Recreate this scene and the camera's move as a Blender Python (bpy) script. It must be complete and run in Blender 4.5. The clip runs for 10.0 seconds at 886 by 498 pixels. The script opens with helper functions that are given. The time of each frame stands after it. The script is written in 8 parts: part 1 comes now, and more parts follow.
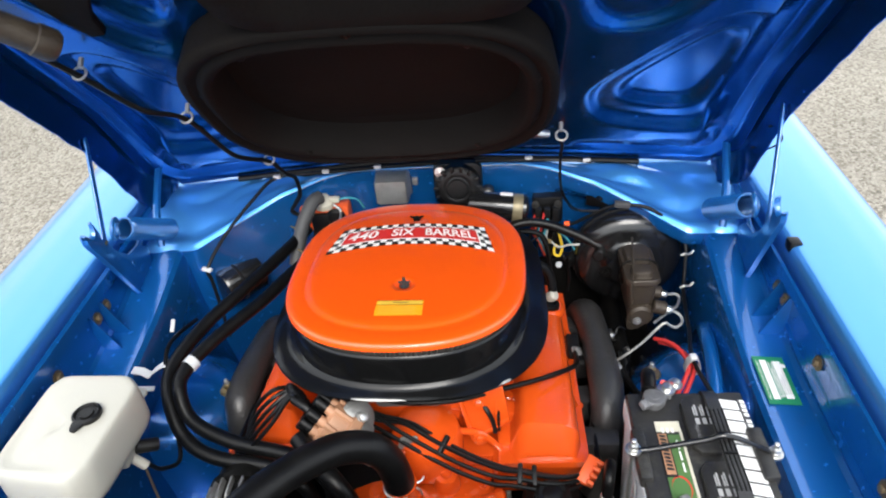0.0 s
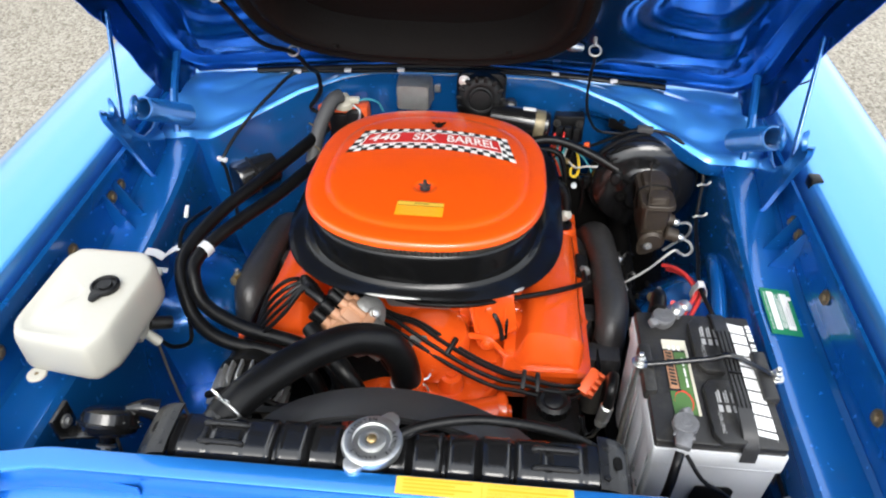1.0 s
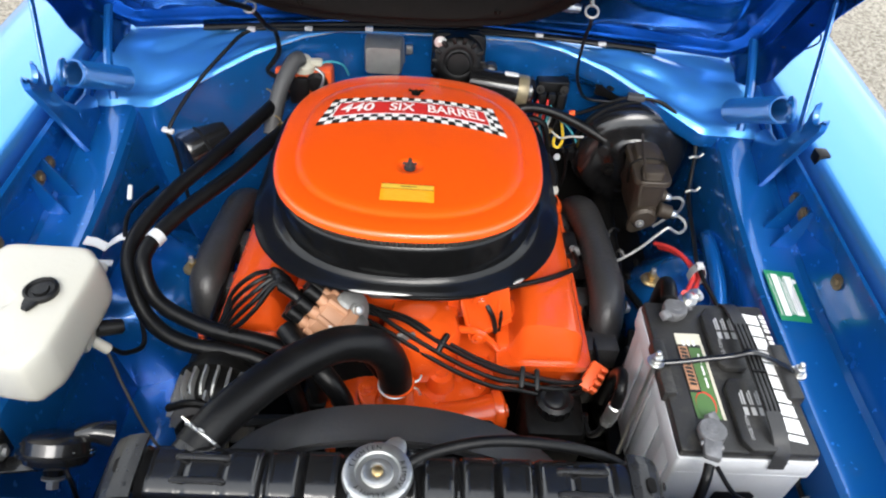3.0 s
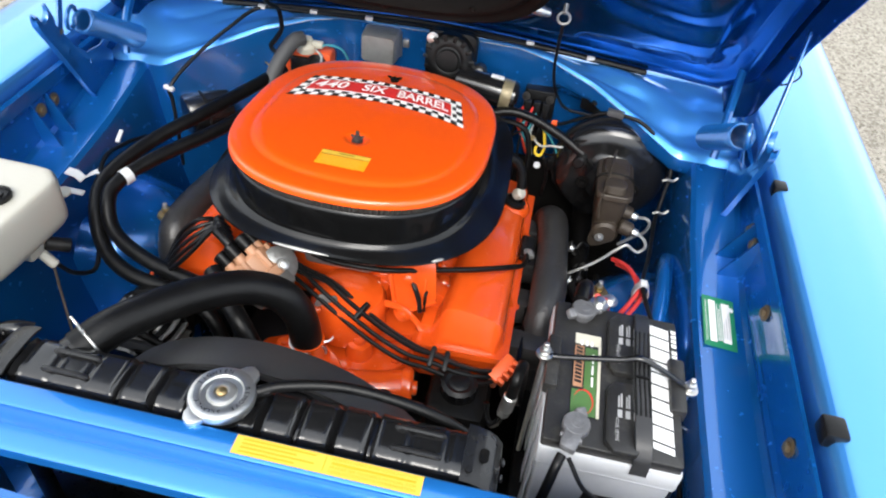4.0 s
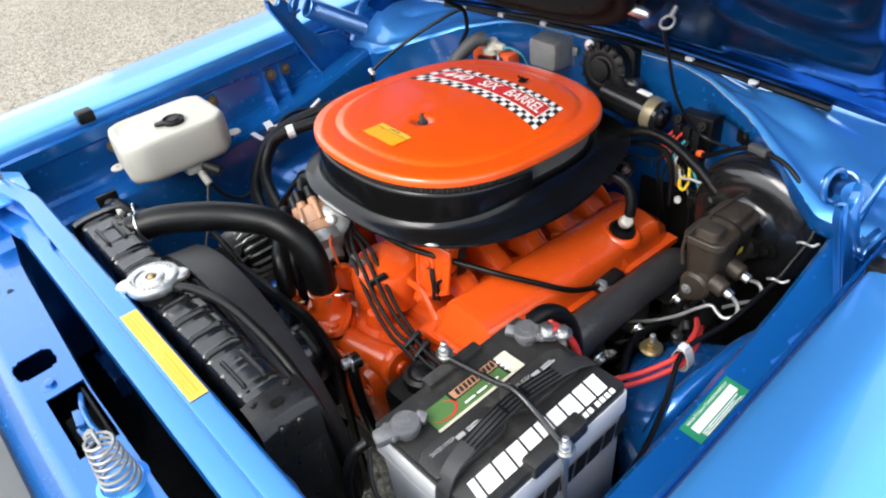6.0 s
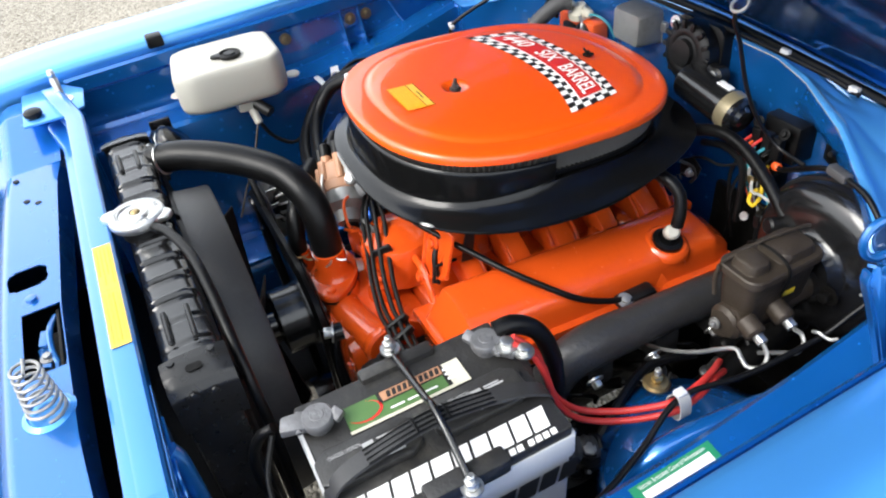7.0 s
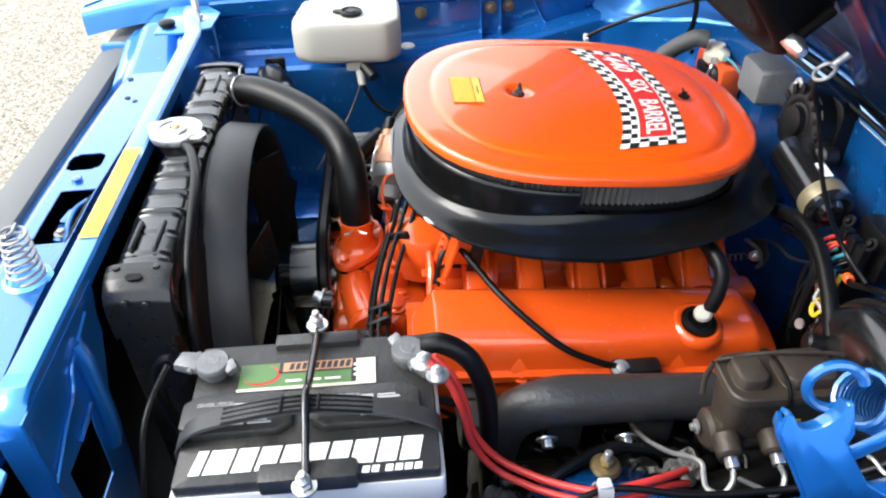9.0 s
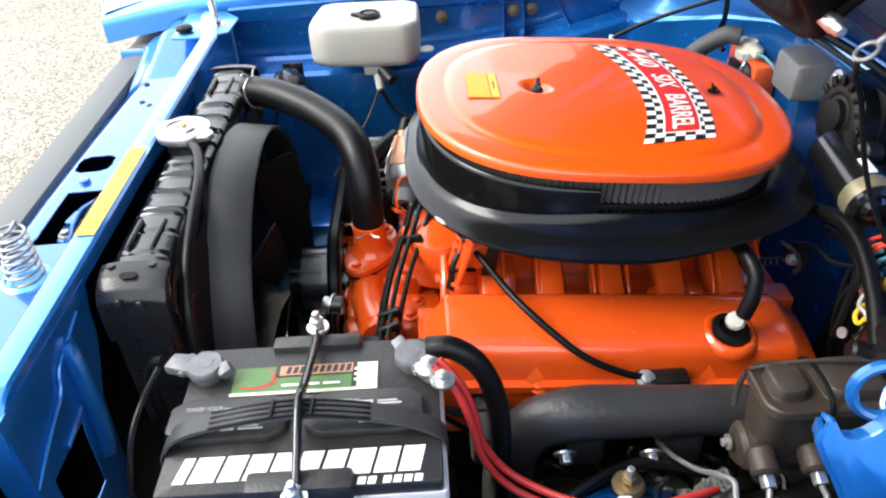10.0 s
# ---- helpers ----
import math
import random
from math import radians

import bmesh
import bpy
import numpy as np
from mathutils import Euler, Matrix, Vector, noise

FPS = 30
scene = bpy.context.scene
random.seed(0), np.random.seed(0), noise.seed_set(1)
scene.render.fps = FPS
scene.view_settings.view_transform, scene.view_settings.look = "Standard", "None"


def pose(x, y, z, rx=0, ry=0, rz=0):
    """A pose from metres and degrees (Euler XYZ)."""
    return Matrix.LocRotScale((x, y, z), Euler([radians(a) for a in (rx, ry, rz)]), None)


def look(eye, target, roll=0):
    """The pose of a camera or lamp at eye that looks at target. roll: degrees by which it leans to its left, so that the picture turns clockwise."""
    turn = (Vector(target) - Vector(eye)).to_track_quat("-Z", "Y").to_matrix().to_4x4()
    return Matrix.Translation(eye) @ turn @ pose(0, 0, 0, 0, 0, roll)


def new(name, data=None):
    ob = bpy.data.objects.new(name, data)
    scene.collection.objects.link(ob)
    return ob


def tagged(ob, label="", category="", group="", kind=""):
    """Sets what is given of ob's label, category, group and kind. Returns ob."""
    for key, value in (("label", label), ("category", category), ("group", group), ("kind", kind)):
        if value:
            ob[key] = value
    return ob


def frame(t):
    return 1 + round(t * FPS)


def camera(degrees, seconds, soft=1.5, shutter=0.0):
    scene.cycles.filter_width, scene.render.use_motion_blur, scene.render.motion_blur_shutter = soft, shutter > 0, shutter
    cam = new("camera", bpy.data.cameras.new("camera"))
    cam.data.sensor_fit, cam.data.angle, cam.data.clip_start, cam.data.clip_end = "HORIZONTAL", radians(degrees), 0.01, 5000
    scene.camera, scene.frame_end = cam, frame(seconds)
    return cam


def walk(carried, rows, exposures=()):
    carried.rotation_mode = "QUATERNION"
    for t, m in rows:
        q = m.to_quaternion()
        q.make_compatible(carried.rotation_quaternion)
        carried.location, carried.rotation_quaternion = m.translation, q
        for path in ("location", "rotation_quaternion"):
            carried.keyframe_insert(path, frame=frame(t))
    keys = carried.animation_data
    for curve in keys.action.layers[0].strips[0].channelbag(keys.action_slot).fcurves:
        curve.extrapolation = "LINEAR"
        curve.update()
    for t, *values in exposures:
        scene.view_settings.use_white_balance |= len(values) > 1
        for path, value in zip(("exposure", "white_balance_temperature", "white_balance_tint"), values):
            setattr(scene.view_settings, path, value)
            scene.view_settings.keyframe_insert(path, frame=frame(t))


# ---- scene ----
cam = camera(64.2, 10.0, 2.1)
PATH = [
    (0, (0.108, -0.44, 1.633), (-0.063, 1.216, 0.525), -5.2),
    (0.5, (0.085, -0.445, 1.618), (-0.056, 1.1, 0.355), -1.4),
    (1, (0.059, -0.468, 1.605), (-0.082, 1.068, 0.333), 0.1),
    (1.3, (0.043, -0.456, 1.6), (-0.11, 1.048, 0.289), -0.2),
    (1.5, (0.018, -0.437, 1.589), (-0.109, 1.061, 0.27), 0.3),
    (2, (-0.031, -0.396, 1.596), (-0.102, 1.112, 0.285), 0.2),
    (2.5, (-0.053, -0.365, 1.579), (-0.051, 1.129, 0.25), 2.5),
    (3, (-0.033, -0.346, 1.565), (0.017, 1.112, 0.197), 4.0),
    (3.2, (-0.009, -0.344, 1.566), (0.05, 1.112, 0.196), 3.5),
    (4.3, (0.31, -0.417, 1.535), (-0.038, 1.063, 0.235), 3.2),
    (4.5, (0.375, -0.404, 1.542), (-0.143, 1.029, 0.247), -4.4),
    (5, (0.515, -0.33, 1.531), (-0.28, 1.072, 0.346), -4.8),
    (5.5, (0.639, -0.243, 1.507), (-0.417, 0.968, 0.316), -6.6),
    (6, (0.774, -0.132, 1.463), (-0.475, 0.851, 0.249), -6.8),
    (6.2, (0.821, -0.093, 1.455), (-0.469, 0.791, 0.209), -5.1),
    (7.3, (0.812, 0.157, 1.411), (-0.617, 0.688, 0.116), -8.6),
    (7.5, (0.813, 0.189, 1.413), (-0.594, 0.687, 0.082), -8.6),
    (8, (0.846, 0.266, 1.419), (-0.621, 0.579, 0.096), -5.0),
    (8.1, (0.851, 0.279, 1.412), (-0.632, 0.574, 0.103), -3.6),
    (8.5, (0.855, 0.315, 1.384), (-0.672, 0.524, 0.109), 0.7),
    (9, (0.843, 0.336, 1.371), (-0.719, 0.455, 0.128), -0.8),
    (9.5, (0.83, 0.361, 1.357), (-0.758, 0.431, 0.144), -2.0),
    (10, (0.821, 0.362, 1.322), (-0.782, 0.393, 0.127), -2.6),
]
walk(cam, [(t, look(eye, target, roll)) for t, eye, target, roll in PATH], [(0, 1.15), (1, 1.2), (6, 1.25), (7.5, 1.54), (9, 1.73), (10, 1.70)])

# ---- light: a bright overcast sky ----
world = bpy.data.worlds.new("overcast_sky")
world.use_nodes = True
scene.world = world
wn, wl = world.node_tree.nodes, world.node_tree.links
sky = wn.new("ShaderNodeTexSky")
sky.sky_type, sky.sun_disc = "NISHITA", False
sky.sun_elevation, sky.sun_rotation = radians(45), radians(200)
sky.dust_density, sky.ozone_density, sky.air_density = 4.0, 0.6, 1.0
pale = wn.new("ShaderNodeHueSaturation")
pale.inputs["Saturation"].default_value = 0.30
wl.new(sky.outputs["Color"], pale.inputs["Color"])
cloud = wn.new("ShaderNodeMixRGB")  # an even veil of bright cloud over the sky
cloud.inputs["Fac"].default_value = 0.72
cloud.inputs["Color2"].default_value = (8.0, 8.55, 9.2, 1)
wl.new(pale.outputs["Color"], cloud.inputs["Color1"])
wl.new(cloud.outputs["Color"], wn["Background"].inputs["Color"])
wn["Background"].inputs["Strength"].default_value = 0.135
sun_data = bpy.data.lights.new("sun", "SUN")
sun_data.energy, sun_data.angle, sun_data.color = 1.4, radians(30), (1.0, 0.97, 0.92)
sun = new("sun", sun_data)
sun.matrix_world = look((0.7, -4.0, 4.0), (0, 0, 0))
scene.view_settings.exposure = 1.25

# ---- materials ----


def mat(name, color, rough=0.5, metal=0.0, coat=0.0, vary=0.12, scale=14.0, bump=0.0, bump_scale=220.0, fine=0.1, dirt=None, dirt_amount=0.0, sheen_rough=0.05, shine=0.5):
    """A surface with variation at two sizes, optional dirt patches and fine relief."""
    m = bpy.data.materials.new(name)
    m.use_nodes = True
    nt = m.node_tree
    n, l = nt.nodes, nt.links
    bsdf = n["Principled BSDF"]
    co = n.new("ShaderNodeTexCoord")
    big, small = n.new("ShaderNodeTexNoise"), n.new("ShaderNodeTexNoise")
    big.inputs["Scale"].default_value, big.inputs["Detail"].default_value = scale, 5
    small.inputs["Scale"].default_value, small.inputs["Detail"].default_value = bump_scale, 3
    l.new(co.outputs["Object"], big.inputs["Vector"])
    l.new(co.outputs["Object"], small.inputs["Vector"])
    hsv = n.new("ShaderNodeHueSaturation")
    hsv.inputs["Color"].default_value = (*color, 1)
    mr = n.new("ShaderNodeMapRange")
    mr.inputs["To Min"].default_value, mr.inputs["To Max"].default_value = 1 - vary, 1 + vary
    l.new(big.outputs["Fac"], mr.inputs["Value"])
    l.new(mr.outputs["Result"], hsv.inputs["Value"])
    out = hsv.outputs["Color"]
    if dirt:
        patch = n.new("ShaderNodeTexNoise")
        patch.inputs["Scale"].default_value, patch.inputs["Detail"].default_value = scale * 0.6, 8
        patch.inputs["Roughness"].default_value = 0.7
        l.new(co.outputs["Object"], patch.inputs["Vector"])
        ramp = n.new("ShaderNodeMapRange")
        ramp.inputs["From Min"].default_value, ramp.inputs["From Max"].default_value = 0.52, 0.78
        ramp.inputs["To Max"].default_value = dirt_amount
        l.new(patch.outputs["Fac"], ramp.inputs["Value"])
        mix = n.new("ShaderNodeMixRGB")
        mix.inputs["Color2"].default_value = (*dirt, 1)
        l.new(ramp.outputs["Result"], mix.inputs["Fac"])
        l.new(out, mix.inputs["Color1"])
        out = mix.outputs["Color"]
    l.new(out, bsdf.inputs["Base Color"])
    rr = n.new("ShaderNodeMapRange")
    rr.inputs["To Min"].default_value, rr.inputs["To Max"].default_value = max(0.02, rough - fine), min(1, rough + fine)
    l.new(small.outputs["Fac"] if bump_scale < 150 else big.outputs["Fac"], rr.inputs["Value"])
    l.new(rr.outputs["Result"], bsdf.inputs["Roughness"])
    bsdf.inputs["Metallic"].default_value = metal
    bsdf.inputs["Specular IOR Level"].default_value = shine
    bsdf.inputs["Coat Weight"].default_value = coat
    bsdf.inputs["Coat Roughness"].default_value = sheen_rough
    if bump:
        b = n.new("ShaderNodeBump")
        b.inputs["Strength"].default_value, b.inputs["Distance"].default_value = bump, 0.002
        l.new(small.outputs["Fac"], b.inputs["Height"])
        l.new(b.outputs["Normal"], bsdf.inputs["Normal"])
    return m


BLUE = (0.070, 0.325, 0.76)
M = dict(
    # body blue, its colour lightened for the sky on upward panels
    blue=mat("blue_paint", BLUE, 0.34, 0.68, 1.0, 0.04, 6, 0.0, 90, 0.04, None, 0, 0.03),
    # the same body blue, darkened in colour for the bay's shade
    blue_bay=mat("blue_paint_shaded_bay", (0.006, 0.125, 0.43), 0.26, 0.52, 1.0, 0.05, 5, 0.0, 60, 0.04, None, 0, 0.06),
    # the same blue again, coloured halfway between lit fender and shaded bay
    blue_front=mat("blue_paint_half_lit", (0.014, 0.175, 0.54), 0.30, 0.60, 1.0, 0.05, 6, 0.0, 60, 0.04, None, 0, 0.05),
    # body blue once more, with the shade under the hood put into its colour
    blue_hood_shade=mat("blue_paint_shaded_underside", (0.002, 0.080, 0.28), 0.25, 0.86, 0.30, 0.08, 6, 0.0, 60, 0.05, (0.004, 0.04, 0.14), 0.3, 0.10),
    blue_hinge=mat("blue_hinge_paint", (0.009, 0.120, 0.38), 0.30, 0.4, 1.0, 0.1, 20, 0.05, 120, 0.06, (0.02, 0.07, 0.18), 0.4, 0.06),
    orange=mat("orange_engine_paint", (0.67, 0.078, 0.008), 0.24, 0.0, 0.8, 0.07, 16, 0.10, 110, 0.08, (0.34, 0.024, 0.003), 0.30, 0.07),
    orange_lid=mat("orange_lid_paint", (0.80, 0.086, 0.004), 0.30, 0.0, 0.75, 0.03, 7, 0.0, 120, 0.04, None, 0, 0.045),
    black_gloss=mat("black_enamel", (0.008, 0.008, 0.0084), 0.20, 0.0, 0.35, 0.15, 12, 0.03, 90, 0.06, (0.015, 0.015, 0.015), 0.2, 0.12),
    black_pan=mat("black_pan_enamel", (0.0042, 0.0042, 0.0043), 0.18, 0.0, 0.0, 0.15, 14, 0.03, 70, 0.07, (0.016, 0.016, 0.016), 0.35, 0.07, 0.36),
    black_satin=mat("black_satin_paint", (0.011, 0.011, 0.0114), 0.30, 0.0, 0.2, 0.25, 25, 0.12, 130, 0.10, (0.03, 0.029, 0.028), 0.3, 0.2, 0.3),
    black_plastic=mat("black_plastic", (0.004, 0.004, 0.0043), 0.42, 0.0, 0.0, 0.2, 30, 0.2, 300, 0.1, (0.04, 0.038, 0.034), 0.3, 0.05, 0.3),
    battery_top=mat("dusty_black_plastic", (0.018, 0.0175, 0.017), 0.42, 0.0, 0.0, 0.3, 40, 0.30, 260, 0.1, (0.13, 0.12, 0.10), 0.40, 0.05, 0.5),
    rubber=mat("black_rubber", (0.0035, 0.0035, 0.0037), 0.36, 0.0, 0.0, 0.2, 35, 0.15, 260, 0.1, (0.022, 0.022, 0.021), 0.3, 0.05, 0.22),
    rubber_grey=mat("greyed_rubber", (0.055, 0.055, 0.057), 0.6, 0.0, 0.0, 0.2, 30, 0.2, 240, 0.1, (0.12, 0.12, 0.115), 0.4),
    strap_rubber=mat("weathered_strap_rubber", (0.030, 0.030, 0.031), 0.42, 0.0, 0.0, 0.25, 40, 0.15, 240, 0.1, (0.07, 0.07, 0.068), 0.4, 0.05, 0.4),
    shroud=mat("weathered_black_plastic", (0.022, 0.022, 0.023), 0.50, 0.0, 0.0, 0.2, 12, 0.15, 200, 0.1, (0.09, 0.09, 0.088), 0.45),
    insulation=mat("dark_hood_lining", (0.0042, 0.0034, 0.0031), 0.80, 0.0, 0.0, 0.3, 15, 0.4, 160, 0.1, (0.010, 0.008, 0.0065), 0.4, 0.05, 0.12),
    cast=mat("grey_cast_iron", (0.044, 0.043, 0.043), 0.38, 0.3, 0.0, 0.35, 22, 0.55, 140, 0.12, (0.06, 0.058, 0.055), 0.5),
    brown_iron=mat("brown_cast_iron", (0.040, 0.030, 0.021), 0.5, 0.25, 0.0, 0.25, 35, 0.4, 160, 0.12, (0.09, 0.075, 0.055), 0.4),
    zinc=mat("zinc_steel", (0.62, 0.62, 0.60), 0.34, 0.95, 0.0, 0.12, 60, 0.15, 240, 0.12, (0.30, 0.28, 0.24), 0.35),
    alloy=mat("dull_aluminium", (0.33, 0.33, 0.32), 0.45, 0.7, 0.0, 0.2, 45, 0.3, 200, 0.12, (0.16, 0.15, 0.14), 0.5),
    brass=mat("brass", (0.42, 0.31, 0.15), 0.35, 0.9, 0.0, 0.15, 50, 0.1, 200, 0.1, (0.25, 0.17, 0.07), 0.4),
    rust=mat("dulled_cadmium_bolt", (0.20, 0.15, 0.085), 0.5, 0.6, 0.0, 0.3, 80, 0.2, 200, 0.1, (0.10, 0.055, 0.03), 0.5),
    lead=mat("grey_lead", (0.15, 0.15, 0.155), 0.55, 0.5, 0.0, 0.3, 70, 0.5, 170, 0.12, (0.40, 0.40, 0.42), 0.4),
    white_plastic=mat("milky_white_plastic", (0.44, 0.425, 0.37), 0.42, 0.0, 0.0, 0.04, 10, 0.12, 160, 0.06, (0.60, 0.56, 0.42), 0.35),
    white_clip=mat("white_nylon", (0.45, 0.45, 0.43), 0.45, 0.0, 0.0, 0.1, 40, 0.1, 200, 0.08),
    case_grey=mat("grey_battery_case", (0.56, 0.57, 0.58), 0.45, 0.0, 0.0, 0.06, 14, 0.1, 200, 0.08, (0.28, 0.28, 0.28), 0.3),
    tan=mat("tan_bakelite", (0.42, 0.215, 0.12), 0.5, 0.0, 0.0, 0.12, 40, 0.1, 200, 0.1, (0.22, 0.12, 0.07), 0.3),
    red_wire=mat("red_insulation", (0.55, 0.035, 0.03), 0.45, 0.0, 0.0, 0.12, 40, 0.05, 200, 0.08, (0.25, 0.03, 0.03), 0.3),
    yellow_wire=mat("yellow_insulation", (0.75, 0.52, 0.03), 0.45),
    teal_wire=mat("teal_insulation", (0.05, 0.30, 0.36), 0.45),
    orange_plastic=mat("orange_plastic", (0.80, 0.11, 0.02), 0.45, 0.0, 0.0, 0.1, 40, 0.1, 200, 0.1),
    dull_tan=mat("yellowed_plating", (0.24, 0.20, 0.12), 0.42, 0.4, 0.0, 0.2, 50, 0.1, 200, 0.1, (0.10, 0.085, 0.06), 0.5),
    label_white=mat("white_print", (0.80, 0.80, 0.78), 0.4, 0.0, 0.0, 0.06, 50, 0.0, 200, 0.05),
    label_black=mat("black_print", (0.012, 0.012, 0.012), 0.4),
    label_red=mat("red_print", (0.62, 0.030, 0.025), 0.38),
    label_yellow=mat("yellow_print", (0.66, 0.43, 0.055), 0.42, 0.0, 0.0, 0.04, 20),
    label_amber=mat("amber_print", (0.80, 0.33, 0.01), 0.4),
    label_green=mat("green_print", (0.015, 0.20, 0.09), 0.4, 0.0, 0.0, 0.06, 20),
    label_lime=mat("lime_print", (0.07, 0.15, 0.045), 0.42, 0.0, 0.0, 0.15, 40),
    label_cream=mat("worn_cream_print", (0.55, 0.52, 0.42), 0.5, 0.0, 0.0, 0.15, 60, 0.0, 200, 0.1, (0.25, 0.22, 0.17), 0.5),
    label_grey=mat("grey_print", (0.36, 0.36, 0.36), 0.5),
    paper=mat("filter_paper", (0.085, 0.080, 0.074), 0.85, 0.0, 0.0, 0.2, 60, 0.3, 300, 0.05),
    dark=mat("greasy_steel_and_shade_black", (0.005, 0.0047, 0.0044), 0.45, 0.1, 0.0, 0.4, 35, 0.4, 120, 0.2, (0.016, 0.014, 0.012), 0.4, 0.05, 0.14),
    trim=mat("grey_bumper_rubber", (0.095, 0.10, 0.10), 0.6, 0.0, 0.0, 0.1, 10, 0.15, 150, 0.1),
    wall=mat("pale_render", (0.62, 0.60, 0.55), 0.85, 0.0, 0.0, 0.08, 2, 0.3, 40, 0.05),
)


def gravel_material():
    m = bpy.data.materials.new("pale_gravel")
    m.use_nodes = True
    n, l = m.node_tree.nodes, m.node_tree.links
    bsdf = n["Principled BSDF"]
    co = n.new("ShaderNodeTexCoord")
    cells, blotch = n.new("ShaderNodeTexVoronoi"), n.new("ShaderNodeTexNoise")
    cells.inputs["Scale"].default_value, blotch.inputs["Scale"].default_value = 80, 1.3
    blotch.inputs["Detail"].default_value = 6
    for t in (cells, blotch):
        l.new(co.outputs["Object"], t.inputs["Vector"])
    ramp = n.new("ShaderNodeValToRGB")
    e = ramp.color_ramp.elements
    e[0].position, e[0].color = 0.0, (0.11, 0.094, 0.072, 1)
    e[1].position, e[1].color = 1.0, (0.46, 0.425, 0.36, 1)
    mid = e.new(0.45)
    mid.color = (0.30, 0.272, 0.222, 1)
    l.new(cells.outputs["Color"], ramp.inputs["Fac"])
    mix = n.new("ShaderNodeMixRGB")
    mix.blend_type, mix.inputs["Fac"].default_value = "MULTIPLY", 0.35
    l.new(ramp.outputs["Color"], mix.inputs["Color1"])
    l.new(blotch.outputs["Fac"], mix.inputs["Color2"])
    bright = n.new("ShaderNodeHueSaturation")
    bright.inputs["Saturation"].default_value, bright.inputs["Value"].default_value = 1.05, 0.99
    l.new(mix.outputs["Color"], bright.inputs["Color"])
    l.new(bright.outputs["Color"], bsdf.inputs["Base Color"])
    bsdf.inputs["Roughness"].default_value = 0.9
    b = n.new("ShaderNodeBump")
    b.inputs["Strength"].default_value, b.inputs["Distance"].default_value = 0.8, 0.012
    b.invert = True
    l.new(cells.outputs["Distance"], b.inputs["Height"])
    l.new(b.outputs["Normal"], bsdf.inputs["Normal"])
    return m


M["gravel"] = gravel_material()

# ---- building helpers ----


def thing(name, at, label, category, group="", kind=""):
    ob = new(name)
    ob.location = at
    ob.empty_display_size = 0.05
    return tagged(ob, label, category, group, kind)


def part(name, bm, material, parent=None, label="", angle=38, flip=True):
    """Links a bmesh as one mesh object under a thing or a part."""
    if flip:
        bmesh.ops.recalc_face_normals(bm, faces=bm.faces)
    me = bpy.data.meshes.new(name)
    bm.to_mesh(me)
    bm.free()
    me.shade_smooth()
    me.set_sharp_from_angle(angle=radians(angle))
    me.materials.append(M[material])
    ob = new(name, me)
    if parent:
        ob.parent = parent
        if parent.type == "EMPTY":
            ob.matrix_parent_inverse = Matrix.Translation(parent.location).inverted()
    return tagged(ob, label)


def box(lo, hi, bevel=0.0, seg=2, turn=None, bm=None):
    b = bmesh.new()
    bmesh.ops.create_cube(b, size=1)
    lo, hi = Vector(lo), Vector(hi)
    mid, size = (lo + hi) / 2, hi - lo
    bmesh.ops.scale(b, vec=size, verts=b.verts)
    if bevel:
        bmesh.ops.bevel(b, geom=b.edges[:], offset=bevel, segments=seg, profile=0.5, affect="EDGES")
    m = Matrix.Translation(mid)
    if turn is not None:
        m = m @ Euler([radians(a) for a in turn]).to_matrix().to_4x4()
    bmesh.ops.transform(b, matrix=m, verts=b.verts)
    return join(bm, b)


def join(bm, b):
    if bm is None:
        return b
    me = bpy.data.meshes.new("tmp")
    b.to_mesh(me)
    b.free()
    bm.from_mesh(me)
    bpy.data.meshes.remove(me)
    return bm


def axis_matrix(a, b):
    a, b = Vector(a), Vector(b)
    return Matrix.Translation(a) @ (b - a).to_track_quat("Z", "Y").to_matrix().to_4x4()


def lathe(a, b, profile, seg=32, bm=None):
    """Turns (radius, height) pairs round the axis from a towards b."""
    bm = bm or bmesh.new()
    m = axis_matrix(a, b)
    rings = []
    for r, h in profile:
        if r < 1e-6:
            rings.append([bm.verts.new(m @ Vector((0, 0, h)))])
        else:
            rings.append([bm.verts.new(m @ Vector((r * math.cos(2 * math.pi * i / seg), r * math.sin(2 * math.pi * i / seg), h))) for i in range(seg)])
    for p, q in zip(rings, rings[1:]):
        for i in range(seg):
            k = (i + 1) % seg
            vs = [p[i % len(p)], p[k % len(p)], q[k % len(q)], q[i % len(q)]]
            vs = list(dict.fromkeys(vs))
            if len(vs) > 2:
                bm.faces.new(vs)
    for ring in (rings[0], rings[-1]):
        if len(ring) > 2:
            bm.faces.new(ring)
    return bm


def rod(a, b, r, seg=16, edge=0.0, bm=None):
    length = (Vector(b) - Vector(a)).length
    e = min(edge, r * 0.6, length * 0.4)
    prof = [(r - e, 0), (r, e), (r, length - e), (r - e, length)] if e else [(r, 0), (r, length)]
    return lathe(a, b, prof, seg, bm)


def curve_points(pts, sub=8):
    pts = [Vector(p) for p in pts]
    ext = [2 * pts[0] - pts[1], *pts, 2 * pts[-1] - pts[-2]]
    out = []
    for i in range(len(pts) - 1):
        p0, p1, p2, p3 = ext[i : i + 4]
        for k in range(sub):
            t = k / sub
            out.append(0.5 * (2 * p1 + (p2 - p0) * t + (2 * p0 - 5 * p1 + 4 * p2 - p3) * t * t + (3 * p1 - p0 - 3 * p2 + p3) * t**3))
    return out + [pts[-1]]


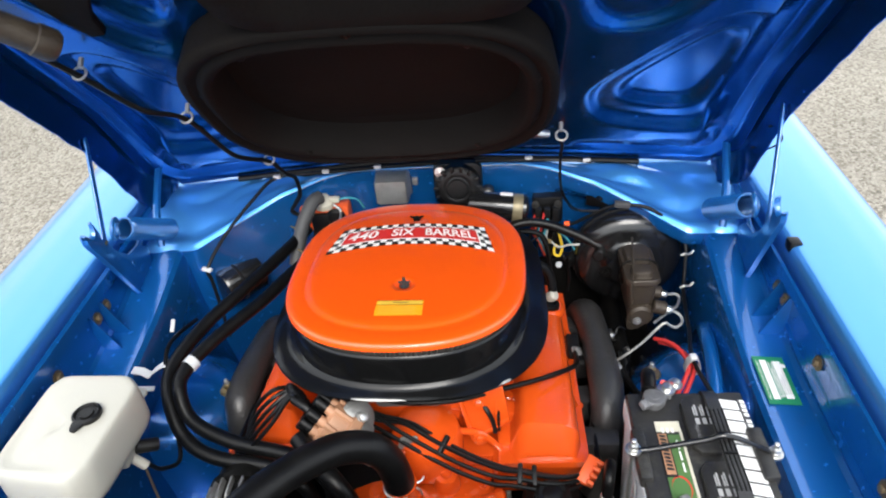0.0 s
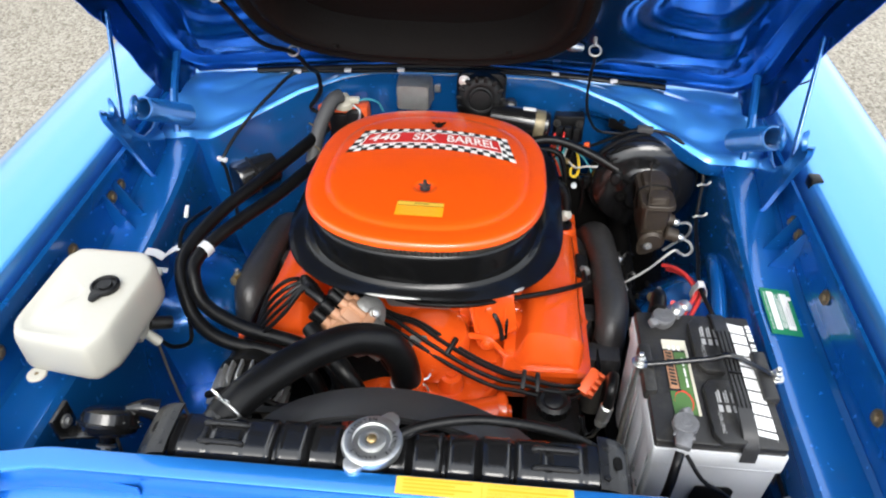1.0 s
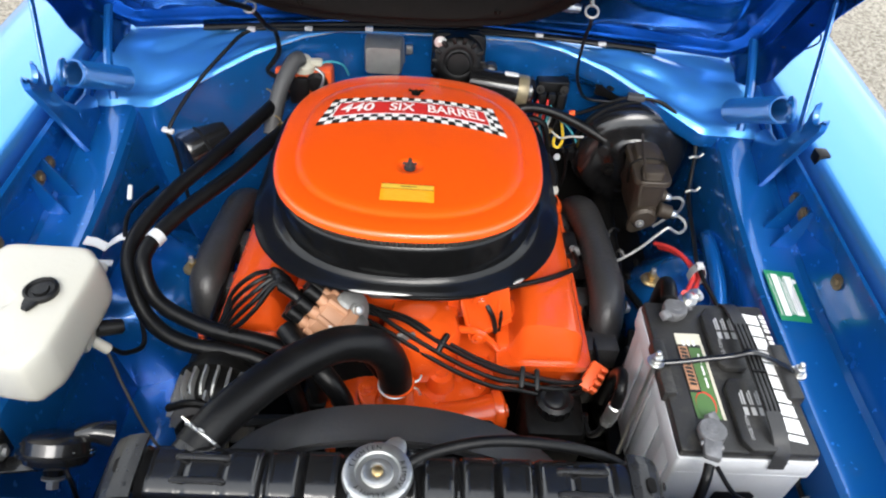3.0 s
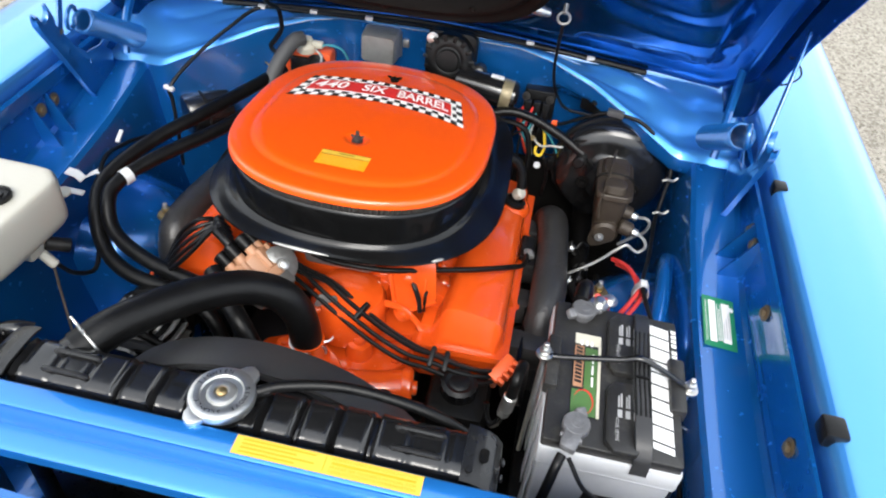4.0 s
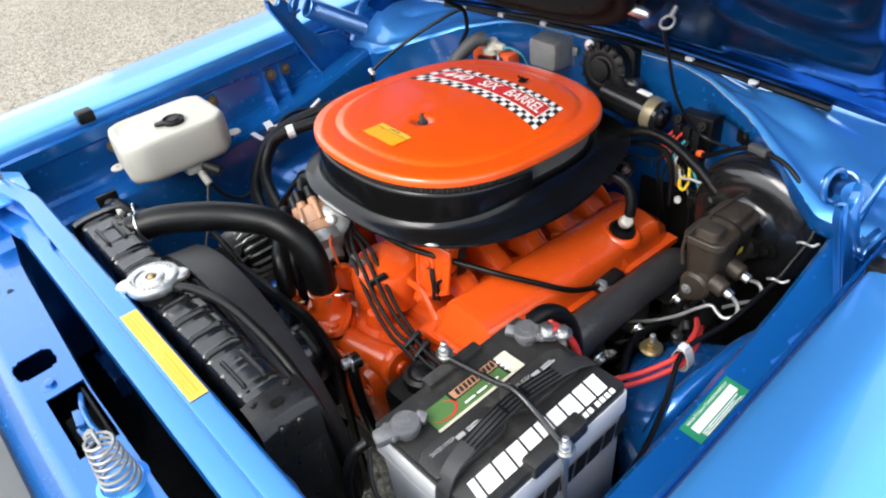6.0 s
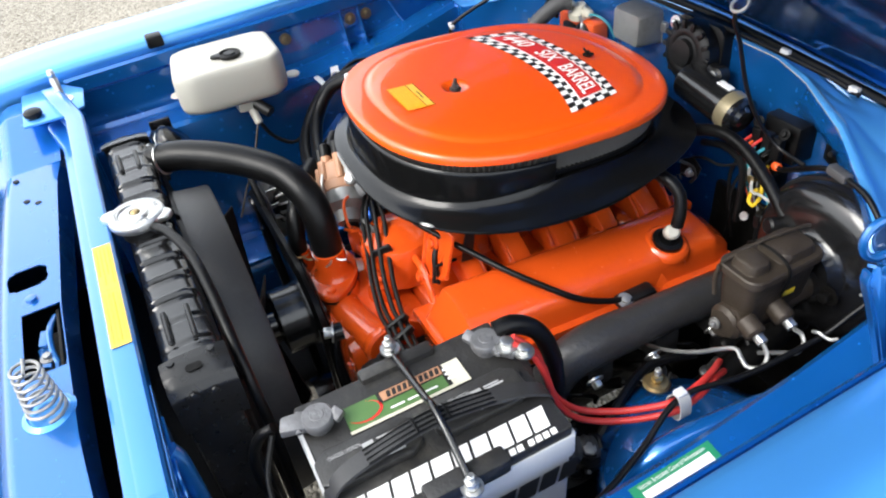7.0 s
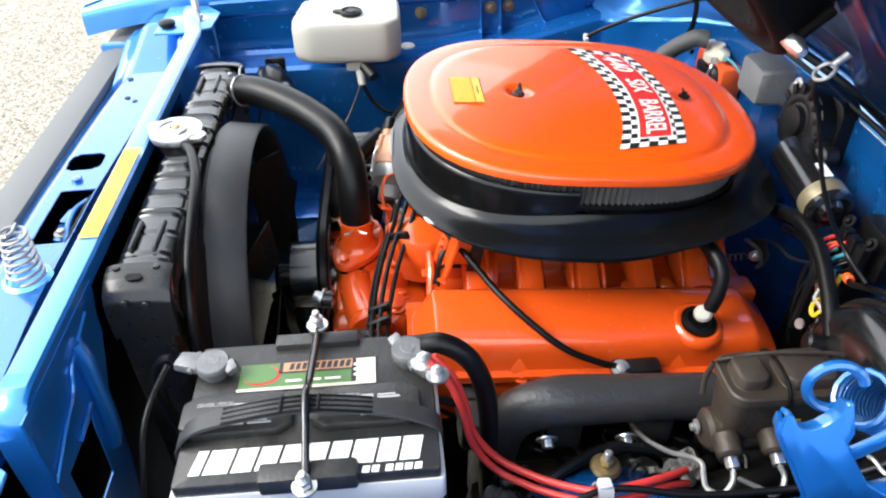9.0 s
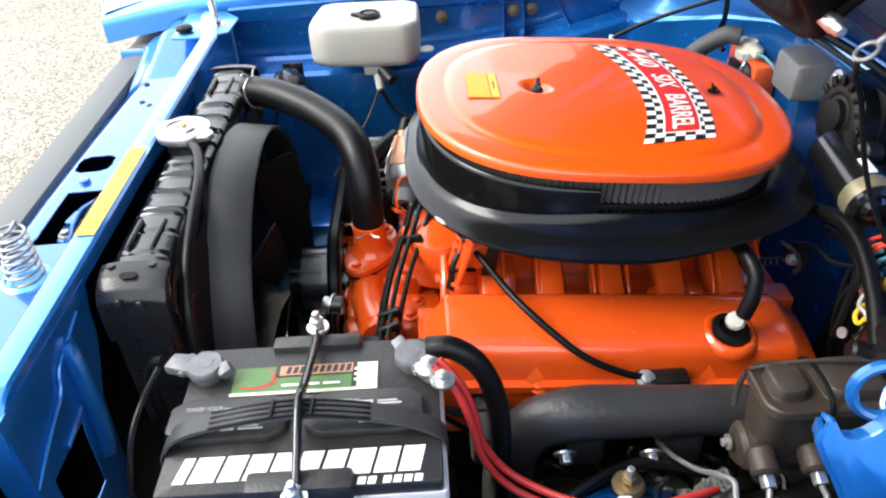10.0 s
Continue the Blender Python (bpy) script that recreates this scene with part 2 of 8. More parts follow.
def tube(pts, r, seg=10, sub=8, bm=None, radii=None, straight=False):
    bm = bm or bmesh.new()
    line = [Vector(p) for p in pts] if straight else curve_points(pts, sub)
    rings, side = [], None
    for i, p in enumerate(line):
        d = (line[min(i + 1, len(line) - 1)] - line[max(i - 1, 0)]).normalized()
        if side is None:
            side = d.orthogonal().normalized()
        side = (side - d * side.dot(d)).normalized()
        up = d.cross(side)
        rad = radii(i / (len(line) - 1)) if radii else r
        rings.append([bm.verts.new(p + rad * (math.cos(2 * math.pi * k / seg) * side + math.sin(2 * math.pi * k / seg) * up)) for k in range(seg)])
    for p, q in zip(rings, rings[1:]):
        for i in range(seg):
            k = (i + 1) % seg
            bm.faces.new((p[i], p[k], q[k], q[i]))
    bm.faces.new(rings[0])
    bm.faces.new(rings[-1])
    return bm


def loft(rings, cap=True, bm=None, closed=True):
    bm = bm or bmesh.new()
    vs = [[bm.verts.new(p) for p in ring] for ring in rings]
    for p, q in zip(vs, vs[1:]):
        for i in range(len(p) if closed else len(p) - 1):
            k = (i + 1) % len(p)
            bm.faces.new((p[i], p[k], q[k], q[i]))
    if cap:
        bm.faces.new(vs[0])
        bm.faces.new(vs[-1])
    return bm


def prism(outline, place, depth, bm=None, bevel=0.0):
    """A plate: outline in (u, v), laid by the matrix place, depth along its z."""
    b = bmesh.new()
    low = [b.verts.new((u, v, 0)) for u, v in outline]
    face = b.faces.new(low)
    got = bmesh.ops.extrude_face_region(b, geom=[face])
    bmesh.ops.translate(b, vec=(0, 0, depth), verts=[v for v in got["geom"] if isinstance(v, bmesh.types.BMVert)])
    if bevel:
        bmesh.ops.bevel(b, geom=b.edges[:], offset=bevel, segments=2, profile=0.5, affect="EDGES")
    bmesh.ops.transform(b, matrix=place, verts=b.verts)
    return join(bm, b)


def basis(origin, u, v):
    """A matrix whose x runs along u, y along v, z along their cross product."""
    u = Vector(u).normalized()
    w = u.cross(Vector(v)).normalized()
    v = w.cross(u)
    m = Matrix((u, v, w)).transposed().to_4x4()
    m.translation = Vector(origin)
    return m


def sheet(f, nu, nv, thick, bm=None, keep=None):
    """A panel: points f(a, b) for a, b in 0..1, with a thickness along its normal."""
    b = bmesh.new()
    vs = [[b.verts.new(f(i / nu, j / nv)) for j in range(nv + 1)] for i in range(nu + 1)]
    for i in range(nu):
        for j in range(nv):
            if keep is None or keep((i + 0.5) / nu, (j + 0.5) / nv):
                b.faces.new((vs[i][j], vs[i + 1][j], vs[i + 1][j + 1], vs[i][j + 1]))
    bmesh.ops.delete(b, geom=[v for v in b.verts if not v.link_faces], context="VERTS")
    if thick:
        bmesh.ops.solidify(b, geom=b.faces[:], thickness=thick)
    return join(bm, b)


def lerp(table, x):
    xs, ys = zip(*table)
    return float(np.interp(x, xs, ys))


def rounded(w, h, r, n=6):
    """A rounded rectangle's outline, centred."""
    pts = []
    for cx, cy, a0 in ((w / 2 - r, h / 2 - r, 0), (-w / 2 + r, h / 2 - r, 90), (-w / 2 + r, -h / 2 + r, 180), (w / 2 - r, -h / 2 + r, 270)):
        for k in range(n + 1):
            a = radians(a0 + 90 * k / n)
            pts.append((cx + r * math.cos(a), cy + r * math.sin(a)))
    return pts


def hexagon(r):
    return [(r * math.cos(radians(60 * k)), r * math.sin(radians(60 * k))) for k in range(6)]


def bolt(at, n, r=0.007, h=0.006, washer=True, bm=None):
    m = axis_matrix(at, Vector(at) + Vector(n))
    bm = prism(hexagon(r), m @ Matrix.Translation((0, 0, 0.001)), h, bm, 0.0008)
    if washer:
        bm = lathe(at, Vector(at) + Vector(n), [(r * 1.7, -0.001), (r * 1.7, 0.0015), (r * 0.9, 0.002)], 16, bm)
    return bm


def words(body, place, height, width=None, bm=None, lift=0.0, centre=True, slant=0.0, weight=0.0):
    """Lettering as flat mesh, its middle (or left end) at the origin of the matrix place."""
    cu = bpy.data.curves.new("text", "FONT")
    cu.body, cu.size, cu.align_x, cu.align_y = body, 1.0, "CENTER" if centre else "LEFT", "CENTER"
    cu.shear, cu.offset = slant, weight
    ob = bpy.data.objects.new("text", cu)
    scene.collection.objects.link(ob)
    me = bpy.data.meshes.new_from_object(ob.evaluated_get(bpy.context.evaluated_depsgraph_get()))
    bpy.data.objects.remove(ob)
    xs = [v.co.x for v in me.vertices]
    wide = max(xs) - min(xs)
    sy = height / 0.72
    sx = width / wide if width else sy
    b = bmesh.new()
    b.from_mesh(me)
    bpy.data.meshes.remove(me)
    bmesh.ops.transform(b, matrix=place @ Matrix.Translation((0, 0, lift)) @ Matrix.Diagonal((sx, sy, 1, 1)), verts=b.verts)
    return join(bm, b)


def flat(outline, place, lift=0.0, bm=None):
    """One thin printed patch."""
    bm = bm or bmesh.new()
    bm.faces.new([bm.verts.new(place @ Vector((u, v, lift))) for u, v in outline])
    return bm


def rect(u0, v0, u1, v1):
    return [(u0, v0), (u1, v0), (u1, v1), (u0, v1)]


def smooth(x, a, b):
    t = min(1, max(0, (x - a) / (b - a)))
    return t * t * (3 - 2 * t)


def rounded_distance(x, y, cx, cy, hx, hy, r):
    qx, qy = abs(x - cx) - hx + r, abs(y - cy) - hy + r
    return math.hypot(max(qx, 0), max(qy, 0)) + min(max(qx, qy), 0) - r


CX = -0.035  # the car's centre line

# ---- ground and surroundings ----
g = bmesh.new()
bmesh.ops.create_grid(g, x_segments=60, y_segments=60, size=150)
for v in g.verts:
    d = v.co.xy.length
    v.co.z = 0.02 * noise.noise(v.co * 0.25) * min(1, d / 8)
ground = tagged(part("ground", g, "gravel"), "pale beige crushed gravel yard", "ground", "", "structure")

wall_thing = thing("outbuilding", (-5.6, 2.6, 0), "low pale rendered building wall beyond the gravel", "building")
part("wall", box((-6.0, 1.3, 0.35), (-5.45, 12, 3.2), 0.01), "wall", wall_thing)
part("plinth", box((-6.0, 1.2, -0.05), (-5.3, 12, 0.38), 0.02), "wall", wall_thing)

# ---- the car's body ----
body = thing("car_body", (CX, 0.4, 0), "bright metallic blue car front with its engine bay open", "car")
FZ = [(-0.30, 0.872), (0.0, 0.890), (0.5, 0.908), (1.0, 0.926), (1.7, 0.95)]
SHELF = [(-0.03, 0.745), (0.25, 0.748), (0.45, 0.758), (0.62, 0.785), (0.78, 0.828), (0.95, 0.84)]
EDGE = [(0.0, 0.940, 0.926), (0.185, 0.938, 0.924), (0.25, 0.925, 0.915), (0.34, 0.892, 0.892), (0.43, 0.840, 0.860), (0.515, 0.785, 0.830), (0.645, 0.780, 0.828)]


def edge_at(h):
    return lerp([(a, b) for a, b, c in EDGE], h), lerp([(a, c) for a, b, c in EDGE], h)


def fender(side):
    prof = [(0.6405, -0.052), (0.641, -0.010), (0.644, -0.003), (0.651, 0.0), (0.70, 0.005), (0.75, 0.006), (0.80, 0.000), (0.828, -0.012), (0.850, -0.035), (0.872, -0.08), (0.895, -0.18), (0.915, -0.33), (0.915, -0.50), (0.900, -0.60)]

    def f(a, b):
        y = -0.30 + a * 2.1
        i = b * (len(prof) - 1)
        h, dz = lerp(list(enumerate([p[0] for p in prof])), i), lerp(list(enumerate([p[1] for p in prof])), i)
        nose = max(0.0, (-0.05 - y) / 0.25)
        return (CX + side * (h - 0.05 * nose * nose * (h > 0.7)), y, lerp(FZ, y) + dz - 0.02 * nose * nose)

    def keep(a, b):
        y, low = -0.30 + a * 2.1, b > 0.84
        return not (low and 0.22 < y < 0.92)

    part("fender", sheet(f, 56, 52, 0.0018, None, keep), "blue", body, "", 50)


def inner_fender(side):
    prof = [(0.648, -0.010, 1), (0.648, -0.036, 1), (0.6305, -0.038, 1), (0.630, -0.016, 1), (0.628, -0.013, 1), (0.6245, -0.016, 1), (0.6245, -0.040, 1), (0.632, -0.048, 1), (0.632, 0.040, 0), (0.630, 0.024, 0), (0.628, 0.020, 0), (0.628, 0.012, 0), (0.622, 0.003, 0), (0.605, 0.0, 0), (0.570, 0.004, 0), (0.553, 0.003, 0), (0.546, -0.004, 0), (0.542, -0.02, 0), (0.536, -0.12, 0), (0.520, -0.24, 0), (0.50, -0.40, 0), (0.47, -0.52, 0)]

    def f(a, b):
        y = -0.03 + a * 0.985
        i = b * (len(prof) - 1)
        k = min(int(i), len(prof) - 2)
        t = i - k

        def at(p):
            h, dz, top = p
            z = (lerp(FZ, y) - 0.012 if top else lerp(SHELF, y)) + dz
            return Vector((CX + side * h, y, z))

        return at(prof[k]).lerp(at(prof[k + 1]), t)

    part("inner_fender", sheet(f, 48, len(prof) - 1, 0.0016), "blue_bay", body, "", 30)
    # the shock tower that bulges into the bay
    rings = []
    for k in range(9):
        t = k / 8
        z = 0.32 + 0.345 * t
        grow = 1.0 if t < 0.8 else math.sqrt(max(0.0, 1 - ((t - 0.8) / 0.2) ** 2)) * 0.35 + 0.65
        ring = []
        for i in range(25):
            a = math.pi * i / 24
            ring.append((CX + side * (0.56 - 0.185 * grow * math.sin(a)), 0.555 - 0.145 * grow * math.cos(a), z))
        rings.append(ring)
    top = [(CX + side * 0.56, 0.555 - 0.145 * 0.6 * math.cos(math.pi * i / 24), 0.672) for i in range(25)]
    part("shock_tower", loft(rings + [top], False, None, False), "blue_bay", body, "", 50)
    for y, h in ((0.18, 0.02), (0.41, 0.02), (0.562, 0.026), (0.600, 0.020)):
        at = (CX + side * 0.6295, y, lerp(FZ, y) - 0.080)
        b = bolt(at, (-side, 0, 0.1), 0.0075)
        part("bolt", b, "rust", body)
    if side > 0:
        part("tower_rim", tube([(0.462, 0.44, 0.640), (0.470, 0.462, 0.680), (0.476, 0.50, 0.698), (0.484, 0.56, 0.704), (0.490, 0.615, 0.702), (0.496, 0.655, 0.690), (0.500, 0.675, 0.655)], 0.015, 14, 6), "blue_bay", body, "rounded blue rim of the shock tower", 50)
    # gussets between shelf and fender wall
    for y in (0.540, 0.582):
        zs = lerp(SHELF, y)
        pl = basis((CX + side * 0.632, y, zs), (-side, 0, 0), (0, 0, 1))
        part("gusset", prism([(0, 0), (0.045, 0.002), (0.006, 0.08), (0, 0.08)], pl, 0.003), "blue_bay", body)


for s in (1, -1):
    fender(s)
    inner_fender(s)


def firewall():
    def f(a, b):
        h = (a - 0.5) * 2 * 0.645
        y, z = edge_at(abs(h))
        zz = z + (0.36 - z) * b
        bead = 0.0
        if 0.06 < b < 0.5:
            bead = 0.006 * max(0, 1 - abs(abs(h) - 0.155) / 0.02)
        # behind the brake booster the panel stands back under the cowl's edge
        deep = max(0.0, 0.952 - y) * smooth(b, 0.05, 0.13) * smooth(h, 0.21, 0.30)
        return (CX + h, y - bead + 0.02 * b + deep, zz)

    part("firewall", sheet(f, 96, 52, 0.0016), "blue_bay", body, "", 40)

    def top(a, b):
        h = (a - 0.5) * 2 * 0.650
        y, z = edge_at(abs(h))
        y2, z2 = 1.0, 0.914 - 0.012 * (abs(h) / 0.65) ** 2
        crease = (0.008 * noise.noise(Vector((h * 6 + b * 2, b * 2.0 - h * 3, 3.0))) + 0.011 * abs(noise.noise(Vector((h * 7 - b * 3, b * 2.4 + h * 3, 7.0))))) * math.sin(math.pi * b) * min(1, abs(h) * 4)
        ridge = 0.006 * math.exp(-((b - 0.06) / 0.05) ** 2)
        return (CX + h, y + (y2 - y) * b, z + (z2 - z) * (0.94 * smooth(b, -0.35, 0.74) + 0.06 * b - 0.94 * smooth(0.0, -0.35, 0.74) * (1 - b)) + crease + ridge)

    part("cowl_side_panel", sheet(top, 130, 48, 0.0016), "blue", body, "bright blue cowl panel with shallow creases", 50)

    def cowl(a, b):
        h = (a - 0.5) * 2 * 0.80
        return (CX + h, 1.0 + b * 0.50, 0.914 - 0.012 * (h / 0.65) ** 2 + 0.02 * b)

    part("cowl", sheet(cowl, 30, 10, 0.002), "blue", body)


firewall()


def radiator_support():
    # folded top bar with a rolled lip below it
    prof = [(-0.006, 0.862), (-0.007, 0.878), (-0.010, 0.881), (-0.032, 0.881), (-0.036, 0.8785), (-0.0365, 0.874), (-0.034, 0.868), (-0.031, 0.842), (-0.034, 0.835), (-0.054, 0.832), (-0.060, 0.828), (-0.062, 0.816), (-0.0595, 0.816), (-0.057, 0.826), (-0.032, 0.830), (-0.027, 0.840), (-0.030, 0.866), (-0.012, 0.874), (-0.009, 0.862)]
    lift = [(-0.62, -0.006), (-0.56, 0.003), (-0.50, 0.0), (0.0, 0.0), (0.42, -0.001), (0.46, -0.004), (0.55, -0.01)]
    back = [(-0.62, -0.035), (-0.54, -0.018), (-0.46, 0.0), (0.38, 0.0), (0.46, -0.004), (0.55, -0.02)]
    rings = [[(x, y + lerp(back, x), z + lerp(lift, x)) for y, z in prof] for x in np.linspace(-0.62, 0.385, 60)]
    part("radiator_support", loft(rings), "blue_front", body, "blue folded steel bar above the radiator", 40)
    # side plates of the support, with lightening holes
    def far_plate(a, b):
        return (-0.665 + 0.32 * a, -0.035 + 0.012 * math.sin(a * math.pi), 0.85 - 0.5 * b)

    part("support_side_plate", sheet(far_plate, 26, 26, 0.002, None, lambda a, b: not (0.35 < a < 0.68 and 0.15 < b < 0.42)), "blue_front", body)

    def near_plate(a, b):
        z = 0.868 - 0.5 * b
        lo = lerp([(0.36, 0.315), (0.58, 0.305), (0.64, 0.288), (0.74, 0.274), (0.80, 0.238), (0.87, 0.228)], z)
        return (lo + (0.423 - lo) * a, -0.0095 + 0.004 * smooth(z, 0.82, 0.86), z)

    def solid(a, b):
        return not (0.35 < a < 0.82 and 0.225 < b < 0.40)

    part("support_side_plate", sheet(near_plate, 40, 80, 0.002, None, solid), "blue_front", body)
    part("pressed_rib", tube([(0.298, -0.009, 0.842), (0.300, -0.004, 0.825), (0.302, -0.003, 0.79), (0.306, -0.004, 0.72), (0.310, -0.010, 0.69)], 0.010, 12, 6), "blue_front", body)
    part("seam", tube([(0.262, -0.0055, 0.852), (0.300, -0.006, 0.840), (0.323, -0.007, 0.830), (0.336, -0.0075, 0.811), (0.37, -0.0075, 0.798), (0.42, -0.0075, 0.776)], 0.0022, 8, 6), "blue_front", body)
    part("seam", tube([(0.318, -0.0078, 0.77), (0.340, -0.0072, 0.768), (0.362, -0.0078, 0.762)], 0.003, 8, 6), "blue_front", body)
    # the bar turns down into a post beside the battery
    bend = [(0.372, 0.8805), (0.390, 0.8795), (0.404, 0.8745), (0.414, 0.866), (0.4205, 0.853), (0.4235, 0.836), (0.425, 0.79), (0.427, 0.60), (0.428, 0.42)]
    rings = []
    for p in curve_points([(x, 0.0, z) for x, z in bend], 5):
        t = smooth(p.x, 0.372, 0.424)
        inward = Vector((-t, 0, -(1 - t))).normalized()
        ring = [(-0.007, 0.010), (-0.0065, 0.003), (-0.010, 0.0), (-0.034, 0.0), (-0.0375, 0.003), (-0.038, 0.014), (-0.0355, 0.014), (-0.0345, 0.004), (-0.0105, 0.003), (-0.0095, 0.010)]
        rings.append([(p.x + inward.x * d, y, p.z + inward.z * d) for y, d in ring])
    part("support_post", loft(rings), "blue_front", body, "blue bar end turned down beside the battery", 40)
    part("support_side_plate", sheet(lambda a, b: (0.43 + 0.165 * a, -0.045, 0.74 - 0.39 * b), 6, 10, 0.002), "blue_front", body)
    # dark pan and sides round the air intake ahead of the radiator
    part("intake_floor", box((-0.66, -0.27, 0.40), (0.59, 0.02, 0.42), 0.004), "dark", body)
    for x in (-0.63, 0.57):
        part("intake_side", box((x - 0.008, -0.26, 0.40), (x + 0.008, -0.03, 0.80), 0.003), "blue_front", body)
    part("lower_crossmember", box((-0.66, -0.06, 0.33), (0.59, 0.03, 0.40), 0.01), "blue_front", body)
    for x in (-0.53, -0.47):
        part("bolt", bolt((x, -0.042, 0.80 - abs(x + 0.5)), (0, -1, 0), 0.007), "rust", body)


radiator_support()


def header_panel():
    # shelf ahead of the radiator, pierced for the hood latch
    def f(a, b):
        x = -0.66 + a * 1.25
        h = abs(x - CX) / 0.6
        y = lerp([(-0.66, -0.045), (-0.56, -0.060), (-0.40, -0.085), (-0.05, -0.102), (0.20, -0.100), (0.45, -0.082), (0.59, -0.06)], x)
        front = -0.214 + 0.02 * h * h
        z = 0.802 + lerp([(0, 0.045), (0.05, 0.045), (0.17, 0.0), (1, 0), (1.1, 0.02)], min(1.1, (x + 0.66) / 1.25 * 1.1))
        return (x, y + (front - y) * b, z - 0.004 * b - 0.030 * smooth(b, 0.60, 1.0))

    def keep(a, b):
        x, y, z = f(a, b)
        if ((x + 0.143) / 0.024) ** 4 + ((y + 0.142) / 0.027) ** 4 < 1:
            return False
        if abs(x - 0.003) < 0.066 and abs(y + 0.128) < 0.025:
            return False
        return True

    # takes the shaded copy of the blue, so it reads darker
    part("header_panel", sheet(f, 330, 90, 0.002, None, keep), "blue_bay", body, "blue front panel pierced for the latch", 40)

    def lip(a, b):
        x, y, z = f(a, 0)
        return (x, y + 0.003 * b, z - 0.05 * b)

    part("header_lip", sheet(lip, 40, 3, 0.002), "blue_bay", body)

    def front(a, b):
        x = -0.75 + a * 1.43
        h = abs(x - CX) / 0.7
        return (x, -0.210 + 0.02 * h * h - 0.03 * b, 0.768 - 0.43 * b)

    part("grille_backing", sheet(front, 30, 8, 0.004), "black_plastic", body)
    trim_line = [(-0.82, -0.222, 0.795), (-0.60, -0.232, 0.783), (-0.30, -0.240, 0.774), (0.0, -0.242, 0.772), (0.3, -0.240, 0.774), (0.55, -0.232, 0.783), (0.75, -0.222, 0.795)]
    rings = []
    for p in curve_points(trim_line, 6):
        rings.append([(p.x, p.y + u, p.z + v) for u, v in ((0.030, -0.004), (0.026, 0.006), (0.0, 0.008), (-0.03, 0.002), (-0.036, -0.02), (-0.02, -0.03), (0.02, -0.03))])
    part("bumper_strip", loft(rings), "trim", body, "grey rubber strip along the front edge", 50)
    part("bolt", bolt((-0.088, -0.138, 0.801), (0, 0, 1), 0.008), "blue_hinge", body)
    for x, y in ((-0.36, -0.135), (-0.345, -0.118), (-0.44, -0.15)):
        part("hole_plug", lathe((x, y, 0.802), (x, y, 0.9), [(0.005, 0), (0.005, 0.002), (0, 0.0025)], 14), "black_plastic", body)
    # raised brackets at the corners
    for sgn in (-1, 1):
        x0 = CX + sgn * 0.55
        out = [(-0.07, -0.055), (0.07, -0.055), (0.075, 0.02), (0.03, 0.055), (-0.05, 0.05), (-0.07, 0.02)]
        m = Matrix.Translation((x0, -0.055, 0.855)) @ Matrix.Diagonal((sgn * 1.0, 1, 1, 1))
        part("corner_bracket", prism(out, m, 0.006, None, 0.002), "blue", body)


header_panel()

# wheels carry the car
def wheel(side):
    c = Vector((CX + side * 0.76, 0.57, 0.335))
    out = Vector((side, 0, 0))
    w = thing("front_wheel", (c.x, c.y, 0), "black tyre on a dark steel rim under the fender", "wheel", "front wheels")
    part("tyre", lathe(c - out * 0.1, c + out, [(0.20, 0.0), (0.29, 0.0), (0.325, 0.02), (0.335, 0.05), (0.335, 0.15), (0.325, 0.18), (0.29, 0.2), (0.20, 0.2)], 48), "rubber", w)
    part("rim", lathe(c - out * 0.09, c + out, [(0.0, 0.10), (0.06, 0.10), (0.15, 0.14), (0.205, 0.16), (0.205, 0.0), (0.0, 0.0)], 40), "dark", w)


wheel(1)
wheel(-1)

# ---- hood, propped open by its hinges ----
TILT_A = radians(48)
HO = Vector((CX, 0.930, 0.934))
HU = Vector((0, -math.cos(TILT_A), math.sin(TILT_A)))
HN = Vector((0, -math.sin(TILT_A), -math.cos(TILT_A)))


def on_hood(x, u, off=0.0):
    return HO + Vector((x, 0, 0)) + HU * u + HN * off


hood = thing("hood", on_hood(0, 0), "raised blue car hood, underside with pressed ribs", "car hood")


def inside(x, u, corners):
    """Signed distance to a convex outline with softened corners (negative inside)."""
    total = 0.0
    for (ax, au), (bx, bu) in zip(corners, corners[1:] + corners[:1]):
        ex, eu = bx - ax, bu - au
        total += math.exp(80 * max(-0.5, min(1.0, ((x - ax) * eu - (u - au) * ex) / math.hypot(ex, eu))))
    return math.log(total) / 80 - 0.006


REAR_PANEL = [(0.305, 0.290), (0.309, 0.225), (0.332, 0.185), (0.380, 0.168), (0.494, 0.147), (0.535, 0.162), (0.560, 0.215), (0.580, 0.415), (0.568, 0.465), (0.530, 0.505), (0.485, 0.512), (0.455, 0.490)]
FRONT_PANEL = [(0.262, 0.62), (0.268, 0.545), (0.300, 0.500), (0.350, 0.490), (0.398, 0.515), (0.560, 0.80), (0.575, 0.86), (0.570, 1.04), (0.54, 1.08), (0.30, 1.08), (0.262, 1.04)]


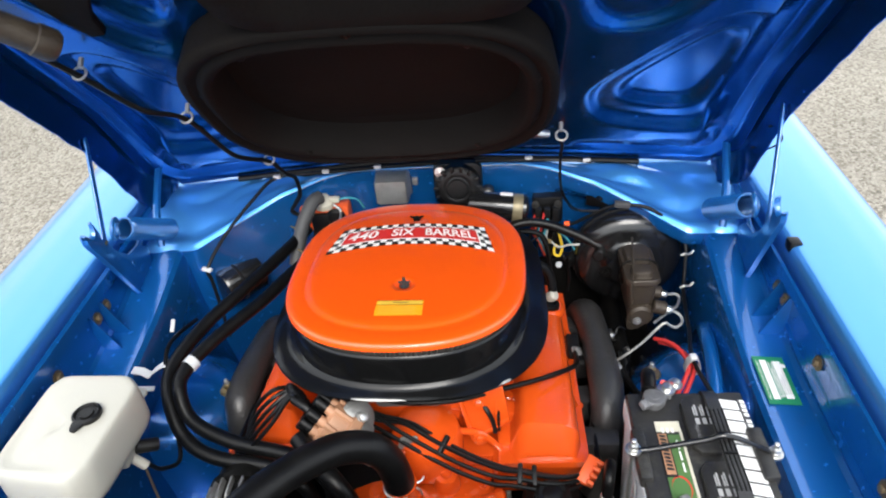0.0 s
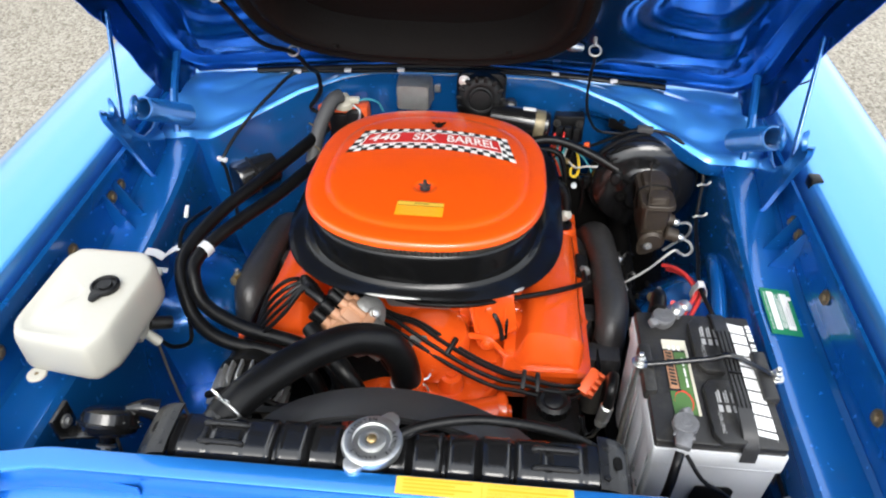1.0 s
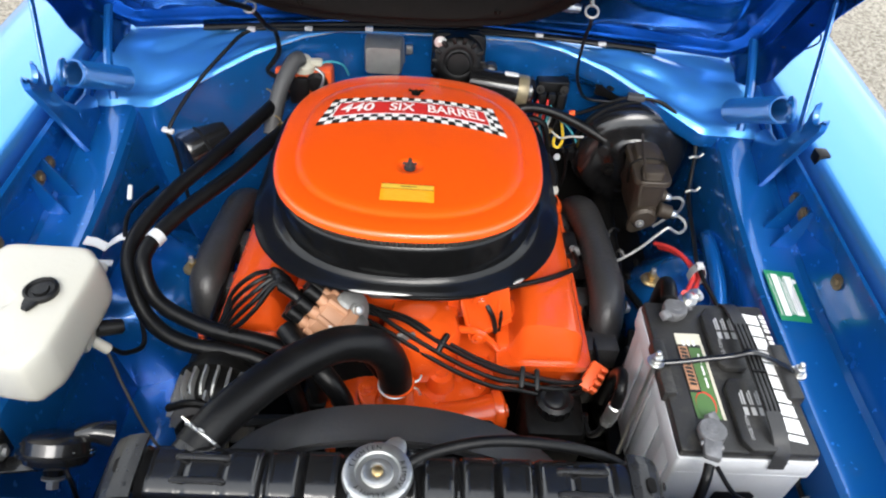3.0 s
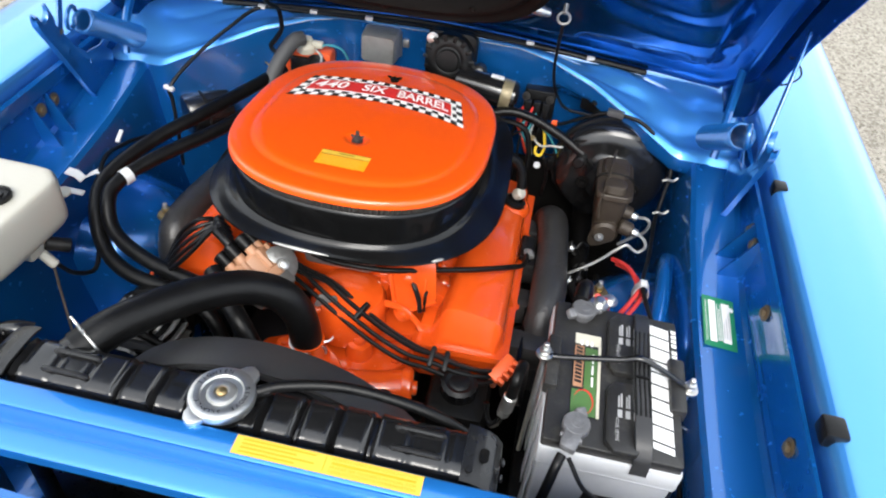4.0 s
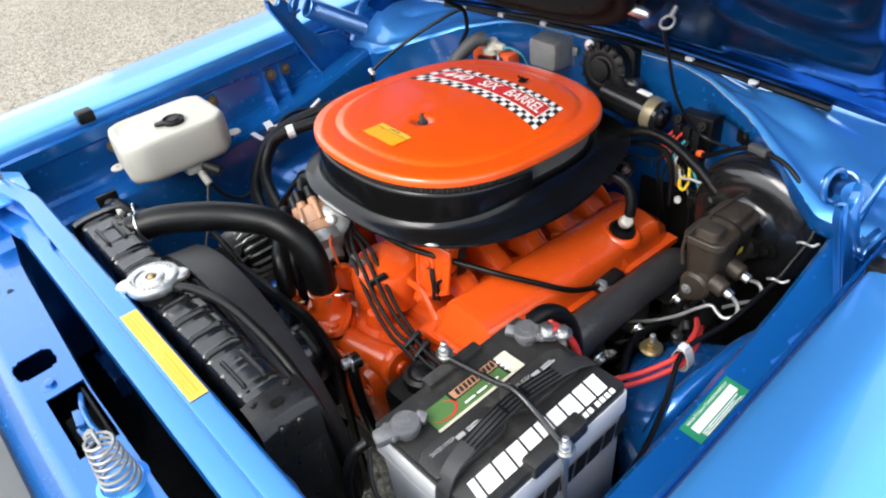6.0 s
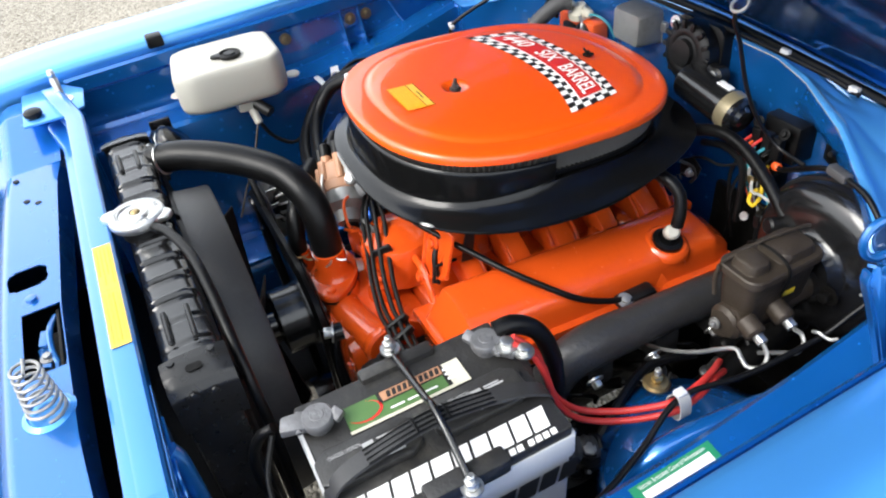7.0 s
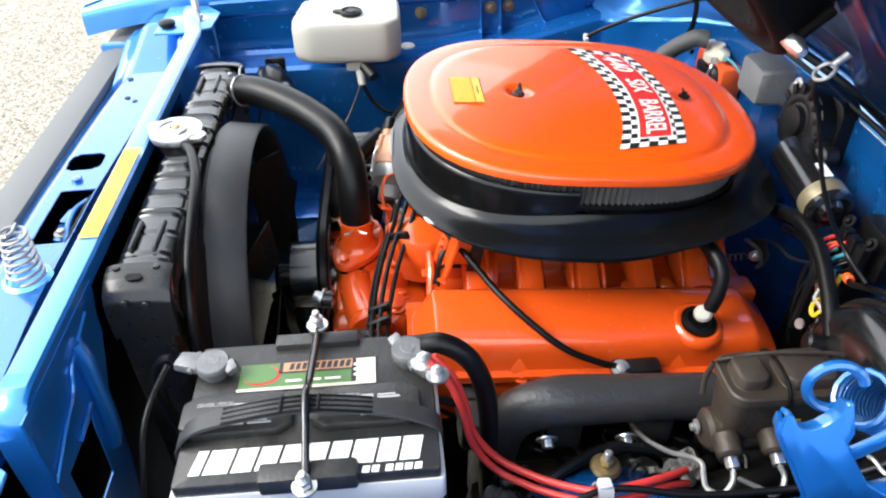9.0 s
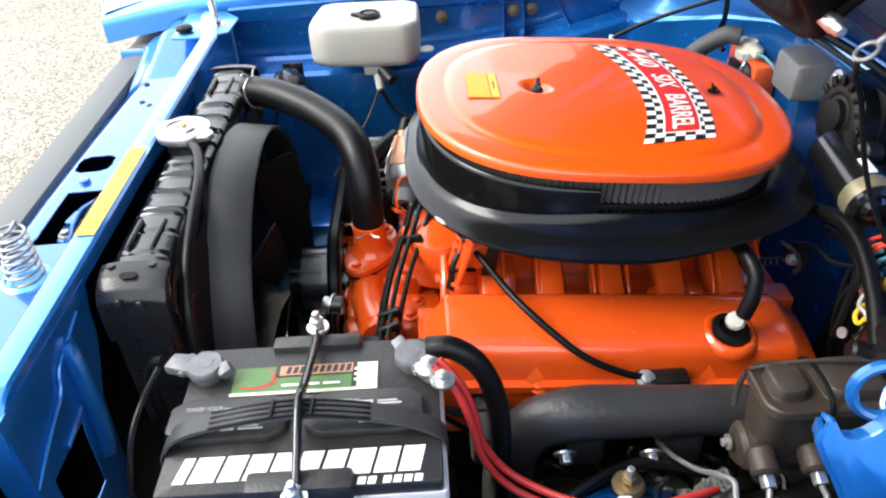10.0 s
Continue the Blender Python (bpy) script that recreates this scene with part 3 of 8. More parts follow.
def hood_relief(x, u):
    ax = abs(x)
    z = 0.0
    # outer frame channel
    edge = min(hood_outline(u) - ax, u + 0.03)
    z += 0.026 * smooth(edge, 0.085, 0.11) - 0.014 * (smooth(edge, 0.028, 0.045) - smooth(edge, 0.070, 0.088))
    # stepped panels on either side of the diagonal brace
    for corners in (REAR_PANEL, FRONT_PANEL):
        d = inside(ax, u, corners)
        z -= 0.017 * smooth(-d, -0.012, 0.014) + 0.015 * smooth(-d, 0.040, 0.066)
    # short pressed bars along the rear edge
    for cx, hx in ((0.345, 0.050), (0.450, 0.046), (0.545, 0.034)):
        d = rounded_distance(ax, u, cx, 0.085 + 0.02 * (cx - 0.45), hx, 0.013, 0.010)
        z -= 0.012 * smooth(-d, -0.010, 0.008)
    z *= smooth(rounded_distance(x, u, -0.058, 0.36, 0.300, 0.30, 0.16), -0.03, 0.0) if u < 0.70 else 1.0
    return max(z, -0.012)


def hood_outline(u):
    return 0.632 + 0.030 * u - 0.045 * smooth(0.07 - u, 0.0, 0.09) ** 2


def crown(x, u):
    """How far the rear corners bow down: along the hood, and off its plane."""
    w = smooth(0.30 - u, 0.0, 0.33) * (abs(x) / 0.65) ** 1.5
    return -0.010 * w, 0.0445 * w


def hood_inner(a, b):
    u = -0.030 + a * 1.23
    x = (b - 0.5) * 2 * hood_outline(u)
    du, dn = crown(x, u)
    return on_hood(x, u + du, -0.035 + hood_relief(x, u) + dn)


part("inner_panel", sheet(hood_inner, 150, 150, 0.0), "blue_hood_shade", hood, "pressed inner panel, body blue darkened for shade", 60, False)


def hood_outer(a, b):
    u = -0.034 + a * 1.244
    x = (b - 0.5) * 2 * (hood_outline(u) + 0.006)
    du, dn = crown(x, u)
    return on_hood(x, u + du, -0.055 + dn - 0.012 * math.cos(b * math.pi - math.pi / 2))


part("outer_skin", sheet(hood_outer, 40, 40, 0.004), "blue", hood)
for sgn in (-1, 1):
    def rim(a, b, sgn=sgn):
        u = -0.03 + a * 1.23
        du, dn = crown(hood_outline(u), u)
        low = (0.036 + 0.004 * noise.noise(Vector((u * 22, sgn, 1.0)))) * smooth(u, -0.035, 0.02)
        return on_hood(sgn * (hood_outline(u) + 0.003 + 0.006 * math.sin(b * math.pi)), u + du, -0.060 + dn + (0.060 + low) * b)

    part("edge_flange", sheet(rim, 90, 8, 0.002), "blue_hood_shade", hood, "blue folded edge of the hood")

# black air scoop box under the hood
def oval(w, h, cx, cu, n=56, p=2.8):
    out = []
    for k in range(n):
        a = 2 * math.pi * k / n
        c, s = math.cos(a), math.sin(a)
        out.append((cx + w * math.copysign(abs(c) ** (2 / p), c), cu + h * math.copysign(abs(s) ** (2 / p), s)))
    return out


def scoop():
    layers = [(0.290, 0.236, -0.02), (0.297, 0.242, 0.030), (0.297, 0.242, 0.040), (0.291, 0.236, 0.046), (0.283, 0.229, 0.047), (0.277, 0.223, 0.041), (0.271, 0.217, 0.040), (0.265, 0.211, 0.046), (0.257, 0.203, 0.047), (0.249, 0.196, 0.040), (0.243, 0.190, 0.012), (0.237, 0.184, -0.016), (0.20, 0.15, -0.022)]
    rings = [[on_hood(x, u, off) for x, u in oval(w, h, -0.058, 0.386, 72)] for w, h, off in layers]
    part("scoop_box", loft(rings), "insulation", hood, "black oval air scoop box", 50)
    rings = [[on_hood(x, u, off) for x, u in oval(w, h, -0.010, 0.88, 48, 6)] for w, h, off in ((0.225, 0.27, -0.02), (0.222, 0.268, 0.030), (0.214, 0.260, 0.042), (0.18, 0.225, 0.044), (0.17, 0.215, 0.036), (0.0, 0.0, 0.036))]
    part("scoop_duct", loft(rings), "insulation", hood, "black scoop duct", 50)
    for k in range(10):
        a = 2 * math.pi * (k + 0.5) / 10
        x, u = -0.058 + 0.274 * math.cos(a), 0.386 + 0.219 * math.sin(a)
        part("bolt", bolt(on_hood(x, u, 0.041), HN, 0.004, 0.003), "dark", hood)


scoop()
seal = [on_hood(x, -0.026 + crown(x, -0.03)[0], -0.027 + crown(x, -0.03)[1]) for x in np.linspace(-0.45, 0.44, 14)]
part("rubber_seal", tube(seal, 0.0065, 8, 4), "rubber", hood, "black rubber seal along the rear edge")


def hook(x, u):
    c = on_hood(x, u, 0.012)
    ring = [c + HN * 0.020 + Vector((0.0105 * math.cos(a), 0, 0)) + HN * 0.0105 * math.sin(a) for a in np.linspace(0, 2 * math.pi, 17)]
    b = tube(ring, 0.0021, 8, 3)
    b = rod(c - HN * 0.006, c + HN * 0.012, 0.004, 10, 0.001, b)
    return part("wire_hook", b, "alloy", hood, "bright metal wire hook")


hook(0.256, 0.212)
hook(-0.479, 0.531)
hook(-0.389, 0.365)
hook(-0.314, 0.158)
part("catch_fitting", lathe(on_hood(0.196, 0.236, 0.034), on_hood(0.236, 0.228, 0.036), [(0.0, 0), (0.0085, 0.0), (0.009, 0.002), (0.009, 0.026), (0.0075, 0.028), (0.0075, 0.034), (0.005, 0.038), (0.0, 0.039)], 20), "zinc", hood, "bright metal fitting beside the scoop box")
part("fitting_foot", rod(on_hood(0.212, 0.234, -0.012), on_hood(0.212, 0.234, 0.030), 0.006, 12, 0.001), "insulation", hood)


# ---- hood hinges ----
def hinge(side):
    X = lambda h: CX + side * h  # noqa: E731
    P = lambda h, y, z: Vector((X(h), y, z))  # noqa: E731
    # stamped side plate: a tab, a cradle cut for the spring's loop, and a horn
    cradle = [(0.578, 0.984), (0.5775, 0.996), (0.5785, 1.003), (0.582, 1.001), (0.585, 0.996), (0.589, 0.989), (0.594, 0.9855), (0.600, 0.9845), (0.606, 0.987), (0.611, 0.992), (0.6145, 0.999), (0.6155, 1.008)]
    edge = cradle + [(0.619, 1.010), (0.624, 0.998), (0.632, 0.977)]
    tail = [(0.631, 0.966), (0.645, 0.943), (0.666, 0.911), (0.693, 0.888), (0.735, 0.884), (0.766, 0.858), (0.762, 0.822), (0.730, 0.806), (0.680, 0.795), (0.664, 0.820), (0.640, 0.868), (0.617, 0.912), (0.600, 0.944), (0.585, 0.970)]
    pl = basis((X(0.605), 0, 0), (0, 1, 0), (0, 0, 1))
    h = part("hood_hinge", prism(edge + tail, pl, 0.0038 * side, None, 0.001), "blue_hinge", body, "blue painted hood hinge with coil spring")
    front = [(0.578, 0.994), (0.578, 0.984), (0.585, 0.970), (0.600, 0.944), (0.617, 0.912), (0.640, 0.868), (0.664, 0.820), (0.680, 0.795)]

    def flange(a, b):
        i = a * (len(front) - 1)
        y, z = lerp(list(enumerate([p[0] for p in front])), i), lerp(list(enumerate([p[1] for p in front])), i)
        return (X(0.607 - 0.009 * b), y + 0.002 * smooth(b, 0, 1), z)

    part("front_flange", sheet(flange, 24, 8, 0.003), "blue_hinge", h, "", 50)
    lip = cradle[2:]

    def curl(a, b):
        i = a * (len(lip) - 1)
        y, z = lerp(list(enumerate([p[0] for p in lip])), i), lerp(list(enumerate([p[1] for p in lip])), i)
        return (X(0.607 - 0.008 * b), y, z - 0.003 * b * b)

    part("curled_lip", sheet(curl, 36, 4, 0.003), "blue_hinge", h, "", 50)
    a, b = P(0.573, 0.658, 0.969), P(0.556, 0.786, 0.886)
    d = (b - a).normalized()
    s1 = d.orthogonal().normalized()
    s2 = d.cross(s1)
    n = 29
    coil = [a + (b - a) * (i / (n * 14)) + 0.0205 * (math.cos(2 * math.pi * i / 14) * s1 + math.sin(2 * math.pi * i / 14) * s2) for i in range(n * 14 + 1)]
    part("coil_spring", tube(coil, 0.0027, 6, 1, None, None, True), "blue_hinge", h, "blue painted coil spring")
    # open loop that hooks the spring over the plate
    c = P(0.574, 0.634, 0.984)
    u = Vector((side * 0.2, 0.95, -0.1)).normalized()
    v = Vector((-side * 0.15, 0.1, 0.95)).normalized()
    loop = [c + 0.019 * (math.cos(t) * u + math.sin(t) * v) for t in np.linspace(radians(20), radians(300), 22)]
    part("spring_hook", tube(loop, 0.0040, 8, 2), "blue_hinge", h)
    # flat links up to the hood
    def strap(p0, p1, w, wide_dir):
        axis = (p1 - p0).normalized()
        across = (Vector(wide_dir) - axis * axis.dot(Vector(wide_dir))).normalized()
        m = basis(p0, axis, across)
        L = (p1 - p0).length
        return prism([(-0.006, -w * 0.6), (0, -w), (L, -w * 0.8), (L + 0.006, 0), (L, w * 0.8), (0, w), (-0.006, w * 0.6)], m, 0.004, None, 0.001)

    part("long_link", strap(P(0.607, 0.640, 0.948), P(0.640, 0.752, 1.112), 0.0075, (0, 0.6, -0.5)), "blue_hinge", h)
    part("short_link", tube([P(0.572, 0.760, 0.86), P(0.580, 0.80, 0.92), on_hood(side * 0.605, 0.04, -0.01)], 0.008, 8, 6), "blue_hinge", h)
    part("lower_arm", strap(P(0.609, 0.700, 0.862), P(0.624, 0.800, 0.880), 0.010, (0, 0, 1)), "blue_hinge", h)
    for y, z in ((0.638, 0.935), (0.651, 0.905), (0.72, 0.835)):
        part("pivot", lathe(P(0.6045, y, z), P(0.70, y, z), [(0.008, 0.0), (0.0075, 0.0015), (0.004, 0.003), (0, 0.003)], 14), "blue_hinge", h)
    part("primer_spot", lathe(P(0.6045, 0.640, 0.950), P(0.70, 0.633, 0.962), [(0.006, 0), (0.005, 0.0012), (0, 0.0014)], 12), "rust", h, "bare rusty spot")


hinge(1)
hinge(-1)

# ---- engine ----
EX = -0.063  # crank line
engine = thing("engine", (EX, 0.55, 0.30), "large V8 engine painted bright orange", "engine")


def valve_cover(side):
    dy = 0.0 if side > 0 else 0.042  # the passenger bank sits further back
    X = lambda x: x if side > 0 else 2 * EX - x  # noqa: E731
    sec = [(0.100, 0.664), (0.105, 0.676), (0.117, 0.706), (0.124, 0.724), (0.130, 0.7315), (0.139, 0.7352), (0.150, 0.7355), (0.19, 0.7300), (0.208, 0.7235), (0.216, 0.719), (0.221, 0.711), (0.2235, 0.702), (0.226, 0.684), (0.228, 0.672)]
    slim = 1.0 if side > 0 else 0.82
    sec = [(0.228 - (0.228 - x) * slim, z) for x, z in sec]
    c = Vector((0.162, 0.60))
    rings = []
    for y, s, drop in ((0.345, 0.84, 0.060), (0.346, 0.86, 0.052), (0.349, 0.885, 0.044), (0.372, 0.975, 0.006), (0.374, 0.990, 0.002), (0.380, 1.0, 0.0), (0.798, 1.0, 0.0), (0.803, 0.996, 0.001), (0.807, 0.985, 0.004), (0.832, 0.91, 0.024), (0.837, 0.89, 0.030), (0.839, 0.86, 0.040)):
        ring = []
        for x, z in sec:
            k = max(0.0, (z - 0.664) / 0.075)
            ring.append((X(c.x + (x - c.x) * s), y + dy, z - drop * k))
        rings.append(ring)
    cover = part("valve_cover", loft(rings, True, None, True), "orange", engine, "orange stamped steel valve cover", 35)
    inner = 0.088 if side > 0 else 0.112
    flange = [(inner, 0.660), (inner, 0.670), (inner + 0.012, 0.673), (0.224, 0.676), (0.238, 0.674), (0.238, 0.664)]
    rings = [[(X(x), y + dy, z) for x, z in flange] for y in (0.338, 0.344, 0.838, 0.844)]
    part("cover_flange", loft(rings), "orange", cover)
    for y in (0.482 + dy, 0.697 + dy):
        out = [(X(0.226), y - 0.022, 0.668), (X(0.2225), y, 0.700), (X(0.226), y + 0.022, 0.668), (X(0.237), y + 0.012, 0.667), (X(0.237), y - 0.012, 0.667)]
        b = bmesh.new()
        vs = [b.verts.new(p) for p in out]
        apex = b.verts.new((X(0.216), y, 0.665))
        for i in range(5):
            b.faces.new((vs[i], vs[(i + 1) % 5], apex))
        b.faces.new(vs)
        part("bolt_pad", b, "orange", cover)
        part("bolt", bolt((X(0.233), y, 0.668), (0.2 * side, 0, 1), 0.006), "orange", cover)
    # oval boss that carries the breather grommet
    base = Vector((X(0.196), 0.725 + dy, 0.7255))
    n = Vector((0.22 * side, 0, 0.97)).normalized()
    part("grommet_boss", lathe(base - n * 0.008, base + n, [(0.037, 0.0), (0.036, 0.006), (0.033, 0.010), (0.029, 0.0125), (0.025, 0.012), (0.022, 0.008)], 36), "orange", cover)
    part("grommet", lathe(base - n * 0.003, base + n, [(0.023, 0.0), (0.023, 0.011), (0.016, 0.0135), (0.012, 0.008), (0.0, 0.008)], 24), "rubber", cover, "black rubber grommet")
    return cover


for s in (1, -1):
    valve_cover(s)
    X = (lambda x: x) if s > 0 else (lambda x: 2 * EX - x)
    lo, hi = sorted((X(0.075 if s > 0 else 0.112), X(0.232)))
    part("cylinder_head", box((lo, 0.352 if s > 0 else 0.44, 0.58), (hi, 0.842, 0.658), 0.01), "orange", engine)

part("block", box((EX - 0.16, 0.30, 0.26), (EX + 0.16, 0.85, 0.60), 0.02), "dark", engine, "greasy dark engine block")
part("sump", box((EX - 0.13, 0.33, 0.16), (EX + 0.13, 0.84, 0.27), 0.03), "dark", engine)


def intake():
    b = box((EX - 0.115, 0.47, 0.60), (EX + 0.17, 0.85, 0.668), 0.012)
    b = box((EX - 0.03, 0.37, 0.60), (EX + 0.17, 0.49, 0.660), 0.012, 2, None, b)
    b = box((EX - 0.09, 0.43, 0.65), (EX + 0.09, 0.84, 0.74), 0.02, 2, None, b)
    b = box((EX - 0.02, 0.395, 0.65), (EX + 0.09, 0.45, 0.72), 0.016, 2, None, b)
    man = part("intake_manifold", b, "orange", engine, "orange cast intake manifold")
    for y in (0.44, 0.52, 0.60, 0.68, 0.76):
        for s in (1, -1):
            if s < 0 and y < 0.5:
                continue
            rings = []
            for t in (0, 0.25, 0.5, 0.75, 1):
                x = EX + s * (0.07 + 0.115 * t)
                z = 0.735 - 0.045 * t * t
                rings.append([(x, y + u, z + v) for u, v in ((-0.017, -0.03), (-0.019, 0.0), (-0.014, 0.010), (0.0, 0.014), (0.014, 0.010), (0.019, 0.0), (0.017, -0.03))])
            part("runner", loft(rings), "orange", man)
    for y in (0.41, 0.48, 0.56, 0.64, 0.72, 0.80):
        for x, s in ((EX + 0.172, 1), (EX - 0.172, -1)):
            if s < 0 and y < 0.5:
                continue
            part("bolt", bolt((x, y, 0.673), (0.3 * s, 0, 1), 0.008), "orange", man)
    # ledges, gussets and bosses of the casting
    for s in (1, -1):
        lo, hi = sorted((EX + s * 0.150, EX + s * 0.188))
        part("cast_ledge", box((lo, 0.375 if s > 0 else 0.48, 0.664), (hi, 0.845, 0.686), 0.005), "orange", man)
        for y in (0.455, 0.50, 0.575, 0.62, 0.69, 0.735, 0.80)[0 if s > 0 else 2 :]:
            m = basis((EX + s * 0.186, y, 0.684), (-s, 0, 0), (0, 0, 1))
            part("gusset", prism([(0, 0), (0.085, 0.0), (0.085, 0.062), (0.070, 0.066), (0.018, 0.024)], m, 0.005, None, 0.0015), "orange", man)
        for y in (0.478, 0.545, 0.598, 0.66, 0.712, 0.77)[0 if s > 0 else 1 :]:
            part("boss", lathe((EX + s * 0.168, y, 0.682), (EX + s * 0.175, y, 0.80), [(0.013, 0), (0.012, 0.014), (0.009, 0.017), (0, 0.018)], 18), "orange", man)
    # carburettor bodies hidden below the air cleaner
    for y in (0.46, 0.61, 0.76):
        part("carburettor", box((EX - 0.06, y - 0.05, 0.735), (EX + 0.06, y + 0.05, 0.84), 0.012), "alloy", engine, "dull alloy carburettor")
    part("valley_boss", lathe((EX + 0.03, 0.375, 0.66), (EX + 0.03, 0.375, 0.9), [(0.062, 0), (0.062, 0.055), (0.055, 0.068), (0.03, 0.078), (0, 0.08)], 32), "orange", man)
    # triangular bracket plate
    p1, p2, p3, p4 = Vector((0.020, 0.412, 0.786)), Vector((0.098, 0.412, 0.790)), Vector((0.108, 0.392, 0.728)), Vector((0.046, 0.379, 0.692))
    pl = basis(p1, p2 - p1, p4 - p1)
    inv = pl.inverted()
    out = [((inv @ p).x, (inv @ p).y) for p in (p1, p2, p3, p4)]
    br = part("bracket_plate", prism(out, pl, 0.006, None, 0.0015), "orange", man)
    part("bracket_lip", tube([p1, p1.lerp(p4, 0.5), p4], 0.0042, 8, 6), "orange", br)
    part("bracket_lip", tube([p4, p4.lerp(p3, 0.5), p3], 0.0042, 8, 6), "orange", br)
    web = [(0.388, 0.736), (0.418, 0.790), (0.438, 0.781), (0.432, 0.742)]
    part("bracket_web", prism([(y - 0.388, z - 0.736) for y, z in web], basis((0.084, 0.388, 0.736), (0, 1, 0), (0, 0, 1)), 0.005, None, 0.0012), "orange", br)
    part("bolt", bolt((0.058, 0.398, 0.757), (0.05, -0.9, 0.35), 0.008), "orange", man)
    part("throttle_lever", tube([(0.062, 0.404, 0.756), (0.072, 0.392, 0.746), (0.080, 0.387, 0.728), (0.084, 0.382, 0.706)], 0.0042, 8, 5), "black_plastic", man, "black throttle lever")
    part("linkage_strap", prism([(0, 0), (0.019, -0.003), (0.026, 0.050), (0.010, 0.047)], basis((0.094, 0.424, 0.735), (0, 1, 0), (0, 0, 1)), 0.003, None, 0.0008), "black_plastic", man)
    part("linkage_rod", tube([(0.090, 0.386, 0.706), (0.090, 0.387, 0.738), (0.090, 0.389, 0.741), (0.091, 0.418, 0.740)], 0.0028, 6, 4), "dark", man)


intake()


def water_pump():
    ax, ay = EX - 0.002, 0.268
    # front casting: a deep plate with rounded shoulders
    out = [(-0.192, 0.47), (-0.188, 0.585), (-0.168, 0.618), (-0.125, 0.640), (-0.030, 0.648), (0.060, 0.645), (0.082, 0.630), (0.090, 0.60), (0.092, 0.47)]
    pump = part("water_pump_housing", prism(out, basis((0, 0.340, 0), (1, 0, 0), (0, 0, 1)), 0.108, None, 0.010), "orange", engine, "orange cast water pump housing", 40)
    # tower that carries the hose outlet, flared towards its foot
    rings = []
    for k, z in ((1.25, 0.610), (1.12, 0.630), (1.0, 0.648), (0.94, 0.660)):
        rings.append([(ax + 0.048 * k * math.cos(a) * (1 + 0.10 * math.cos(2 * a - 0.7)), ay + 0.037 * k * math.sin(a), z) for a in np.linspace(0, 2 * math.pi, 33)[:-1]])
    part("outlet_tower", loft(rings), "orange", pump, "", 50)
    # flange in the shape of a rounded lozenge with two bolt ears
    m = Matrix.Translation((ax, ay, 0.660)) @ Matrix.Rotation(radians(-24), 4, "Z")
    lobe = []
    for a in np.linspace(0, 2 * math.pi, 49)[:-1]:
        c, sn = math.cos(a), math.sin(a)
        lobe.append((0.064 * math.copysign(abs(c) ** 1.35, c), 0.039 * sn))
    part("outlet_flange", prism(lobe, m, 0.013, None, 0.003), "orange", pump, "", 45)
    part("gasket", prism([(x * 1.01, y * 1.01) for x, y in lobe], m @ Matrix.Translation((0, 0, -0.002)), 0.002), "dark", pump, "thin dark gasket")
    for a in (-24, 156):
        x, y = ax + 0.050 * math.cos(radians(a)), ay + 0.050 * math.sin(radians(a))
        part("bolt", bolt((x, y, 0.673), (0, 0, 1), 0.008, 0.007), "orange", pump)
    part("neck", lathe((ax, ay, 0.670), (ax, ay, 0.9), [(0.036, 0), (0.029, 0.008), (0.0255, 0.016), (0.0255, 0.05)], 28), "orange", pump)
    # round passage that runs across to the driver side, with its plug
    part("cross_passage", tube([(-0.045, 0.262, 0.630), (0.0, 0.262, 0.634), (0.05, 0.270, 0.636), (0.088, 0.285, 0.634)], 0.028, 22, 6), "orange", pump, "", 50)
    part("passage_end", lathe((0.082, 0.283, 0.634), (0.2, 0.30, 0.634), [(0.031, 0), (0.033, 0.004), (0.033, 0.013), (0.029, 0.017), (0.012, 0.018), (0.011, 0.024), (0, 0.025)], 26), "orange", pump)
    part("passage_web", box((-0.02, 0.285, 0.58), (0.075, 0.372, 0.640), 0.012), "orange", pump)
    # upright timing cover face behind the leads, with a raised rim
    cover = [(-0.03, 0.60), (0.118, 0.60), (0.100, 0.665), (0.062, 0.712), (0.010, 0.720), (-0.03, 0.70)]
    part("front_cover", prism(cover, basis((0, 0.392, 0), (1, 0, 0), (0, 0.12, 1)), 0.018, None, 0.004), "orange", pump)
    part("cover_rim", tube([(0.112, 0.372, 0.612), (0.097, 0.374, 0.662), (0.060, 0.377, 0.708), (0.010, 0.378, 0.716)], 0.006, 8, 5), "orange", pump)
    for x, z in ((0.098, 0.655), (0.058, 0.702), (0.112, 0.615)):
        part("bolt", bolt((x, 0.371, z), (0, -1, 0.1), 0.007), "orange", pump)
    # thermostat boss and bent lifting ear beside the hose
    part("sender_boss", lathe((0.000, 0.322, 0.63), (0.004, 0.325, 0.9), [(0.024, 0), (0.022, 0.03), (0.018, 0.042), (0.010, 0.044), (0.010, 0.052), (0, 0.053)], 24), "orange", pump)
    ear = [(0, 0), (0.030, 0.0), (0.032, 0.030), (0.040, 0.048), (0.026, 0.060), (0.006, 0.056), (-0.004, 0.030)]
    part("lifting_ear", prism(ear, basis((-0.098, 0.318, 0.672), (1, 0.35, 0), (0.1, 0.05, 1)), 0.006, None, 0.002), "orange", pump)
    part("ear_tab", prism([(0, 0), (0.026, 0.004), (0.024, 0.020), (0.002, 0.018)], basis((-0.088, 0.318, 0.728), (0.8, 0.4, 0.2), (0.1, -0.9, 0.4)), 0.005, None, 0.0015), "orange", pump)
    part("side_outlet", lathe((EX - 0.073, 0.238, 0.60), (EX - 0.073, 0.238, 0.9), [(0.032, 0), (0.028, 0.03), (0.020, 0.048), (0.0145, 0.055), (0.0145, 0.085)], 24), "orange", pump)
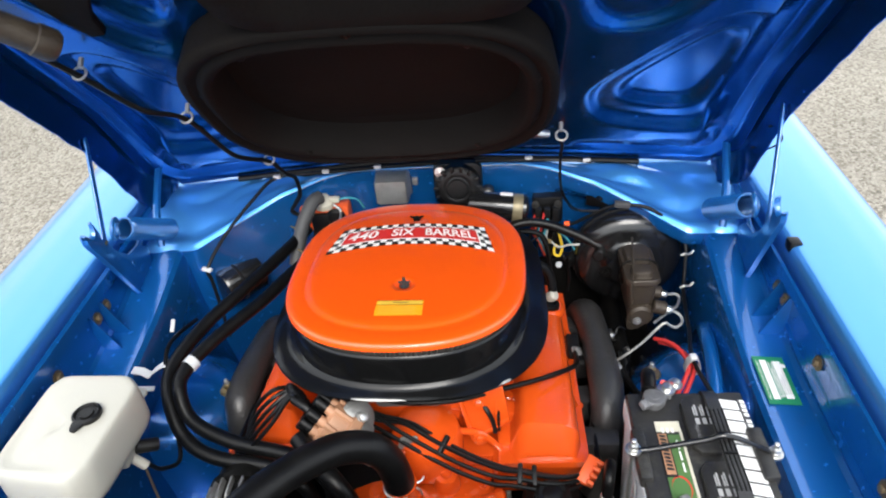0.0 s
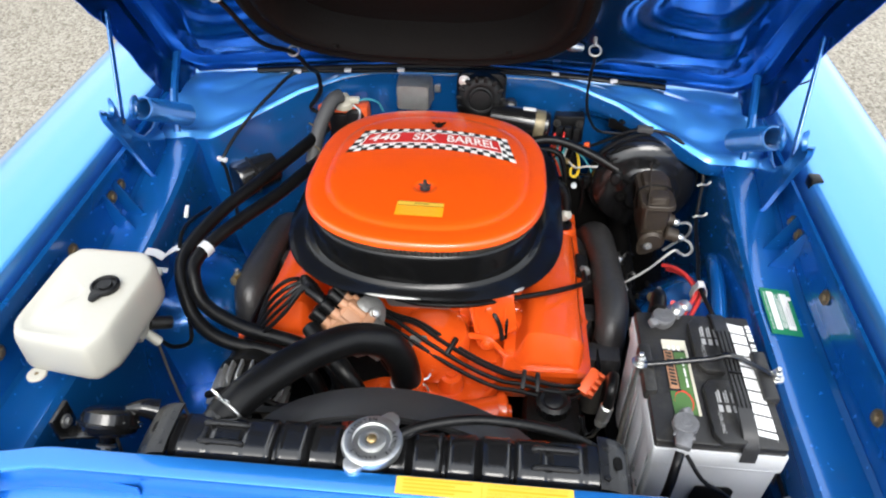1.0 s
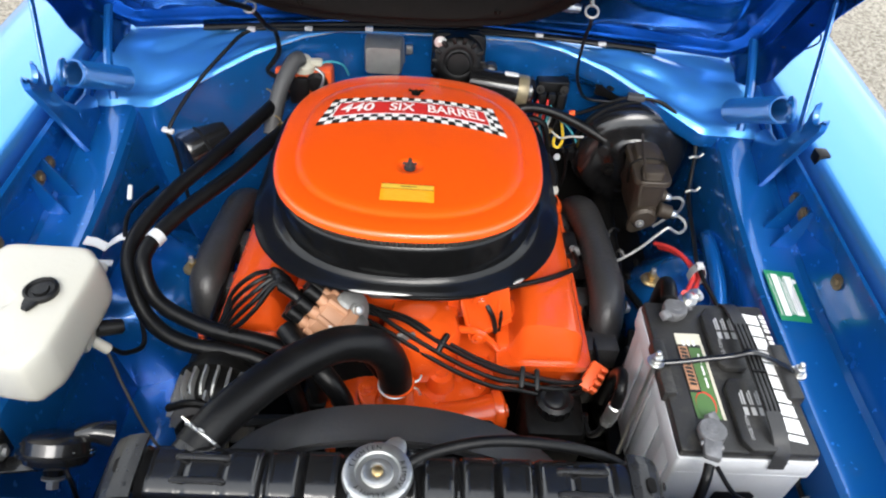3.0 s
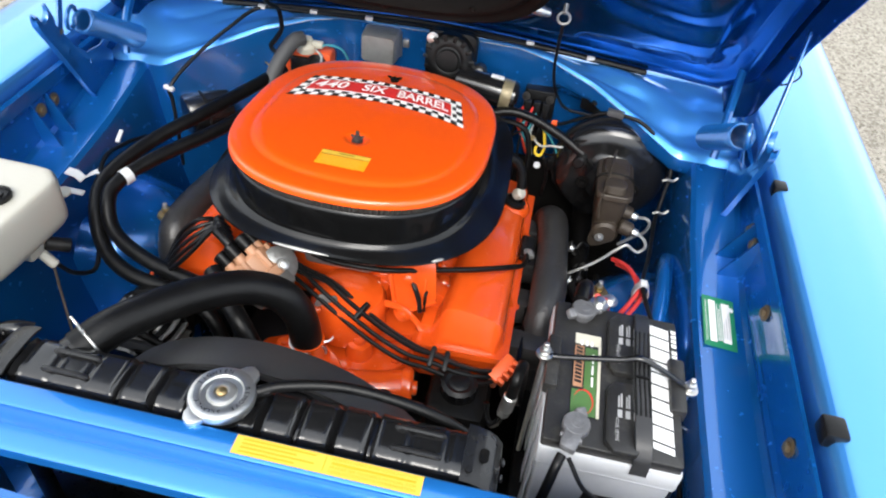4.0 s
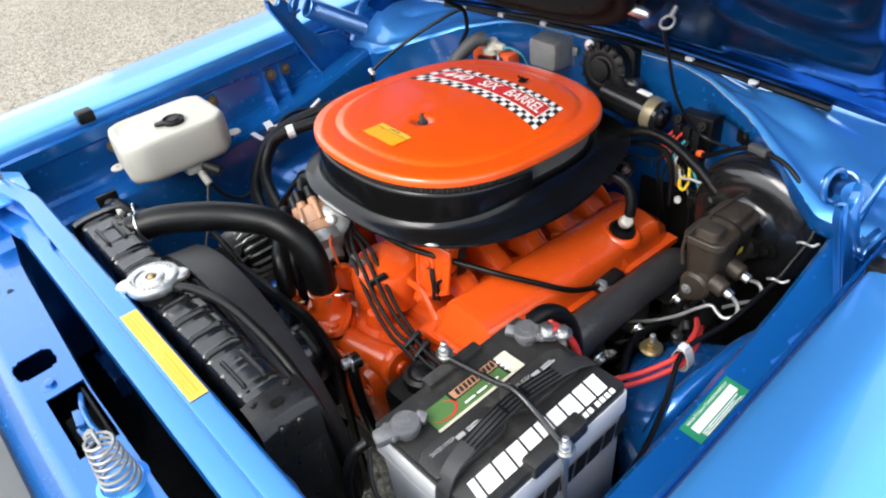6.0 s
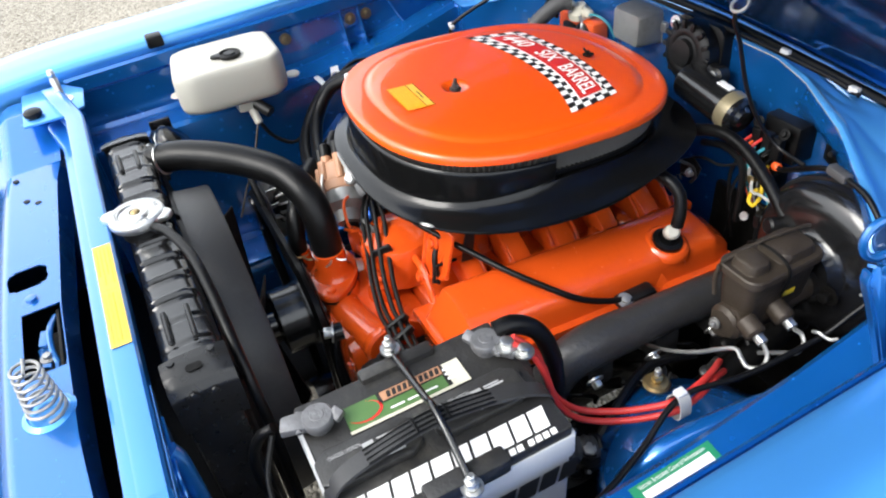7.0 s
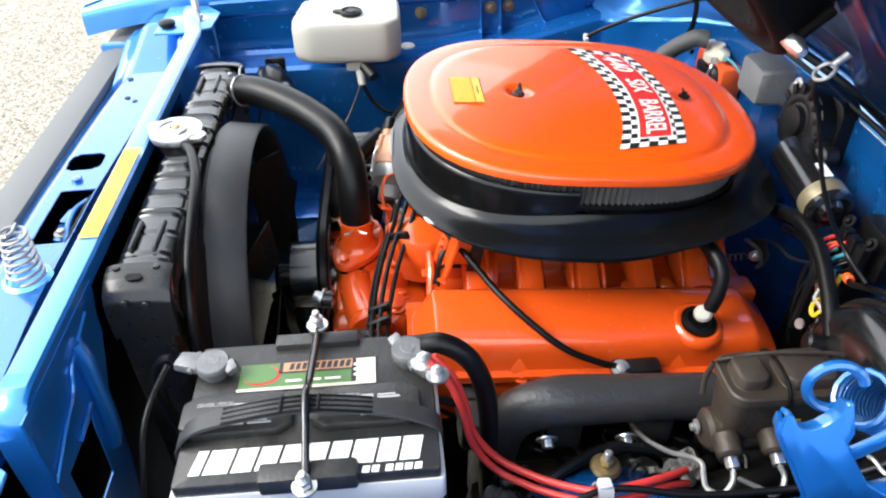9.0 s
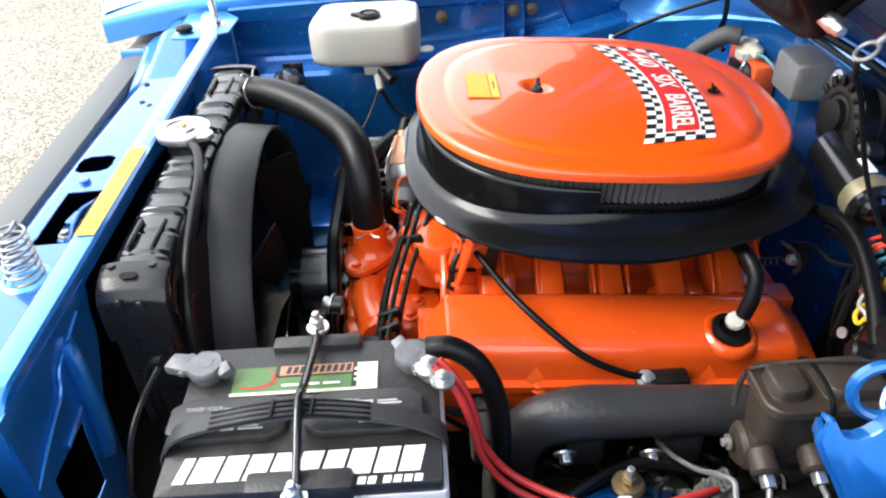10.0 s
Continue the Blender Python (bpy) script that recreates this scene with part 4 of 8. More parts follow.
    part("front_snout", lathe((EX, 0.240, 0.590), (EX, 0.10, 0.590), [(0.060, 0), (0.050, 0.012), (0.036, 0.018)], 32), "orange", pump)
    # ribs, seams and bolt heads of the casting
    for x in (-0.150, -0.112, 0.030, 0.062):
        part("rib", tube([(x, 0.262, 0.646), (x, 0.236, 0.634), (x + 0.004, 0.231, 0.590), (x + 0.006, 0.231, 0.500)], 0.0055, 8, 5), "orange", pump)
    part("flow_rib", tube([(-0.105, 0.236, 0.652), (-0.070, 0.230, 0.630), (-0.020, 0.229, 0.612), (0.020, 0.230, 0.575), (0.034, 0.231, 0.52)], 0.011, 12, 6), "orange", pump, "", 50)
    for x, z in ((0.078, 0.605), (0.080, 0.52), (-0.172, 0.60), (-0.172, 0.50), (0.005, 0.636), (-0.150, 0.628)):
        part("bolt", bolt((x, 0.232, z), (0, -1, 0), 0.008), "orange", pump)
    for x, y in ((0.060, 0.325), (0.030, 0.335), (0.072, 0.352)):
        part("bolt", bolt((x, y, 0.640), (0, 0, 1), 0.008), "orange", pump)
    arm = part("black_bracket", tube([(0.066, 0.226, 0.676), (0.072, 0.216, 0.655), (0.080, 0.213, 0.61), (0.090, 0.216, 0.54), (0.10, 0.23, 0.46)], 0.010, 10, 6), "black_gloss", pump, "black steel adjusting arm")
    part("arm_boss", lathe((0.067, 0.232, 0.672), (0.060, 0.10, 0.680), [(0.0, 0), (0.014, 0.0), (0.014, 0.014), (0.0, 0.014)], 18), "black_gloss", arm)
    part("bracket_bolt", bolt((0.0655, 0.218, 0.674), (-0.3, -1, 0.15), 0.009, 0.012), "zinc", pump, "bright bracket bolt")
    plate = [(0, 0), (0.022, -0.004), (0.036, 0.050), (0.030, 0.072), (0.004, 0.078), (-0.008, 0.050)]
    part("grey_plate", prism(plate, basis((-0.070, 0.328, 0.672), (1, 0.35, 0), (0.15, 0.15, 1)), 0.003, None, 0.001), "alloy", pump, "bare grey metal tab")


water_pump()

pulley = thing("fan_pulley", (EX, 0.19, 0.615), "black fan pulley and hub", "pulley")
part("hub", lathe((EX, 0.245, 0.615), (EX, 0.0, 0.615), [(0.03, 0), (0.03, 0.012), (0.055, 0.013), (0.058, 0.03), (0.055, 0.055), (0.055, 0.085), (0.02, 0.09), (0.02, 0.11)], 40), "black_gloss", pulley)
part("sheave", lathe((EX, 0.226, 0.615), (EX, 0.0, 0.615), [(0.0, 0), (0.088, 0.0), (0.09, 0.003), (0.08, 0.009), (0.09, 0.015), (0.088, 0.018), (0.05, 0.02)], 48), "black_gloss", pulley)
for k in range(7):
    a = 2 * math.pi * k / 7
    c, s_ = math.cos(a), math.sin(a)
    m = basis((EX + 0.05 * c, 0.135, 0.615 + 0.05 * s_), (c, 0, s_), (-0.85 * s_, 0.5, 0.85 * c))
    part("fan_blade", prism([(0, -0.02), (0.15, -0.042), (0.152, 0.042), (0, 0.02)], m, 0.0025), "dark", pulley)
crank = thing("crank_pulley", (EX, 0.20, 0.32), "black steel crankshaft pulley below the fan", "pulley")
part("sheave", lathe((EX, 0.226, 0.34), (EX, 0.0, 0.34), [(0.0, 0), (0.085, 0.0), (0.087, 0.02), (0.087, 0.045), (0.03, 0.05), (0, 0.05)], 40), "black_gloss", crank)

belt = thing("fan_belt", (EX, 0.21, 0.30), "black rubber V-belt round the pulleys", "belt")
loop = []
for cx, cz, r, a0, a1 in ((EX, 0.615, 0.088, 20, 100), (-0.338, 0.648, 0.036, 100, 215), (EX, 0.34, 0.086, 200, 380)):
    for a in np.linspace(a0, a1, 12):
        loop.append((cx + r * math.cos(radians(a)), 0.214, cz + r * math.sin(radians(a))))
loop.append(loop[0])
part("belt", tube(loop, 0.009, 6, 1, None, None, True), "rubber", belt)


def alternator():
    c, d = Vector((-0.338, 0.240, 0.648)), Vector((0, 1, 0))
    a = thing("alternator", c - Vector((0, 0, 0.06)), "dull aluminium alternator with a bladed cooling fan", "alternator")
    part("case", lathe(c, c + d, [(0.02, 0.0), (0.046, 0.004), (0.053, 0.014), (0.055, 0.030), (0.055, 0.050), (0.064, 0.052), (0.064, 0.062), (0.058, 0.064), (0.056, 0.10), (0.05, 0.112), (0.0, 0.114)], 40), "dark", a)
    for k in range(22):
        t = 2 * math.pi * k / 22
        e = Vector((math.cos(t), 0, math.sin(t)))
        m = basis(c + e * 0.040 + d * 0.004, e, d) @ Matrix.Translation((0, 0, -0.002))
        part("case_rib", prism([(0, 0), (0.016, 0.0), (0.0245, 0.014), (0.0245, 0.048), (0, 0.048)], m, 0.004, None, 0.0008), "alloy", a)
    fan = part("fan_disc", lathe(c - d * 0.012, c + d, [(0.0, 0), (0.052, 0.0), (0.056, 0.002), (0.052, 0.004), (0.0, 0.004)], 36), "alloy", a, "grey steel cooling fan")
    for k in range(14):
        t = 2 * math.pi * k / 14
        e = Vector((math.cos(t), 0, math.sin(t)))
        side = e.cross(d)
        m = basis(c + e * 0.030 - d * 0.009, (e + side * 0.35).normalized(), d)
        part("fan_blade", prism([(0, 0), (0.034, 0), (0.036, 0.015), (0.004, 0.010)], m, 0.0022), "alloy", fan)
    part("pulley", lathe(c - d * 0.038, c + d, [(0.0, 0), (0.034, 0.0), (0.036, 0.004), (0.028, 0.011), (0.036, 0.018), (0.034, 0.022), (0.015, 0.026)], 32), "black_gloss", a)
    part("bracket", box((-0.335, 0.222, 0.575), (-0.17, 0.234, 0.605), 0.004), "black_gloss", a)
    part("rear_stud", bolt(c + Vector((-0.02, 0.115, 0.03)), (0, 1, 0), 0.007, 0.012), "brass", a)
    part("arm", tube([(-0.385, 0.222, 0.70), (-0.34, 0.216, 0.722), (-0.27, 0.218, 0.69), (-0.195, 0.224, 0.628)], 0.006, 8, 5), "dark", a)


alternator()


def exhaust(side):
    X = lambda x: x if side > 0 else 2 * EX - x  # noqa: E731
    e = thing("exhaust_manifold", (X(0.30), 0.55, 0.40), "grey cast iron exhaust manifold beside the engine", "exhaust manifold", "exhaust manifolds")
    low = 0.0 if side > 0 else 0.022
    path = [(X(0.272), 0.440, 0.48), (X(0.280), 0.444, 0.58), (X(0.288), 0.464, 0.652), (X(0.292), 0.510, 0.681), (X(0.292), 0.58, 0.686), (X(0.290), 0.68, 0.684), (X(0.284), 0.77, 0.668), (X(0.272), 0.82, 0.61), (X(0.27), 0.83, 0.50)]
    if side < 0:
        path = [(X(0.275), 0.475, 0.48), (X(0.283), 0.480, 0.58), (X(0.290), 0.500, 0.655), (X(0.292), 0.545, 0.684)] + path[5:]
    part("log_tube", tube([(x - side * 0.004, y, z - low + 0.002) for x, y, z in path], 0.031, 24, 8, None, lambda t: 0.0305 + 0.0012 * math.sin(t * 19)), "cast", e)
    for y in (0.53, 0.65, 0.76) if side < 0 else (0.42, 0.53, 0.65, 0.76):
        lo, hi = sorted((X(0.22), X(0.30)))
        part("port", box((lo, y - 0.025, 0.60), (hi, y + 0.025, 0.655), 0.01), "cast", e)
    for y in (0.58, 0.65, 0.71) if side < 0 else (0.50, 0.60, 0.71):
        part("stud", bolt((X(0.322), y, 0.655 - low), (side, 0, -0.4), 0.008, 0.01), "zinc", e)


exhaust(1)
exhaust(-1)

# the engine sits lower at the back
def lean(ob):
    if ob.type == "MESH":
        for v in ob.data.vertices:
            v.co.z -= 0.075 * (v.co.y - 0.42)
    for child in ob.children:
        lean(child)


for ob in list(scene.objects):
    if ob.name.split(".")[0] in ("valve_cover", "cylinder_head", "exhaust_manifold"):
        lean(ob)

# ---- air cleaner ----
from mathutils.bvhtree import BVHTree  # noqa: E402

LT = radians(-4.5)  # it sits lower at the back
AC = Matrix.Translation((-0.063, 0.599, 0.9125)) @ Matrix.Rotation(LT, 4, "X") @ Matrix.Rotation(radians(0.8), 4, "Y")
cleaner = thing("air_cleaner", AC @ Vector((0, 0, -0.08)), "oval air cleaner with orange lid over a black base", "air cleaner")


def stadium(w, h, n=120):
    """An oval outline with nearly straight sides and round ends."""
    out = []
    for k in range(n):
        a = 2 * math.pi * k / n
        c, sn = math.cos(a), math.sin(a)
        out.append((w * math.copysign(abs(c) ** (2 / 2.3), c), h * math.copysign(abs(sn) ** (2 / 2.9), sn)))
    return out


LW, LH = 0.209, 0.2465
NUT_L = AC.inverted() @ Vector((-0.062, 0.515, 0.925))
STUD_L = AC.inverted() @ Vector((-0.062, 0.757, 0.905))


def lid_height(t, x, y):
    """Height of the lid at the inset t (0 rim, 1 middle)."""
    z = lerp([(0, -0.0065), (0.006, -0.0035), (0.014, -0.0015), (0.03, -0.0005), (0.125, 0.0), (0.145, -0.0006), (0.158, 0.0), (0.180, 0.0034), (0.21, 0.0050), (0.24, 0.0054), (0.6, 0.0070), (1, 0.0075)], t)
    for c, r, dep in ((NUT_L, 0.021, 0.011), (STUD_L, 0.019, 0.004)):
        d = math.hypot(x - c.x, y - c.y)
        z -= dep * (1 - smooth(d, r * 0.35, r))
    return z


def lid():
    n = 120
    b = bmesh.new()
    ts = [0, 0.006, 0.014, 0.03, 0.08, 0.125, 0.135, 0.145, 0.152, 0.158, 0.169, 0.180, 0.195, 0.21, 0.24] + list(np.linspace(0.28, 0.985, 40))
    rows = []
    under = [b.verts.new(AC @ Vector((x * 0.985, y * 0.985, -0.014))) for x, y in stadium(LW, LH, n)]
    edge = [b.verts.new(AC @ Vector((x, y, -0.014))) for x, y in stadium(LW, LH, n)]
    rows += [under, edge]
    for t in ts:
        rows.append([b.verts.new(AC @ Vector((x, y, lid_height(t, x, y)))) for x, y in stadium(LW * (1 - t), LH * (1 - t), n)])
    for p, q in zip(rows, rows[1:]):
        for i in range(n):
            k = (i + 1) % n
            b.faces.new((p[i], p[k], q[k], q[i]))
    mid = b.verts.new(AC @ Vector((0, 0, 0.0075)))
    for i in range(n):
        b.faces.new((rows[-1][i], rows[-1][(i + 1) % n], mid))
    return part("lid", b, "orange_lid", cleaner, "glossy orange steel lid", 35)


lid_ob = lid()


def even_steps(outline, count):
    """Points at equal steps along a closed outline."""
    pts = np.array(outline + outline[:1])
    run = np.concatenate(([0.0], np.cumsum(np.hypot(*np.diff(pts, axis=0).T))))
    at = np.linspace(0, run[-1], count, endpoint=False)
    return list(zip(np.interp(at, run, pts[:, 0]), np.interp(at, run, pts[:, 1])))


def element():
    rings = []
    for z in (-0.072, -0.018):
        ring = []
        for k, (x, y) in enumerate(even_steps(stadium(LW - 0.016, LH - 0.016, 480), 340)):
            f = 1.0 if k % 2 else 0.970
            ring.append(AC @ Vector((x * f, y * f, z)))
        rings.append(ring)
    el = part("filter_element", loft(rings, False), "paper", cleaner, "pleated dark filter element", 20)
    rings = [[AC @ Vector((x, y, z)) for x, y in stadium(w, h, 96)] for w, h, z in ((LW - 0.03, LH - 0.03, -0.016), (LW - 0.012, LH - 0.012, -0.016), (LW - 0.012, LH - 0.012, -0.019), (LW - 0.03, LH - 0.03, -0.019))]
    part("seal_ring", loft(rings, False), "rubber", el)
    rings = [[AC @ Vector((x, y, z)) for x, y in stadium(w, h, 96)] for w, h, z in ((LW - 0.03, LH - 0.03, -0.053), (LW - 0.013, LH - 0.013, -0.053), (LW - 0.012, LH - 0.012, -0.055), (LW - 0.012, LH - 0.012, -0.058), (LW - 0.03, LH - 0.03, -0.058))]
    part("seal_ring", loft(rings, False), "rubber", el)


element()


def pan_outline(w, h, dy, n):
    """The skirt's outline: rounder at the front, squarer at the back."""
    out = []
    for k in range(n):
        a = 2 * math.pi * k / n
        c, sn = math.cos(a), math.sin(a)
        p = 2 / (2.6 + 0.8 * smooth(sn, -0.1, 0.4))
        out.append((w * math.copysign(abs(c) ** p, c), dy + h * math.copysign(abs(sn) ** p, sn)))
    return out


def base_pan():
    n = 160
    foot, brim = stadium(LW - 0.005, LH - 0.005, n), pan_outline(LW + 0.040, LH + 0.018, 0.003, n)

    def foot_height(y):
        return -0.081 + 0.022 * smooth(y, -0.25, 0.0)

    def ring(k, f, low=0.0):
        out = []
        for (x0, y0), (x1, y1) in zip(foot, brim):
            x, y = x0 + (x1 - x0) * k, y0 + (y1 - y0) * k
            top, end = foot_height(y), -0.0985 + 0.043 * smooth(y, 0.0, 0.23)
            out.append(AC @ Vector((x, y, top + (end - top) * f - low)))
        return out

    rows = [(-0.30, 0, 0.003), (-0.10, 0, 0.001), (0.0, 0), (0.04, 0.07), (0.12, 0.25), (0.26, 0.40), (0.45, 0.53), (0.66, 0.66), (0.84, 0.78), (0.95, 0.88), (0.98, 0.90), (1.0, 0.97), (0.995, 1.05), (0.96, 1.05), (0.5, 0.95, 0.004), (-0.3, 1.0, 0.004)]
    p = part("base_pan", loft([ring(*r) for r in rows]), "black_pan", cleaner, "black steel base pan with drooping skirt", 40)
    # upright shield round the front half, cut off square at its ends
    arc = [q for q in stadium(LW - 0.006, LH - 0.006, 400) if q[1] < -0.035]
    arc.sort(key=lambda q: math.atan2(q[0], -q[1]))
    b = bmesh.new()
    grid = []
    for w, z in ((0.0, None), (0.0006, -0.050), (0.0, -0.034), (-0.001, -0.030), (-0.003, -0.0285), (-0.0045, -0.030), (-0.004, None)):
        grid.append([b.verts.new(AC @ Vector((x * (1 + w / LW), y * (1 + w / LH), foot_height(y) - 0.002 if z is None else z))) for x, y in arc])
    for q, r in zip(grid, grid[1:]):
        for i in range(len(arc) - 1):
            b.faces.new((q[i], q[i + 1], r[i + 1], r[i]))
    for e in (0, -1):
        b.faces.new([g[e] for g in grid])
    part("shield", b, "black_pan", p, "black upright shield in front of the filter", 40)
    # worn bright spots along the front lip
    def worn(a0, a1, name):
        pts = pan_outline(LW + 0.0395, LH + 0.0175, 0.003, 240)
        pl = [AC @ Vector((pts[k][0], pts[k][1], -0.0955)) for k in range(a0, a1)]
        part(name, tube(pl, 0.0036, 6, 1, None, lambda t: 0.0030 * math.sin(math.pi * min(1, max(0, t))) ** 0.5 + 0.0002, True), "alloy", p, "bare worn metal on the lip")

    worn(172, 182, "worn_lip")
    worn(203, 208, "worn_lip")


base_pan()


def lid_fittings():
    c = AC @ Vector((NUT_L.x, NUT_L.y, 0.002))
    up = (AC.to_3x3() @ Vector((0, 0, 1))).normalized()
    b = lathe(c, c + up, [(0.009, 0), (0.009, 0.002), (0.0055, 0.003), (0.005, 0.009), (0.0032, 0.010), (0.0028, 0.017), (0, 0.018)], 18)
    part("wing_nut", b, "cast", cleaner, "dull wing nut on a stud")
    w = bmesh.new()
    for s in (-1, 1):
        w = prism([(0.003, 0.002), (0.011, 0.007), (0.010, 0.010), (0.002, 0.008)], basis(c, (s, 0.15, 0), up) @ Matrix.Translation((0, 0, -0.001)), 0.002, w, 0.0004)
    part("wings", w, "cast", cleaner)
    c = AC @ Vector((STUD_L.x, STUD_L.y, 0.005))
    b = lathe(c, c + up, [(0.008, 0), (0.008, 0.0015), (0.0045, 0.002), (0.0045, 0.006), (0.003, 0.007), (0, 0.009)], 18)
    for s in (-1, 1):
        b = prism([(0.003, 0.001), (0.014, 0.005), (0.013, 0.008), (0.002, 0.006)], basis(c, (s, 0.1, 0), up) @ Matrix.Translation((0, 0, -0.001)), 0.002, b, 0.0004)
    part("rear_wing_nut", b, "dark", cleaner, "dark wing nut")


lid_fittings()


lid_tree = BVHTree.FromPolygons([v.co for v in lid_ob.data.vertices], [tuple(p.vertices) for p in lid_ob.data.polygons])
LID_UP = (AC.to_3x3() @ Vector((0, 0, 1))).normalized()


def on_lid(x, y, lift=0.0007):
    """A point of the lid's top in its own plan."""
    got = lid_tree.ray_cast(AC @ Vector((x, y, 0.10)), -LID_UP)[0]
    return (got or AC @ Vector((x, y, 0.0))) + LID_UP * lift


def decal():
    x0, x1 = -0.157, 0.155
    xm, half = (x0 + x1) / 2, (x1 - x0) / 2
    dx = AC.translation.x

    def band(x, v):
        """v 0..1 from the lower to the upper edge, bowed like an arch."""
        k = ((x - xm) / half) ** 2
        low = 0.052 - 0.034 * k
        high = 0.135 - 0.022 * k
        return low + (high - low) * v

    def slant(x, v):
        return 0.020 * v * (xm - x) / half

    def quad(bm, xa, xb, va, vb, lift):
        k = max(1, round((xb - xa) / 0.005))
        for i in range(k):
            a, b = xa + (xb - xa) * i / k, xa + (xb - xa) * (i + 1) / k
            m = max(1, round((vb - va) * 20))
            for j in range(m):
                c, d = va + (vb - va) * j / m, va + (vb - va) * (j + 1) / m
                bm.faces.new([bm.verts.new(on_lid(x + slant(x, v), band(x, v), lift)) for x, v in ((a, c), (b, c), (b, d), (a, d))])

    nx, ny = 26, 7
    white, black = bmesh.new(), bmesh.new()
    for i in range(nx):
        for j in range(ny):
            xa, xb = x0 + (x1 - x0) * i / nx, x0 + (x1 - x0) * (i + 1) / nx
            quad(white if (i + j) % 2 else black, xa, xb, j / ny, (j + 1) / ny, 0.0013)
    d = part("checker_decal", white, "label_white", lid_ob, "white squares of a checkered decal", 38, False)
    part("black_print", black, "label_black", d, "", 38, False)
    red, rim = bmesh.new(), bmesh.new()
    ra, rb = -0.138, 0.132
    quad(rim, ra - 0.003, rb + 0.003, 0.24, 0.80, 0.0019)
    quad(red, ra, rb, 0.27, 0.77, 0.0025)
    part("banner_rim", rim, "label_white", d, "", 38, False)
    part("banner", red, "label_red", d, "red banner", 38, False)
    for word, a, c in (("440", 0.03, 0.245), ("SIX", 0.345, 0.515), ("BARREL", 0.60, 0.975)):
        xa, xb = ra + (rb - ra) * a, ra + (rb - ra) * c
        t = words(word, Matrix.Identity(4), 0.029, xb - xa, None, 0.0, True, 0.0, 0.022)
        for v in t.verts:
            x = (xa + xb) / 2 + v.co.x
            yy = v.co.y * (band(x, 1) - band(x, 0)) / 0.088
            v.co = on_lid(x + slant(x, 0.52 + yy / 0.084), band(x, 0.52) + yy, 0.0031)
        part("word", t, "label_white", d, "white lettering", 38, False)
    # yellow instruction label
    xa, xb, ya, yb = -0.101 - dx, -0.024 - dx, 0.419 - AC.translation.y, 0.462 - AC.translation.y
    m = AC @ Matrix.Translation((0, 0, lid_height(0.45, 0.1, 0.1) + 0.0012))
    lab = part("amber_label", flat(rect(xa, ya, xb, yb), m), "label_amber", lid_ob, "yellow service label", 38, False)
    part("label_band", flat(rect(xa + 0.002, yb - 0.012, xb - 0.002, yb - 0.002), m, 0.0005), "label_yellow", lab, "", 38, False)
    bar = bmesh.new()
    flat(rect(xa, yb - 0.0135, xb, yb - 0.0125), m, 0.0005, bar)
    flat(rect(xa, yb - 0.001, xb, yb), m, 0.0005, bar)
    flat(rect(xa + 0.028, yb - 0.008, xa + 0.052, yb - 0.006), m, 0.001, bar)
    part("label_lines", bar, "label_black", lab, "", 38, False)
    lines = bmesh.new()
    for k in range(6):
        flat(rect(xa + 0.005, ya + 0.004 + k * 0.0042, xb - 0.006 - 0.004 * (k % 3), ya + 0.0052 + k * 0.0042), m, 0.0005, lines)
    part("fine_print", lines, "label_yellow", lab, "", 38, False)


decal()

# ---- radiator ----
radiator = thing("radiator", (CX, 0.04, 0.40), "black radiator with ribbed top tank", "radiator")


